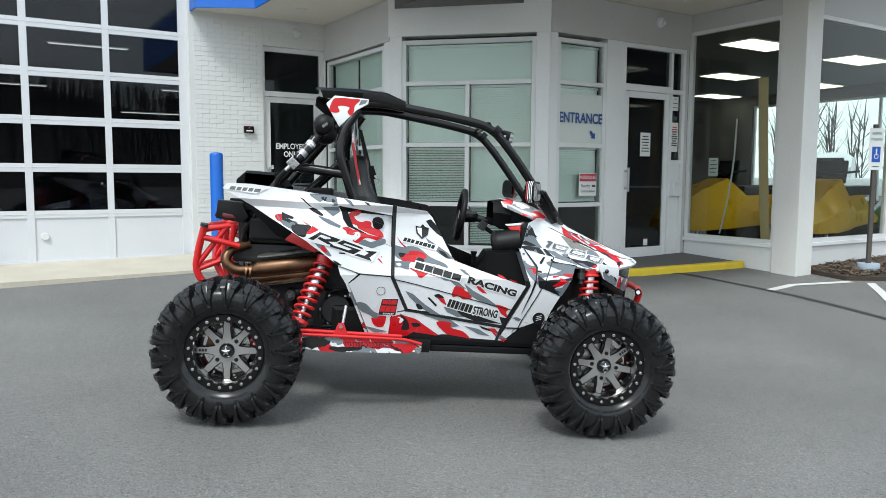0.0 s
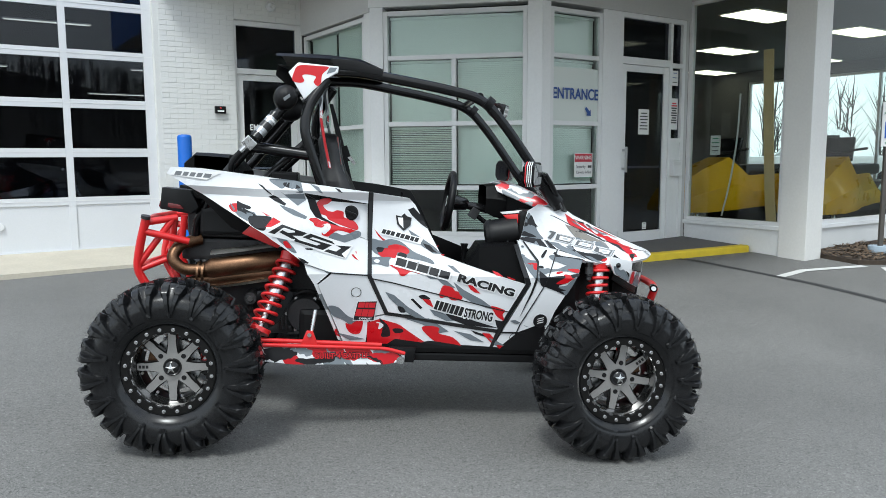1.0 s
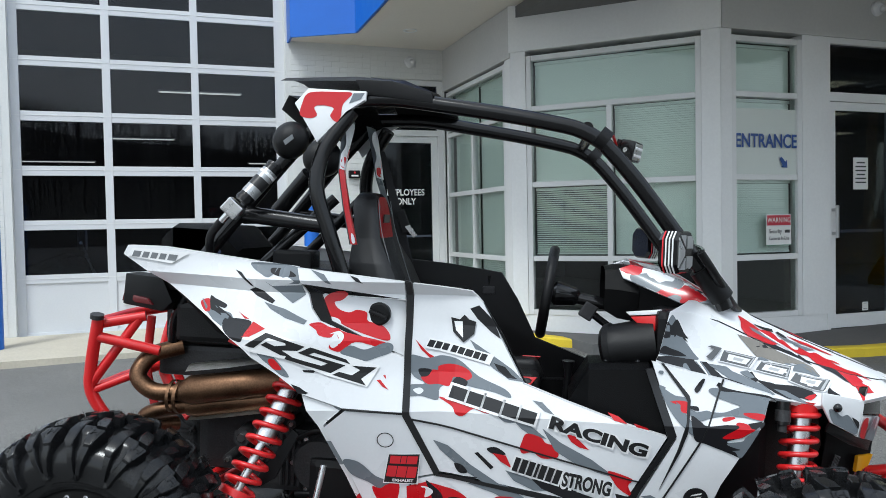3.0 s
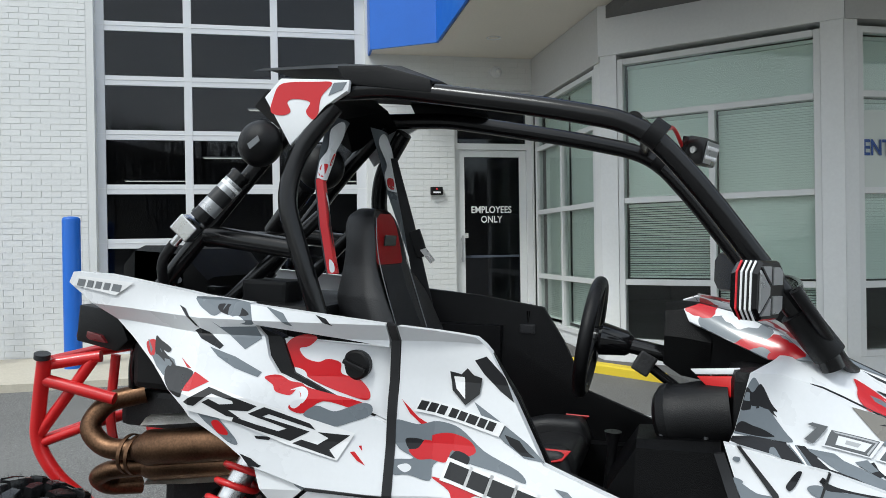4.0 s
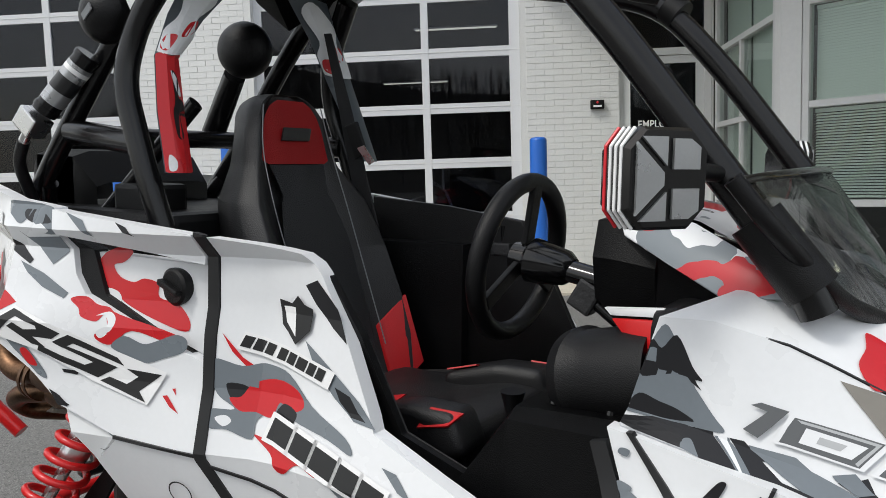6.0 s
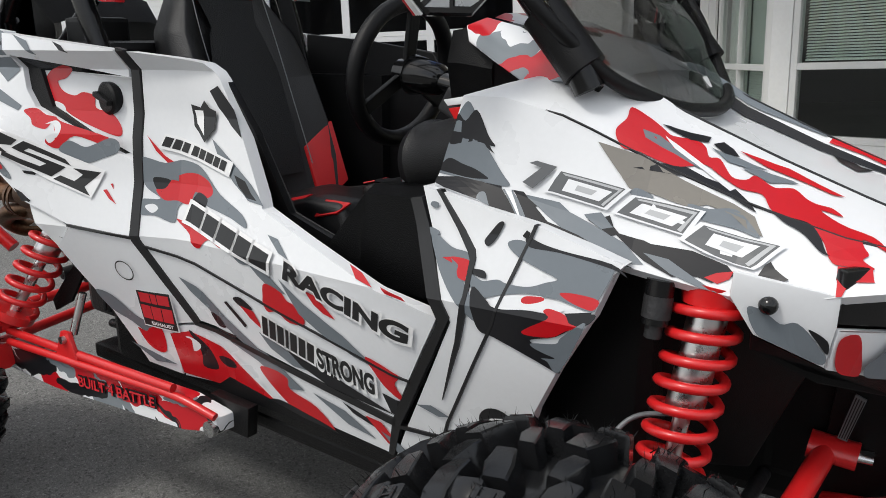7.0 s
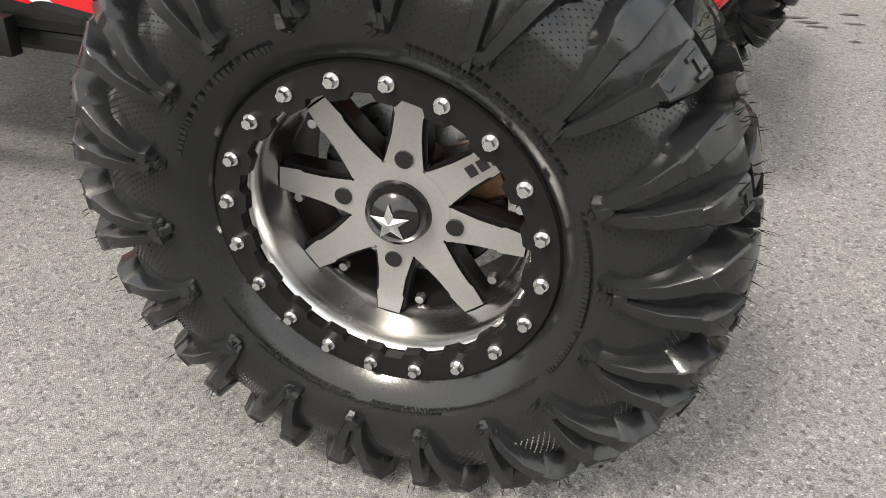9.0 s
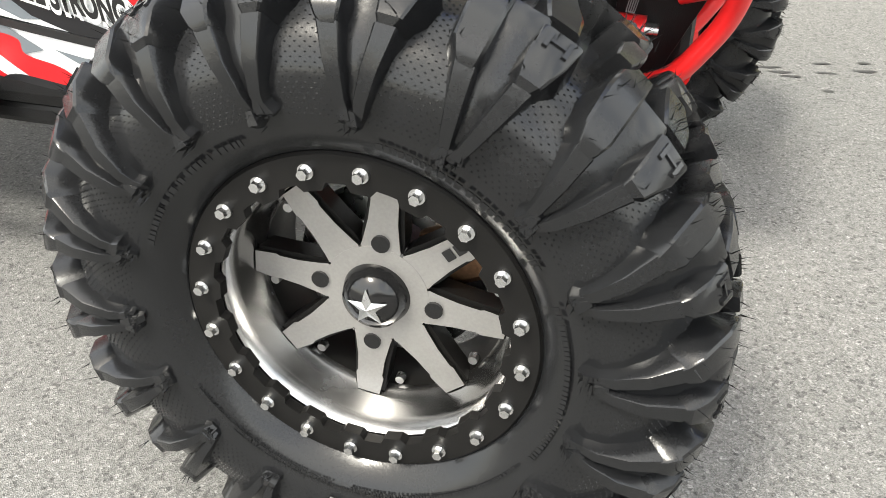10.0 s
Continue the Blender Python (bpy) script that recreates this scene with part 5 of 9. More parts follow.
def annulus(bm, r_in, r_out, y0, y1, segs=120, wave=0.0, count=20):
    rows = []
    for k in range(segs):
        a = 2 * math.pi * k / segs
        c = math.cos(count * a)
        ri = r_in + (wave if c > 0.25 else -wave if c < -0.25 else wave * c * 4)
        rows.append([bm.verts.new((r * math.cos(a), y, r * math.sin(a))) for r, y in ((ri, y0), (r_out - 0.003, y0), (r_out, y0 + 0.003), (r_out, y1), (ri, y1))])
    for k in range(segs):
        a, b = rows[k], rows[(k + 1) % segs]
        for j in range(5):
            bm.faces.new((a[j], a[(j + 1) % 5], b[(j + 1) % 5], b[j]))
    return bm


def spoke_mesh():
    """One spoke: a machined face on a wider black body."""
    bm = bmesh.new()

    def outline(out):
        return [(x, w) for x, w in out] + [(x, -w) for x, w in out[::-1]]

    face = outline([(0.030, 0.0115), (0.064, 0.0245), (0.072, 0.0225), (0.100, 0.0180), (0.126, 0.0165), (0.131, 0.0185), (0.148, 0.0165), (0.1590, 0.0150)])
    body = outline([(0.030, 0.0125), (0.060, 0.0250), (0.075, 0.0265), (0.100, 0.0235), (0.126, 0.0215), (0.148, 0.0205), (0.1570, 0.0195)])
    for pts, ya, yb, mf in ((face, 0.038, 0.044, 0), (body, 0.0442, 0.072, 1)):
        front = [bm.verts.new((x, ya, w)) for x, w in pts]
        back = [bm.verts.new((x, yb, w * 0.97)) for x, w in pts]
        bm.faces.new(front).material_index = mf
        bm.faces.new(back[::-1]).material_index = 1
        for i in range(len(pts)):
            j = (i + 1) % len(pts)
            bm.faces.new((front[i], back[i], back[j], front[j])).material_index = 1
    return bm


def make_wheel():
    bm = lathe(bmesh.new(), [(-0.014, 0.180), (-0.014, 0.1745), (-0.010, 0.1710), (0.010, 0.1660), (0.044, 0.1605), (0.047, 0.1580), (0.058, 0.1550)], 96)
    w = part("wheel", bm, LIP, buggy, "black and machined alloy beadlock wheel with a knobbly off-road tyre", smooth=40)
    part("tyre", make_tyre(), RUBBER, w, "knobbly black off-road tyre", smooth=36)
    part("rim_barrel", lathe(bmesh.new(), [(0.0585, 0.1560), (0.075, 0.152), (0.13, 0.150), (0.16, 0.168), (0.16, 0.205)], 72), RIM_BLACK, w, smooth=40)
    part("beadlock_ring", annulus(bmesh.new(), 0.1725, 0.211, -0.029, -0.015, 200, 0.0042), RIM_BLACK, w, "black beadlock ring", smooth=30)
    bm = bmesh.new()
    bmesh.ops.create_cone(bm, cap_ends=True, segments=16, radius1=0.0088, radius2=0.0088, depth=0.003, matrix=pose(0, -0.0305, 0, 90))
    bmesh.ops.create_cone(bm, cap_ends=True, segments=6, radius1=0.0066, radius2=0.0060, depth=0.009, matrix=pose(0, -0.0365, 0, 90))
    bolt = mesh_of("bolt", bm, STEEL)
    for i in range(20):
        a = 2 * math.pi * (i + 0.5) / 20
        o = new("bolt", bolt)
        o.parent = w
        o.matrix_basis = pose(0.191 * math.cos(a), 0, 0.191 * math.sin(a), 0, i * 17, 0)
    sp = mesh_of("spoke", spoke_mesh(), [ALLOY, RIM_BLACK])
    for i in range(8):
        o = new("spoke", sp)
        o.parent = w
        o.matrix_basis = pose(0, 0, 0, 0, -(34.5 + 45 * i), 0)
    bm = bmesh.new()
    for k in range(3):
        box(bm, 0.108 + k * 0.016, 0.119 + k * 0.016, 0.0015, 0.006, -0.007, 0.007)
    part("spoke_mark", bm, BLACK_PRINT, w, "three small dark marks on a spoke", m=pose(0, 0, 0, 0, -34.5, 0) @ pose(0, 0.0345, 0))
    part("hub_disc", lathe(bmesh.new(), [(0.0374, 0.001), (0.0374, 0.0655), (0.06, 0.0655)], 48), ALLOY, w)
    part("hub_cap", lathe(bmesh.new(), [(0.0055, 0.0005), (0.0070, 0.012), (0.0120, 0.026), (0.0200, 0.037), (0.038, 0.0425)], 36), GLOSS_BLACK, w, "glossy black centre cap", smooth=40)
    bm = bmesh.new()
    tip = bm.verts.new((0, 0.0015, 0))
    ring = []
    for k in range(10):
        r = 0.026 if k % 2 == 0 else 0.0104
        a = math.pi / 2 + math.pi * k / 5
        ring.append(bm.verts.new((r * math.cos(a), 0.0060 if k % 2 else 0.0078, r * math.sin(a))))
    for k in range(10):
        bm.faces.new((tip, ring[k], ring[(k + 1) % 10]))
    part("star_badge", bm, STEEL, w, "small silver star badge")
    nut = mesh_of("lug_nut", sweep(bmesh.new(), [(0, 0.0325, 0), (0, 0.05, 0)], 0.0112, 14), GLOSS_BLACK)
    for i in range(4):
        a = radians(79.5 + 90 * i)
        o = new("lug_nut", nut)
        o.parent = w
        o.matrix_basis = pose(0.072 * math.cos(a), 0.002, 0.072 * math.sin(a))
    bm = annulus(bmesh.new(), 0.075, 0.122, 0.090, 0.096, 72, 0.003, 12)
    part("brake_disc", bm, STEEL, w, "drilled steel brake disc", smooth=30)
    part("brake_caliper", boxes((0.060, 0.125, 0.078, 0.115, -0.035, 0.045, 0.008)), EXHAUST, w, "gold-toned brake caliper", m=pose(0, 0, 0, 0, -20, 0))
    part("hub_carrier", lathe(bmesh.new(), [(0.073, 0.03), (0.08, 0.06), (0.12, 0.065), (0.20, 0.05), (0.26, 0.03)], 28), CAST, w, smooth=30)
    inner = bmesh.new()
    bmesh.ops.create_cone(inner, cap_ends=True, segments=10, radius1=0.007, radius2=0.006, depth=0.01, matrix=pose(0, 0.060, 0, 90))
    im = mesh_of("inner_bolt", inner, STEEL)
    for i in range(8):
        a = radians(34.5 + 45 * i + 14)
        o = new("inner_bolt", im)
        o.parent = w
        o.matrix_basis = pose(0.146 * math.cos(a), 0, 0.146 * math.sin(a))
    return w


wheel = make_wheel()
wheel.matrix_basis = pose(1.027, 0.012, 0.405) @ pose(0, 0, 0, 0, 0, 2.3) @ pose(0, 0, 0, 0, -2.9, 0)
copy_thing(wheel, pose(-1.078, 0.012, 0.410, 0, -147, 0))
copy_thing(wheel, pose(1.14, 1.70, 0.405, 0, 0, 182))
copy_thing(wheel, pose(-1.078, 2 * CY - 0.012 + askew(-1.078, 1.6), 0.410, 0, 40, 180))


# ---- suspension ----
def shock(top, bottom, r, spread, name, reservoir=False):
    top, bot = Vector(top), Vector(bottom)
    d = bot - top
    s = rod(name, top, top + d * 0.55, r * 0.62, STEEL, buggy, "silver damper with a red coil spring", segs=24)
    rod("shaft", top + d * 0.5, bot, r * 0.28, STEEL, s)
    coil("spring", top + d * 0.10, top + d * 0.90, r, 0.0085, spread, RED, s, "red coil spring")
    rod("collar", top + d * 0.02, top + d * 0.11, r * 1.05, RED, s, r2=r * 0.9)
    rod("seat", top + d * 0.90, top + d * 0.95, r * 1.1, RED, s)
    rod("eye", bot - Vector((0, 0.025, 0)), bot + Vector((0, 0.025, 0)), 0.02, RED, s)
    if reservoir:
        rod("reservoir", top + Vector((-0.070, -0.05, 0.0)), top + Vector((-0.072, -0.06, -0.070)), 0.022, POWDER, s, "black reservoir with a printed label", segs=20)
        rod("reservoir_band", top + Vector((-0.0705, -0.0535, -0.025)), top + Vector((-0.0715, -0.0585, -0.060)), 0.0226, CAST, s)
        rod("reservoir_cap", top + Vector((-0.072, -0.06, -0.070)), top + Vector((-0.073, -0.062, -0.092)), 0.014, CAST, s)


for s in (1, -1):
    def Y(v, s=s):
        return CY + s * (v - CY)
    shock((-0.590, Y(0.44), 0.905), (-0.735, Y(0.25), 0.515), 0.052, 8, "rear_shock")
    shock((1.040, Y(0.530), 0.905), (1.005, Y(0.450), 0.520), 0.050, 8, "front_shock", s > 0)
    # trailing arm
    arm = plate("trailing_arm", [(0.0, Y(0.355), 0.375), (0.0, Y(0.355), 0.415), (-0.10, Y(0.335), 0.445), (-0.55, Y(0.262), 0.470), (-0.72, Y(0.235), 0.475), (-0.74, Y(0.235), 0.395), (-0.55, Y(0.262), 0.375), (-0.10, Y(0.335), 0.365)], 0.05, (0.1, s, 0), CAMO, buggy, "red and white camouflage trailing arm", 0.006)
    tube("tie_rod", [(-0.72, Y(0.245), 0.500), (-0.12, Y(0.33), 0.468)], 0.011, RED, buggy)
    tube("arm_edge", [(-0.70, Y(0.232), 0.478), (-0.10, Y(0.332), 0.450), (0.0, Y(0.352), 0.42)], 0.010, RED, buggy)
    plate("arm_bracket", [(-0.520, Y(0.262), 0.475), (-0.435, Y(0.272), 0.475), (-0.462, Y(0.27), 0.545), (-0.492, Y(0.268), 0.545)], 0.012, (0, s, 0), RED, buggy, "red bracket", 0.003)
    rod("bracket_bolt", (-0.477, Y(0.258), 0.525), (-0.477, Y(0.29), 0.525), 0.010, STEEL, buggy)
    rod("sway_link", (-0.470, Y(0.29), 0.535), (-0.455, Y(0.32), 0.64), 0.010, STEEL, buggy)
    rod("pivot_bolt", (-0.02, Y(0.345), 0.385), (-0.02, Y(0.42), 0.385), 0.020, STEEL, buggy)
    plate("pivot_bracket", [(-0.07, Y(0.40), 0.36), (0.05, Y(0.40), 0.36), (0.06, Y(0.40), 0.44), (-0.08, Y(0.40), 0.44)], 0.03, (0, s, 0), PLASTIC, buggy, "", 0.004)
    # red radius rods to the rear hub and wishbones at the front
    tube("radius_rod", [(-1.02, Y(0.20), 0.46), (-0.92, CY, 0.50)], 0.016, RED, buggy)
    tube("radius_rod", [(-1.04, Y(0.20), 0.34), (-0.98, CY, 0.42)], 0.016, RED, buggy)
    tube("knuckle_guard", [(-0.70, Y(0.22), 0.44), (-0.84, Y(0.18), 0.43), (-0.98, Y(0.14), 0.41)], 0.035, RED, buggy)
    tube("wishbone_front", [(1.195, Y(0.71), 0.548), (1.165, Y(0.50), 0.500), (1.075, Y(0.17), 0.46)], 0.021, RED, buggy)
    tube("wishbone_rear", [(0.90, Y(0.66), 0.50), (1.00, Y(0.35), 0.47), (1.05, Y(0.15), 0.43)], 0.019, RED, buggy)
    tube("wishbone_lower", [(1.16, Y(0.68), 0.40), (1.08, Y(0.32), 0.35), (1.05, Y(0.14), 0.33)], 0.019, RED, buggy)
    tube("half_shaft", [(1.05, Y(0.14), 0.41), (1.08, Y(0.52), 0.43), (1.09, CY, 0.44)], 0.014, CAST, buggy)
    bm = bmesh.new()
    sweep(bm, [(1.075 + 0.002 * k, Y(0.50 + 0.014 * k), 0.43) for k in range(8)], 0.04, 18, radii=[0.022, 0.034, 0.030, 0.042, 0.036, 0.050, 0.044, 0.055])
    part("axle_boot", bm, PLASTIC, buggy, "ribbed black axle boot", smooth=20)
    rod("wishbone_bolt", (1.235, Y(0.715), 0.546), (1.268, Y(0.72), 0.543), 0.011, STEEL, buggy)
    rod("wishbone_sleeve", (1.165, Y(0.71), 0.552), (1.245, Y(0.715), 0.544), 0.024, RED, buggy)
    tube("brake_hose", [(1.00, Y(0.54), 0.66), (0.93, Y(0.50), 0.655), (0.90, Y(0.46), 0.60), (0.92, Y(0.36), 0.50)], 0.0045, GREY_STICKER, buggy, corner=0.06)
    # inner wheel-arch liner
    plate("arch_liner", [(0.84, Y(0.53), 0.96), (1.10, Y(0.58), 0.92), (1.16, Y(0.655), 0.72), (1.08, Y(0.67), 0.50), (0.80, Y(0.56), 0.50)], 0.02, (0, s, 0), PLASTIC, buggy, "black wheel-arch liner", 0.004)

# front bumper
for s in (1, -1):
    def Y(v, s=s):
        return CY + s * (v - CY)
    tube("front_bumper_side", [(1.20, Y(0.73), 0.425), (1.305, Y(0.70), 0.460), (1.385, Y(0.69), 0.575), (1.405, Y(0.66), 0.665), (1.418, Y(0.64), 0.750)], 0.020, RED, buggy, corner=0.06)
    rod("bumper_cap", (1.372, Y(0.572), 0.760), (1.383, Y(0.600), 0.759), 0.0205, GLOSS_BLACK, buggy)
    # steel bolt coloured white: the sky's reflection is put into its colour
    rod("bumper_bolt", (1.369, Y(0.565), 0.760), (1.378, Y(0.59), 0.760), 0.012, WHITE_WRAP, buggy)
    tube("bumper_strut", [(1.405, Y(0.67), 0.648), (1.30, Y(0.71), 0.610)], 0.017, RED, buggy)
    plate("reflector", [(1.296, Y(0.685), 0.676), (1.350, Y(0.695), 0.682), (1.324, Y(0.695), 0.606), (1.291, Y(0.685), 0.621)], 0.012, (-0.6, 0.6 * s, 0), YELLOW, buggy, "amber side reflector", 0.003)
    plate("lamp_bracket", [(1.20, Y(0.705), 0.76), (1.36, Y(0.715), 0.75), (1.345, Y(0.715), 0.60), (1.26, Y(0.735), 0.42), (1.18, Y(0.735), 0.42)], 0.015, (0, s, 0), PLASTIC, buggy, "black lamp bracket", 0.003)
tube("front_bumper_cross", [(1.383, 0.598, 0.759), (1.418, 0.66, 0.760), (1.430, CY, 0.764), (1.418, 2 * CY - 0.66, 0.760), (1.383, 2 * CY - 0.598, 0.759)], 0.020, RED, buggy, corner=0.06)
tube("front_bumper_low", [(1.315, 0.70, 0.470), (1.325, CY, 0.465), (1.315, 2 * CY - 0.70, 0.470)], 0.022, RED, buggy, corner=0.2)
plate("warning_plate", [(1.228, 0.698, 0.671), (1.246, 0.698, 0.664), (1.225, 0.706, 0.574), (1.209, 0.706, 0.577)], 0.004, (0, 1, 0), GREY_STICKER, buggy, "small grey plate with rows of tiny unreadable print", 0)
bm = bmesh.new()
for k in range(4):
    p0, p1 = Vector((1.2295 + 0.0042 * k, 0.6965, 0.667 - 0.0016 * k)), Vector((1.2115 + 0.0038 * k, 0.7045, 0.580 - 0.0006 * k))
    q = Vector((0.0018, 0, -0.0006))
    poly(bm, [p0, p0 + q, p1 + q, p1])
part("plate_print", bm, BLACK_PRINT, buggy)

# rear bumper, tail and engine bay
for s in (1, -1):
    def Y(v, s=s):
        return CY + s * (v - CY)
    tube("rear_bumper_post", [(-1.300, Y(0.40), 1.060), (-1.335, Y(0.42), 0.93), (-1.355, Y(0.43), 0.80), (-1.30, Y(0.45), 0.70), (-1.20, Y(0.50), 0.60)], 0.021, RED, buggy, corner=0.08)
    rod("bumper_cap", (-1.300, Y(0.39), 1.060), (-1.297, Y(0.388), 1.075), 0.0225, CAST, buggy)
    tube("rear_bumper_bar", [(-1.315, Y(0.41), 0.995), (-1.11, Y(0.47), 0.945)], 0.018, RED, buggy)
    tube("rear_bumper_bar", [(-1.300, Y(0.42), 1.04), (-1.17, Y(0.48), 1.065)], 0.018, RED, buggy)
    tube("rear_bumper_brace", [(-1.19, Y(0.47), 1.055), (-1.34, Y(0.43), 0.83)], 0.017, RED, buggy)
    tube("rear_bumper_brace", [(-1.35, Y(0.43), 0.795), (-1.22, Y(0.48), 0.85)], 0.015, RED, buggy)
    tube("rear_bumper_inner", [(-1.21, Y(0.62), 1.05), (-1.23, Y(0.62), 0.85), (-1.18, Y(0.60), 0.70)], 0.017, RED, buggy)
    plate("tail_lamp", [(-1.255, Y(0.47), 1.105), (-1.245, Y(0.47), 1.215), (-1.10, Y(0.46), 1.205), (-1.06, Y(0.46), 1.12), (-1.10, Y(0.46), 1.085)], 0.09, (0, s, 0), PLASTIC, buggy, "black tail lamp housing", 0.008)
    plate("tail_lens", [(-1.262, Y(0.478), 1.115), (-1.255, Y(0.478), 1.145), (-1.15, Y(0.452), 1.130), (-1.13, Y(0.452), 1.108)], 0.08, (0, s, 0), mat("dark_red_lens_%d" % (s + 1), (0.10, 0.01, 0.012), 0.2, coat=0.4), buggy, "dark red tail lens", 0.003)
    plate("inner_fender", [(-1.12, Y(0.44), 1.24), (-0.55, Y(0.44), 1.20), (-0.50, Y(0.44), 0.98), (-0.62, Y(0.46), 0.90), (-0.90, Y(0.48), 1.02)], 0.02, (0, s, 0), PLASTIC, buggy, "black inner fender", 0.004)
    plate("heel_panel", [(-0.78, Y(0.425), 1.06), (-0.62, Y(0.425), 0.975), (-0.66, Y(0.425), 0.93), (-0.84, Y(0.425), 1.0)], 0.012, (0, s, 0), RED, buggy, "red inner panel", 0.004)
tube("rear_bumper_cross", [(-1.30, 0.42, 1.045), (-1.34, CY, 1.045), (-1.30, 2 * CY - 0.42, 1.045)], 0.019, RED, buggy, corner=0.1)
tube("rear_bumper_cross", [(-1.345, 0.43, 0.80), (-1.37, CY, 0.80), (-1.345, 2 * CY - 0.43, 0.80)], 0.019, RED, buggy, corner=0.1)
part("rear_deck", boxes((-1.10, -0.46, 0.47, 2 * CY - 0.47, 1.16, 1.255, 0.02)), PLASTIC, buggy, "black rear deck")
bm = loft([(-1.155, ((0.55, 1.27), (0.55, 1.335), (0.60, 1.345), (CY, 1.345))), (-1.10, ((0.53, 1.26), (0.53, 1.38), (0.59, 1.395), (CY, 1.395))), (-0.93, ((0.53, 1.25), (0.53, 1.375), (0.59, 1.39), (CY, 1.39))), (-0.86, ((0.55, 1.24), (0.55, 1.30), (0.60, 1.31), (CY, 1.31)))])
bmesh.ops.solidify(bm, geom=bm.faces[:], thickness=0.01)
part("air_box", bm, PLASTIC, buggy, "black air box on the rear deck", smooth=20)
part("vent_box", boxes((-0.715, -0.575, 0.50, 0.62, 1.235, 1.315, 0.012)), PLASTIC, buggy, "small black box")
part("bulkhead", boxes((-0.41, -0.37, 0.46, 2 * CY - 0.46, 0.50, 1.15), ), PLASTIC, buggy, "black firewall")
part("engine", boxes((-1.02, -0.42, 0.60, 2 * CY - 0.60, 0.50, 0.94, 0.04), (-1.17, -0.40, 0.58, 2 * CY - 0.58, 0.84, 0.955, 0.02), (-1.14, -0.46, 0.56, 2 * CY - 0.56, 0.96, 1.16, 0.03)), CAST, buggy, "dark engine and gearbox")
bm = bmesh.new()
sweep(bm, [(-0.52, 0.46, 0.585), (-0.52, 0.50, 0.585), (-0.52, 0.66, 0.585)], 0.11, 32, radii=[0.085, 0.108, 0.115])
part("clutch_cover", bm, CAST, buggy, "round cast clutch cover", smooth=30)
for k in range(6):
    a = 2 * math.pi * k / 6
    rod("cover_bolt", (-0.52 + 0.096 * math.cos(a), 0.475, 0.585 + 0.096 * math.sin(a)), (-0.52 + 0.096 * math.cos(a), 0.50, 0.585 + 0.096 * math.sin(a)), 0.008, STEEL, buggy)
for k, (pts, r) in enumerate((([(-0.62, 0.50, 0.74), (-0.72, 0.47, 0.70), (-0.80, 0.52, 0.62), (-0.70, 0.55, 0.52)], 0.018), ([(-0.44, 0.46, 0.70), (-0.52, 0.44, 0.72), (-0.62, 0.46, 0.66)], 0.010),
                             ([(-0.95, 0.52, 1.0), (-1.02, 0.50, 1.05), (-1.0, 0.50, 1.16)], 0.016), ([(-0.60, 0.47, 0.48), (-0.44, 0.45, 0.50), (-0.36, 0.46, 0.58)], 0.012), ([(-0.85, 0.50, 0.98), (-0.74, 0.48, 1.0), (-0.70, 0.47, 1.1)], 0.012))):
    tube("hose", pts, r, PLASTIC, buggy, corner=0.08)
for k in range(5):
    rod("cooling_rib", (-0.66 + 0.022 * k, 0.488, 0.50), (-0.66 + 0.022 * k, 0.488, 0.68), 0.006, CAST, buggy)
for (bx, bz, br) in ((-0.80, 0.66, 0.030), (-0.72, 0.60, 0.022), (-0.85, 0.58, 0.018), (-0.62, 0.72, 0.016), (-0.44, 0.68, 0.020)):
    rod("engine_boss", (bx, 0.47, bz), (bx, 0.56, bz), br, CAST, buggy, r2=br * 1.25)
    rod("boss_bolt", (bx, 0.462, bz), (bx, 0.472, bz), br * 0.5, STEEL, buggy, segs=6)
plate("lever_guard", [(-0.60, 0.42, 0.72), (-0.575, 0.42, 0.70), (-0.64, 0.38, 0.56), (-0.69, 0.36, 0.53), (-0.70, 0.36, 0.56), (-0.66, 0.38, 0.62)], 0.01, (0, 1, 0), PLASTIC, buggy, "black plastic shock guard", 0.003)
part("gear_case", boxes((-0.78, -0.55, 0.50, 0.62, 0.47, 0.70, 0.03)), CAST, buggy, "dark gear case")
part("battery_box", boxes((-1.06, -0.80, 0.48, 0.60, 0.98, 1.12, 0.02)), PLASTIC, buggy)
# exhaust
ex = part("exhaust", sweep(bmesh.new(), [(-1.03, 0.475, 0.800), (-0.99, 0.478, 0.812), (-0.66, 0.50, 0.862), (-0.62, 0.502, 0.868)], 0.05, 20, radii=[0.034, 0.052, 0.050, 0.032]), EXHAUST, buggy, "heat-stained bronze twin exhaust", smooth=30)
part("silencer", sweep(bmesh.new(), [(-1.02, 0.50, 0.745), (-0.98, 0.505, 0.755), (-0.66, 0.53, 0.800), (-0.62, 0.532, 0.81)], 0.05, 20, radii=[0.03, 0.046, 0.045, 0.03]), EXHAUST, ex, smooth=30)
part("pipe", sweep(bmesh.new(), rounded([(-1.00, 0.475, 0.805), (-1.13, 0.455, 0.800), (-1.195, 0.455, 0.855), (-1.165, 0.50, 0.925), (-1.07, 0.56, 0.95)], 0.07), 0.030, 18), EXHAUST, ex, "bent bronze pipe", smooth=50)
part("pipe", sweep(bmesh.new(), rounded([(-1.00, 0.50, 0.755), (-1.12, 0.47, 0.735), (-1.175, 0.475, 0.705), (-1.165, 0.52, 0.665), (-1.10, 0.60, 0.66)], 0.06), 0.028, 18), EXHAUST, ex, smooth=50)
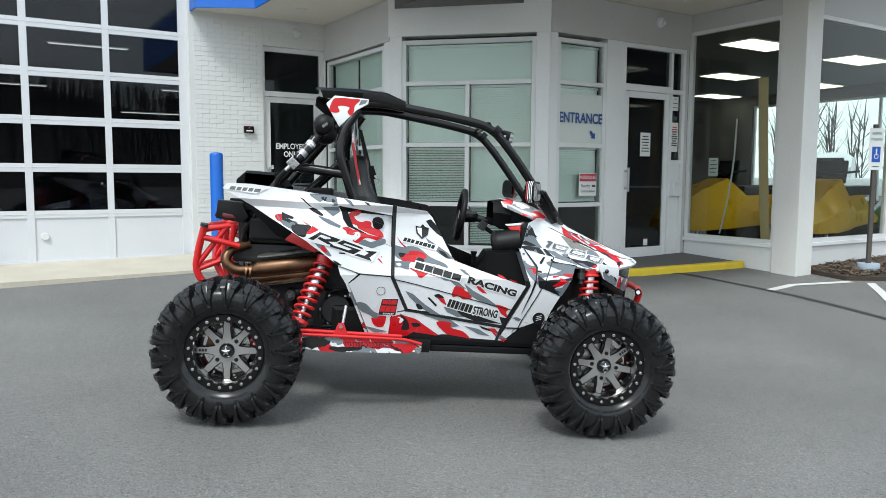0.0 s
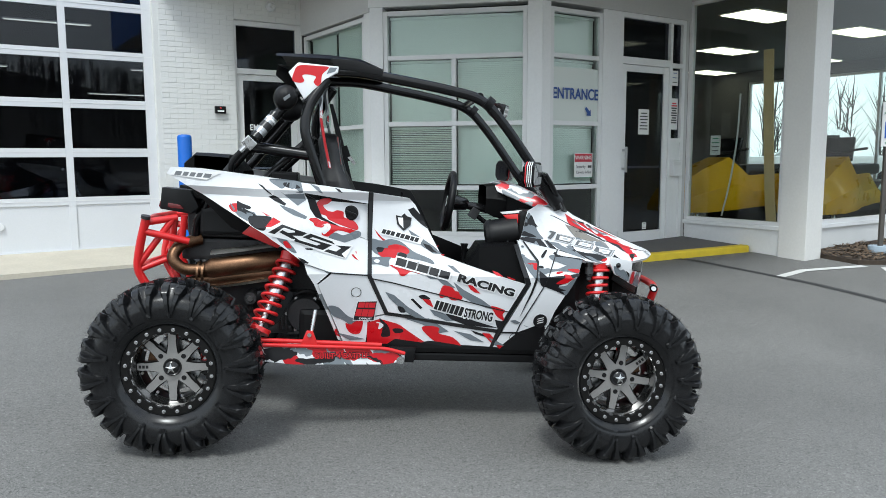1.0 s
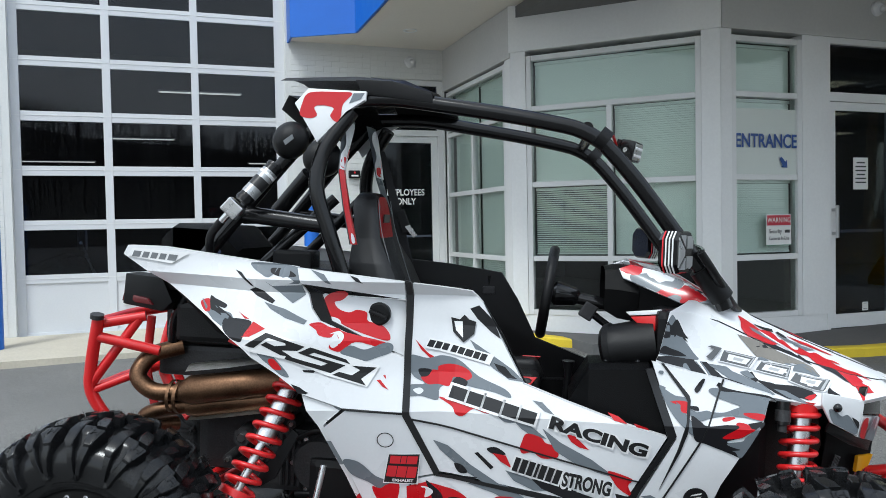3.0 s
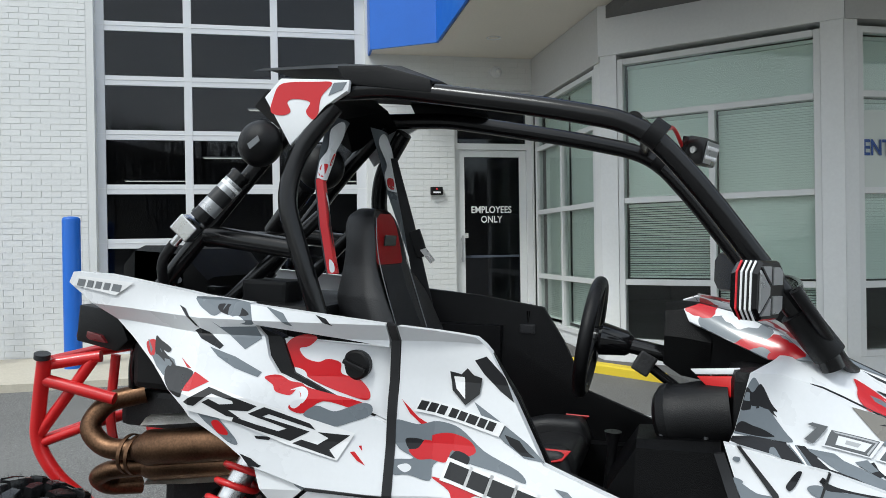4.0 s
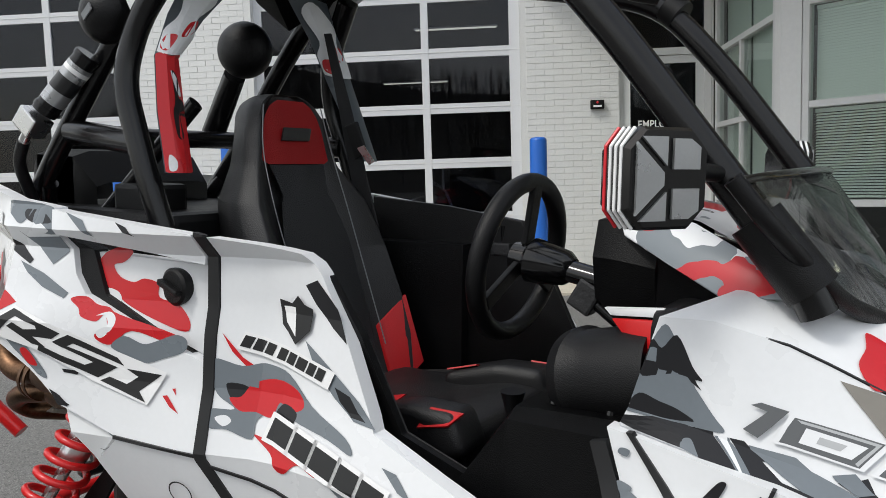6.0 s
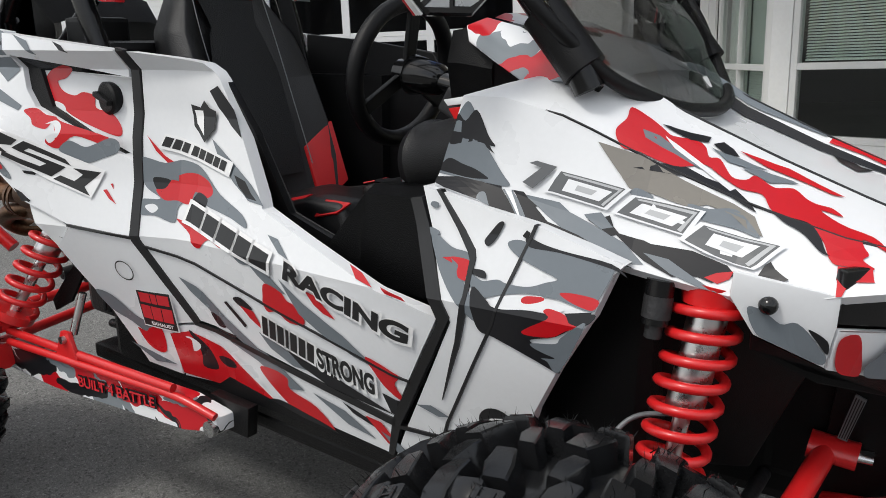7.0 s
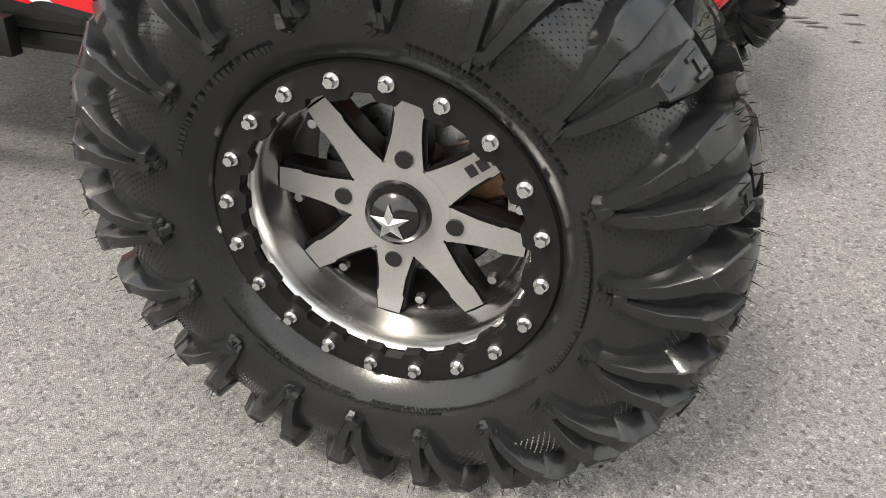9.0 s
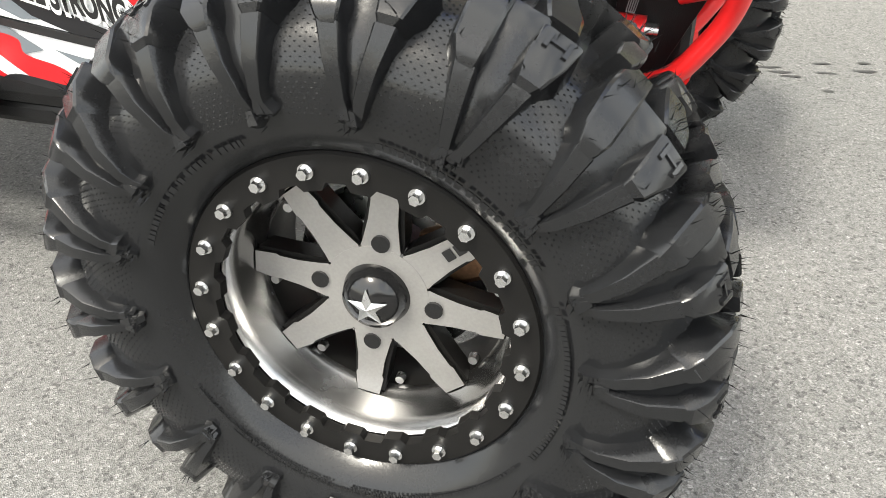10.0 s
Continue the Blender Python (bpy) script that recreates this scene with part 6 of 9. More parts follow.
for cx in (-1.035, -1.06):
    part("pipe_clamp", lathe(bmesh.new(), [(-0.006, 0.055), (-0.006, 0.058), (0.006, 0.058), (0.006, 0.055)], 30), EXHAUST, ex, m=pose(cx, 0.485, 0.785, 0, 0, 90) @ pose(0, 0, 0, 0, 0, 0), smooth=30)
for z0, z1, off in ((0.865, 0.905, 0.0), (0.695, 0.722, 0.02)):
    bm = bmesh.new()
    rows = []
    for x, dz in ((-1.0, 0.0), (-0.86, 0.02), (-0.72, 0.045), (-0.60, 0.06)):
        rows.append([bm.verts.new((x, 0.445 + off + 0.025 * k, z0 + dz + (z1 - z0) * math.sin(math.pi * (0.15 + 0.2 * k)))) for k in range(5)])
    for a, b in zip(rows, rows[1:]):
        for k in range(4):
            bm.faces.new((a[k], a[k + 1], b[k + 1], b[k]))
    bmesh.ops.solidify(bm, geom=bm.faces[:], thickness=0.004)
    part("heat_shield", bm, SHIELD, ex, "embossed silver heat shield", smooth=40)

# cage accessories
bm = bmesh.new()
bmesh.ops.create_uvsphere(bm, u_segments=28, v_segments=16, radius=0.060, matrix=pose(-0.640, 0.455, 1.687, 0, 30, 0) @ Matrix.Diagonal((1, 0.95, 1.08, 1)))
part("air_filter", bm, PLASTIC, buggy, "round black intake filter", smooth=60)
plate("filter_label", [(-0.645, 0.3965, 1.680), (-0.615, 0.397, 1.702), (-0.610, 0.399, 1.688), (-0.638, 0.398, 1.666)], 0.003, (0, 1, 0), GREY_STICKER, buggy, "", 0)
can_a, can_b = Vector((-0.682, 0.435, 1.601)), Vector((-0.775, 0.378, 1.475))
can = rod("canister", can_a, can_b, 0.0279, POWDER, buggy, "black canister with a silver label strapped to the cage", segs=24)
rod("label_band", can_a.lerp(can_b, 0.18), can_a.lerp(can_b, 0.82), 0.0286, MIRROR, can, "silver label with dark print", segs=24)
rod("label_print", can_a.lerp(can_b, 0.24), can_a.lerp(can_b, 0.30), 0.0290, WHITE_PRINT, can, segs=24)
rod("label_print", can_a.lerp(can_b, 0.40), can_a.lerp(can_b, 0.62), 0.0290, BLACK_PRINT, can, segs=24)
rod("strap", can_a.lerp(can_b, 0.02), can_a.lerp(can_b, 0.07), 0.0306, POWDER, can, segs=24)
rod("strap", can_a.lerp(can_b, 0.90), can_a.lerp(can_b, 0.96), 0.0306, POWDER, can, segs=24)
part("fitting", boxes((-0.03, 0.03, -0.025, 0.025, -0.025, 0.025, 0.004)), STEEL, can, "square metal fitting", m=pose(-0.800, 0.365, 1.452, 0, 42, 10))
rod("nipple", (-0.812, 0.362, 1.437), (-0.842, 0.362, 1.405), 0.012, STEEL, can)
tube("hose", [(-0.838, 0.362, 1.41), (-0.885, 0.37, 1.36), (-0.90, 0.42, 1.24)], 0.014, PLASTIC, buggy, corner=0.08)
bm = bmesh.new()
bmesh.ops.create_uvsphere(bm, u_segments=28, v_segments=16, radius=0.075, matrix=pose(-0.663, 0.97, 1.662))
part("air_filter", bm, PLASTIC, buggy, "round black intake filter", smooth=60)
can2_a, can2_b = Vector((-0.72, 1.0, 1.60)), Vector((-0.86, 1.08, 1.45))
rod("canister", can2_a, can2_b, 0.031, POWDER, buggy, segs=24)
# head supports: padded blades that face forwards, leaning in at the top
def head_support(rows, prints):
    """rows of (z, x, y from, y to); prints of (material, u and v outline)."""
    bm = bmesh.new()
    grid = [[bm.verts.new((x - 0.012 * (2 * k / 3 - 1) ** 2, a + (b - a) * k / 3, z)) for k in range(4)] for z, x, a, b in rows]
    for p, q in zip(grid, grid[1:]):
        for k in range(3):
            bm.faces.new((p[k], p[k + 1], q[k + 1], q[k]))
    bmesh.ops.solidify(bm, geom=bm.faces[:], thickness=0.045)
    pad = part("head_support", bm, GREY_CAMO, buggy, "camouflage padded head support", smooth=50)

    def at(u, v):
        i = min(int(v), len(rows) - 2)
        r = [p + (q - p) * (v - i) for p, q in zip(rows[i], rows[i + 1])]
        return Vector((r[1] + 0.004 - 0.012 * (2 * u - 1) ** 2, r[2] + (r[3] - r[2]) * u, r[0]))
    for mt, pts in prints:
        bm = bmesh.new()
        bm.faces.new([bm.verts.new((u, v, 0)) for u, v in closed_curve(pts)])
        for k in range(1, len(rows)):
            bmesh.ops.bisect_plane(bm, geom=bm.verts[:] + bm.edges[:] + bm.faces[:], plane_co=(0, k, 0), plane_no=(0, 1, 0), dist=1e-5)
        for k in (1 / 3, 2 / 3):
            bmesh.ops.bisect_plane(bm, geom=bm.verts[:] + bm.edges[:] + bm.faces[:], plane_co=(k, 0, 0), plane_no=(1, 0, 0), dist=1e-5)
        bmesh.ops.triangulate(bm, faces=bm.faces[:])
        for v in bm.verts:
            v.co = at(min(max(v.co.x, 0.0), 1.0), min(max(v.co.y, 0.0), len(rows) - 1.001))
        part("pad_print", bm, mt, pad)


BLOTS = ((WHITE_WRAP, [(0, 2.1), (1, 2.1), (1, 2.5), (0.7, 2.9), (0.9, 3.4), (0.5, 3.9), (0.1, 3.6), (0.2, 3.0), (0, 2.6)]), (RED_CAMO, [(0.5, 2.5), (0.8, 2.6), (0.8, 2.9), (0.55, 2.85)]), (RED_CAMO, [(0.05, 2.2), (0.3, 2.15), (0.4, 2.5), (0.1, 2.5)]))
NEAR_BLOTS = ((RED_CAMO, [(0, 0.02), (0.5, 0.0), (1, 0.02), (1, 0.5), (1, 1.0), (1, 1.5), (1, 2.05), (0.5, 2.02), (0, 2.05), (0, 1.5), (0, 1.0), (0, 0.5)]), (BLACK_CAMO, [(0.5, 1.75), (0.75, 1.6), (0.7, 1.3), (0.95, 1.2), (1.0, 0.95), (0.7, 0.95), (0.75, 0.6), (0.5, 0.6), (0.45, 1.0), (0.55, 1.25)]),
              (WHITE_WRAP, [(0.45, 1.75), (0.7, 1.62), (0.85, 1.35), (0.75, 1.3), (0.6, 1.45)]), (WHITE_WRAP, [(0.15, 0.3), (0.35, 0.2), (0.3, 0.05), (0.1, 0.05)])) + BLOTS
head_support([(1.345, -0.408, 0.429, 0.497), (1.47, -0.437, 0.435, 0.502), (1.588, -0.460, 0.450, 0.508), (1.68, -0.465, 0.490, 0.590), (1.775, -0.470, 0.549, 0.712)], NEAR_BLOTS)
head_support([(1.370, -0.400, 1.12, 1.195), (1.47, -0.430, 1.10, 1.185), (1.588, -0.460, 1.06, 1.165), (1.68, -0.465, 1.00, 1.13), (1.785, -0.470, 0.90, 1.08)], BLOTS)

# ---- seat ----
def cushion(name, outline, y0, y1, thick, material, parent, label="", bev=0.02):
    bm = bmesh.new()
    a = [bm.verts.new((x, y0, z)) for x, z in outline]
    b = [bm.verts.new((x, y1, z)) for x, z in outline]
    bm.faces.new(a)
    bm.faces.new(b[::-1])
    for i in range(len(outline)):
        j = (i + 1) % len(outline)
        bm.faces.new((a[i], b[i], b[j], a[j]))
    bmesh.ops.bevel(bm, geom=list(bm.edges), offset=bev, segments=3, affect="EDGES", profile=0.6)
    return part(name, bm, material, parent, label, smooth=40)


def seat_y(v):
    return CY + v


def back_x(z):
    return -0.388 + (1.42 - z) * 0.15 if z > 1.36 else -0.379 + (1.36 - z) * 0.34


def strip(name, rows, material, parent, label="", lift=0.0, thick=0.012):
    """A padded panel on the backrest: rows of (z, y from, y to)."""
    bm = bmesh.new()
    front, back = [], []
    for z, a, b in rows:
        front.append([bm.verts.new((back_x(z) + lift - 0.25 * (v - 0.0) ** 2, seat_y(v), z)) for v in (a, a + (b - a) / 3, a + 2 * (b - a) / 3, b)])
    for p, q in zip(front, front[1:]):
        for k in range(3):
            bm.faces.new((p[k], p[k + 1], q[k + 1], q[k]))
    bmesh.ops.solidify(bm, geom=bm.faces[:], thickness=thick)
    return part(name, bm, material, parent, label, smooth=40)


bm = bmesh.new()
rows = []
for z, w, d, fx in ((1.528, 0.040, 0.04, -0.014), (1.520, 0.078, 0.05, -0.010), (1.503, 0.108, 0.07, -0.006), (1.475, 0.130, 0.08, -0.002), (1.42, 0.150, 0.08, 0.0), (1.36, 0.166, 0.09, 0.0), (1.275, 0.222, 0.12, 0.0), (1.16, 0.235, 0.14, 0.005), (1.04, 0.235, 0.15, 0.01), (0.94, 0.225, 0.14, 0.01), (0.84, 0.200, 0.12, 0.0)):
    x = back_x(z) + fx
    prof = [(x - 0.01, -w * 0.55), (x + (0.045 if z < 1.2 else 0.036 if z < 1.3 else 0.016), -w * 0.92), (x - 0.02, -w), (x - d, -w * 0.85), (x - d - 0.02, 0), (x - d, w * 0.85), (x - 0.02, w), (x + (0.045 if z < 1.2 else 0.036 if z < 1.3 else 0.016), w * 0.92), (x - 0.01, w * 0.55)]
    rows.append([bm.verts.new((px, seat_y(py), z)) for px, py in prof])
for a, b in zip(rows, rows[1:]):
    for k in range(len(a)):
        bm.faces.new((a[k], a[(k + 1) % len(a)], b[(k + 1) % len(a)], b[k]))
bm.faces.new(rows[0])
bm.faces.new(rows[-1][::-1])
bmesh.ops.bevel(bm, geom=[e for e in bm.edges], offset=0.006, segments=1, affect="EDGES")
backrest = part("seat_backrest", bm, BLACK_VINYL, buggy, "black vinyl racing seat back with red panels", smooth=50)
strip("headrest_panel", [(1.513, -0.050, 0.050), (1.500, -0.078, 0.078), (1.475, -0.100, 0.100), (1.44, -0.115, 0.115), (1.40, -0.124, 0.124), (1.372, -0.126, 0.126), (1.364, -0.108, 0.108)], RED_VINYL, backrest, "red headrest panel", 0.010)
strip("centre_panel", [(1.362, -0.105, 0.105), (1.29, -0.085, 0.085), (1.27, -0.10, 0.10), (1.18, -0.125, 0.125), (1.0, -0.115, 0.115), (0.90, -0.10, 0.10)], GREY_VINYL, backrest, "", 0.010)
for k in (1, -1):
    plate("bolster_panel", [(back_x(1.035) + 0.058, seat_y(-k * 0.222), 1.035), (back_x(0.966) + 0.012, seat_y(-k * 0.132), 0.966), (back_x(0.802) + 0.014, seat_y(-k * 0.126), 0.802), (back_x(0.866) + 0.058, seat_y(-k * 0.215), 0.866)], 0.010, (-0.9, 0, -0.4), RED_VINYL, backrest, "red bolster panel", 0.003)
    tube("stitching", [(back_x(1.50) + 0.016, seat_y(-k * 0.110), 1.50), (back_x(1.40) + 0.014, seat_y(-k * 0.132), 1.40), (back_x(1.27) + 0.018, seat_y(-k * 0.14), 1.27), (back_x(0.92) + 0.020, seat_y(-k * 0.13), 0.92)], 0.0015, GREY_STICKER, backrest)
plate("headrest_mark", [(back_x(1.435) + 0.014, seat_y(-0.058), 1.418), (back_x(1.445) + 0.014, seat_y(-0.048), 1.448), (back_x(1.445) + 0.014, seat_y(0.058), 1.448), (back_x(1.435) + 0.014, seat_y(0.048), 1.418)], 0.004, (1, 0, 0.4), BLACK_PRINT, backrest, "black embroidered mark", 0)
cush = cushion("seat_base", [(-0.20, 0.73), (-0.20, 0.86), (0.0, 0.845), (0.12, 0.870), (0.20, 0.865), (0.215, 0.80), (0.12, 0.73)], seat_y(-0.19), seat_y(0.19), 0.1, BLACK_VINYL, buggy, "black seat base with red side panels", 0.025)
for k in (1, -1):
    bol = cushion("base_bolster", [(-0.06, 0.77), (-0.05, 0.870), (0.08, 0.905), (0.19, 0.905), (0.225, 0.83), (0.12, 0.77)], seat_y(-k * 0.125), seat_y(-k * 0.215), 0.1, BLACK_VINYL, cush, "black side bolster", 0.024)
    plate("bolster_inlay", [(0.115, seat_y(-k * 0.219), 0.868), (0.135, seat_y(-k * 0.200), 0.9075), (0.205, seat_y(-k * 0.195), 0.9065), (0.185, seat_y(-k * 0.219), 0.885)], 0.004, (0, k * 0.6, -0.8), RED_VINYL, bol, "red inlay", 0)
    plate("bolster_inlay", [(-0.048, seat_y(-k * 0.215), 0.862), (-0.046, seat_y(-k * 0.140), 0.878), (0.030, seat_y(-k * 0.140), 0.898), (0.020, seat_y(-k * 0.215), 0.875)], 0.004, (0, k * 0.6, -0.8), RED_VINYL, bol, "red inlay", 0)
# harness
plate("harness_strap", [(-0.455, 1.03, 1.70), (-0.435, 1.03, 1.70), (-0.375, 1.03, 1.50), (-0.270, 1.03, 1.10), (-0.330, 1.03, 1.10), (-0.410, 1.03, 1.50)], 0.006, (0, 1, 0), mat("black_webbing", (0.012, 0.012, 0.013), 0.8, bump=0.6, bump_scale=400), buggy, "black harness strap", 0.001)
part("harness_buckle", boxes((-0.018, 0.018, -0.006, 0.006, -0.045, 0.045, 0.003)), PLASTIC, buggy, "black buckle", m=pose(-0.352, 1.02, 1.425, 0, -20, 0))
plate("buckle_tongue", [(-0.345, 1.01, 1.405), (-0.325, 1.01, 1.412), (-0.295, 1.01, 1.372), (-0.310, 1.01, 1.362)], 0.003, (0, 1, 0), STEEL, buggy, "steel buckle tongue", 0)

# steering
SW = pose(0.228, CY - 0.043, 1.187, 0, 98, 0)
bm = bmesh.new()
ring = [Vector((0.152 * math.cos(2 * math.pi * k / 48), 0.152 * math.sin(2 * math.pi * k / 48) * 1.0, 0)) for k in range(49)]
sweep(bm, ring, 0.0185, 14, caps=False)
sw = part("steering_wheel", bm, PLASTIC, buggy, "black leather steering wheel with three spokes", smooth=60, m=SW)
for a in (90, 210, 330):
    part("spoke", boxes((-0.016, 0.016, 0.03, 0.146, -0.006, 0.006, 0.003)), PLASTIC, sw, m=pose(0, 0, 0.0, 0, 0, a) @ pose(0, 0, 0.012))
part("hub", sweep(bmesh.new(), [(0, 0, -0.01), (0, 0, 0.02), (0, 0, 0.03), (0, 0, 0.10), (0, 0, 0.115)], 0.04, 18, radii=[0.030, 0.034, 0.046, 0.034, 0.022]), GLOSS_BLACK, sw, "black quick-release hub", smooth=40)
tube("steering_column", [(0.32, CY - 0.045, 1.172), (0.46, CY - 0.05, 1.146), (0.62, CY - 0.05, 1.118)], 0.022, GLOSS_BLACK, buggy, "black steering column")
tube("tilt_strut", [(0.385, CY - 0.05, 1.118), (0.43, CY - 0.05, 1.085), (0.53, CY - 0.06, 1.02)], 0.013, POWDER, buggy, corner=0.02)
part("tilt_bracket", boxes((-0.025, 0.025, -0.02, 0.02, -0.03, 0.03, 0.006)), CAST, buggy, m=pose(0.375, CY - 0.05, 1.125, 0, 30, 0))
part("shift_lever", sweep(bmesh.new(), [(0.30, 0.60, 0.80), (0.31, 0.60, 0.93), (0.31, 0.60, 0.97)], 0.018, 14, radii=[0.012, 0.012, 0.022]), PLASTIC, buggy, smooth=40)
part("pedal", boxes((0.60, 0.615, CY - 0.16, CY - 0.10, 0.60, 0.72, 0.004)), STEEL, buggy)

# mirrors and lamp
def octagon(w, h, c):
    return [(-w, -h + c), (-w + c, -h), (w - c, -h), (w, -h + c), (w, h - c), (w - c, h), (-w + c, h), (-w, h - c)]


def mirror_thing(m, label):
    """A wing mirror: face towards local -y, stripes on its outer edge."""
    bm = bmesh.new()
    rows = []
    for y, k in ((0.0, 0.93), (0.008, 1.0), (0.045, 1.0), (0.06, 0.9)):
        rows.append([bm.verts.new((x * k, y, z * k)) for x, z in octagon(0.064, 0.064, 0.026)])
    for a, b in zip(rows, rows[1:]):
        for i in range(8):
            bm.faces.new((a[i], a[(i + 1) % 8], b[(i + 1) % 8], b[i]))
    bm.faces.new(rows[0][::-1])
    bm.faces.new(rows[-1])
    o = part("wing_mirror", bm, GLOSS_BLACK, buggy, label, m=m, smooth=20)
    for pts in ([(-0.052, -0.045), (-0.010, -0.008), (-0.010, 0.008), (-0.052, 0.045)], [(0.004, 0.012), (0.046, 0.012), (0.046, 0.040), (0.030, 0.050), (0.004, 0.050)],
                [(0.004, -0.012), (0.046, -0.012), (0.046, -0.040), (0.030, -0.050), (0.004, -0.050)], [(-0.046, 0.052), (-0.006, 0.016), (-0.006, 0.052)], [(-0.046, -0.052), (-0.006, -0.016), (-0.006, -0.052)]):
        plate("mirror_facet", [(x, -0.0005, z) for x, z in pts], 0.004, (0, -1, 0), MIRROR, o, "", 0)
    for k, mt in enumerate((WHITE_PRINT, WHITE_PRINT, WHITE_PRINT, RED_PRINT)):
        sweepb = bmesh.new()
        sweep(sweepb, [(-0.045, 0.012 + 0.0105 * k, -0.0625), (-0.0640, 0.012 + 0.0105 * k, -0.0400), (-0.0640, 0.012 + 0.0105 * k, 0.0400), (-0.045, 0.012 + 0.0105 * k, 0.0625)], 0.0025, 8)
        part("edge_stripe", sweepb, mt, o)
    return o


mirror_thing(pose(0.642, 0.380, 1.360, 0, 0, 58), "angular black wing mirror with silver facets")
mirror_thing(pose(0.650, 2 * CY - 0.40, 1.365, 0, 0, 118), "angular black wing mirror with silver facets")
for s in (1, -1):
    def Y(v, s=s):
        return CY + s * (v - CY)
    tube("mirror_arm", [(0.655, Y(0.43), 1.37), (0.67, Y(0.525), 1.365)], 0.012, PLASTIC, buggy)
LM = pose(0.500, 0.745, 1.700, 0, 12, -24) @ Matrix.Diagonal((0.8, 0.8, 0.9, 1))
lamp = part("pod_lamp", boxes((-0.030, 0.034, -0.058, 0.058, -0.040, 0.040, 0.008)), POWDER, buggy, "square black led pod lamp on the cage", m=LM, smooth=30)
part("lens", boxes((0.0345, 0.0385, -0.050, 0.050, -0.032, 0.032, 0.002)), MIRROR, lamp, "clear led lens")
for r_ in (-1, 1):
    for k in range(6):
        bm = bmesh.new()
        bmesh.ops.create_cone(bm, cap_ends=True, segments=12, radius1=0.0068, radius2=0.0052, depth=0.003, matrix=pose(0.0395, -0.040 + 0.016 * k, 0.014 * r_, 0, 90, 0))
        part("led", bm, WHITE_PRINT, lamp)
for k in range(5):
    part("fin", boxes((-0.050, -0.031, -0.052 + 0.0245 * k, -0.047 + 0.0245 * k, -0.036, 0.036, 0.001)), POWDER, lamp)
for k in (1, -1):
    part("bracket_bolt", sweep(bmesh.new(), [(0, 0.0585 * k, 0), (0, 0.068 * k, 0)], 0.010, 14), STEEL, lamp)
tube("lamp_bracket", [(0.485, 0.74, 1.660), (0.44, 0.70, 1.665), (0.37, 0.66, 1.745)], 0.010, PLASTIC, buggy)
tube("lamp_wire", [(0.455, 0.735, 1.705), (0.43, 0.67, 1.755), (0.41, 0.56, 1.73), (0.395, 0.51, 1.72)], 0.005, RED, buggy, corner=0.08)

# windscreen
top = [(0.700, 0.46, 1.352), (0.725, 0.55, 1.360), (0.742, 0.66, 1.364), (0.750, CY, 1.367)]
mid = [(0.745, 0.480, 1.300), (0.785, 0.56, 1.272), (0.825, 0.68, 1.246), (0.838, CY, 1.240)]
low = [(0.785, 0.53, 1.245), (0.828, 0.58, 1.190), (0.890, 0.68, 1.142), (0.915, CY, 1.130)]
bm = bmesh.new()
grid = []
for row in (top, mid, low):
    full = row + [(x, 2 * CY - y, z) for x, y, z in row[-2::-1]]
    grid.append([bm.verts.new(p) for p in full])
for a, b in zip(grid, grid[1:]):
    for k in range(len(a) - 1):
        bm.faces.new((a[k], a[k + 1], b[k + 1], b[k]))
bmesh.ops.solidify(bm, geom=bm.faces[:], thickness=0.004)
ws = part("windscreen", bm, SMOKE, buggy, "smoked half windscreen with a rubber edge", smooth=60)
ws.visible_shadow = False
edge = [(0.700, 0.46, 1.36)] + mid[:1] + low
tube("windscreen_edge", edge + [(x, 2 * CY - y, z) for x, y, z in edge[-2::-1]], 0.013, PLASTIC, ws, "black rubber edge", corner=0.05)
tube("windscreen_top", [(x, y, z + 0.004) for x, y, z in top] + [(x, 2 * CY - y, z + 0.004) for x, y, z in top[-2::-1]], 0.006, GLOSS_BLACK, ws, corner=0.05)
plate("windscreen_badge", [(0.868, 0.825, 1.190), (0.868, 0.845, 1.190), (0.880, 0.845, 1.170), (0.880, 0.825, 1.170)], 0.002, (1, 0, 1), WHITE_PRINT, ws, "small pale badge", 0)

# ---- stickers on the buggy ----
def sticker(name, outline, material, label="", lift=0.006):
    bm = drape(outline, 0.0032 + 0.28 * lift)
    return part(name, bm, material, buggy, label)


def circle(cx, cz, r, n=28):
    return [(cx + r * math.cos(2 * math.pi * k / n), cz + r * math.sin(2 * math.pi * k / n)) for k in range(n)]


def ring_sticker(name, cx, cz, r, w, material, label):
    bm = bmesh.new()
    a, b = circle(cx, cz, r), circle(cx, cz, r - w)
    va = [bm.verts.new((x, side_y(x, z) - 0.005, z)) for x, z in a]
    vb = [bm.verts.new((x, side_y(x, z) - 0.005, z)) for x, z in b]
    for k in range(len(a)):
        j = (k + 1) % len(a)
        bm.faces.new((va[k], va[j], vb[j], vb[k]))
    part(name, bm, material, buggy, label)


def along(p0, p1, u, v):
    """A point u along and v above the line p0-p1 (fractions of its length)."""
    dx, dz = p1[0] - p0[0], p1[1] - p0[1]
    return (p0[0] + dx * u - dz * v, p0[1] + dz * u + dx * v)


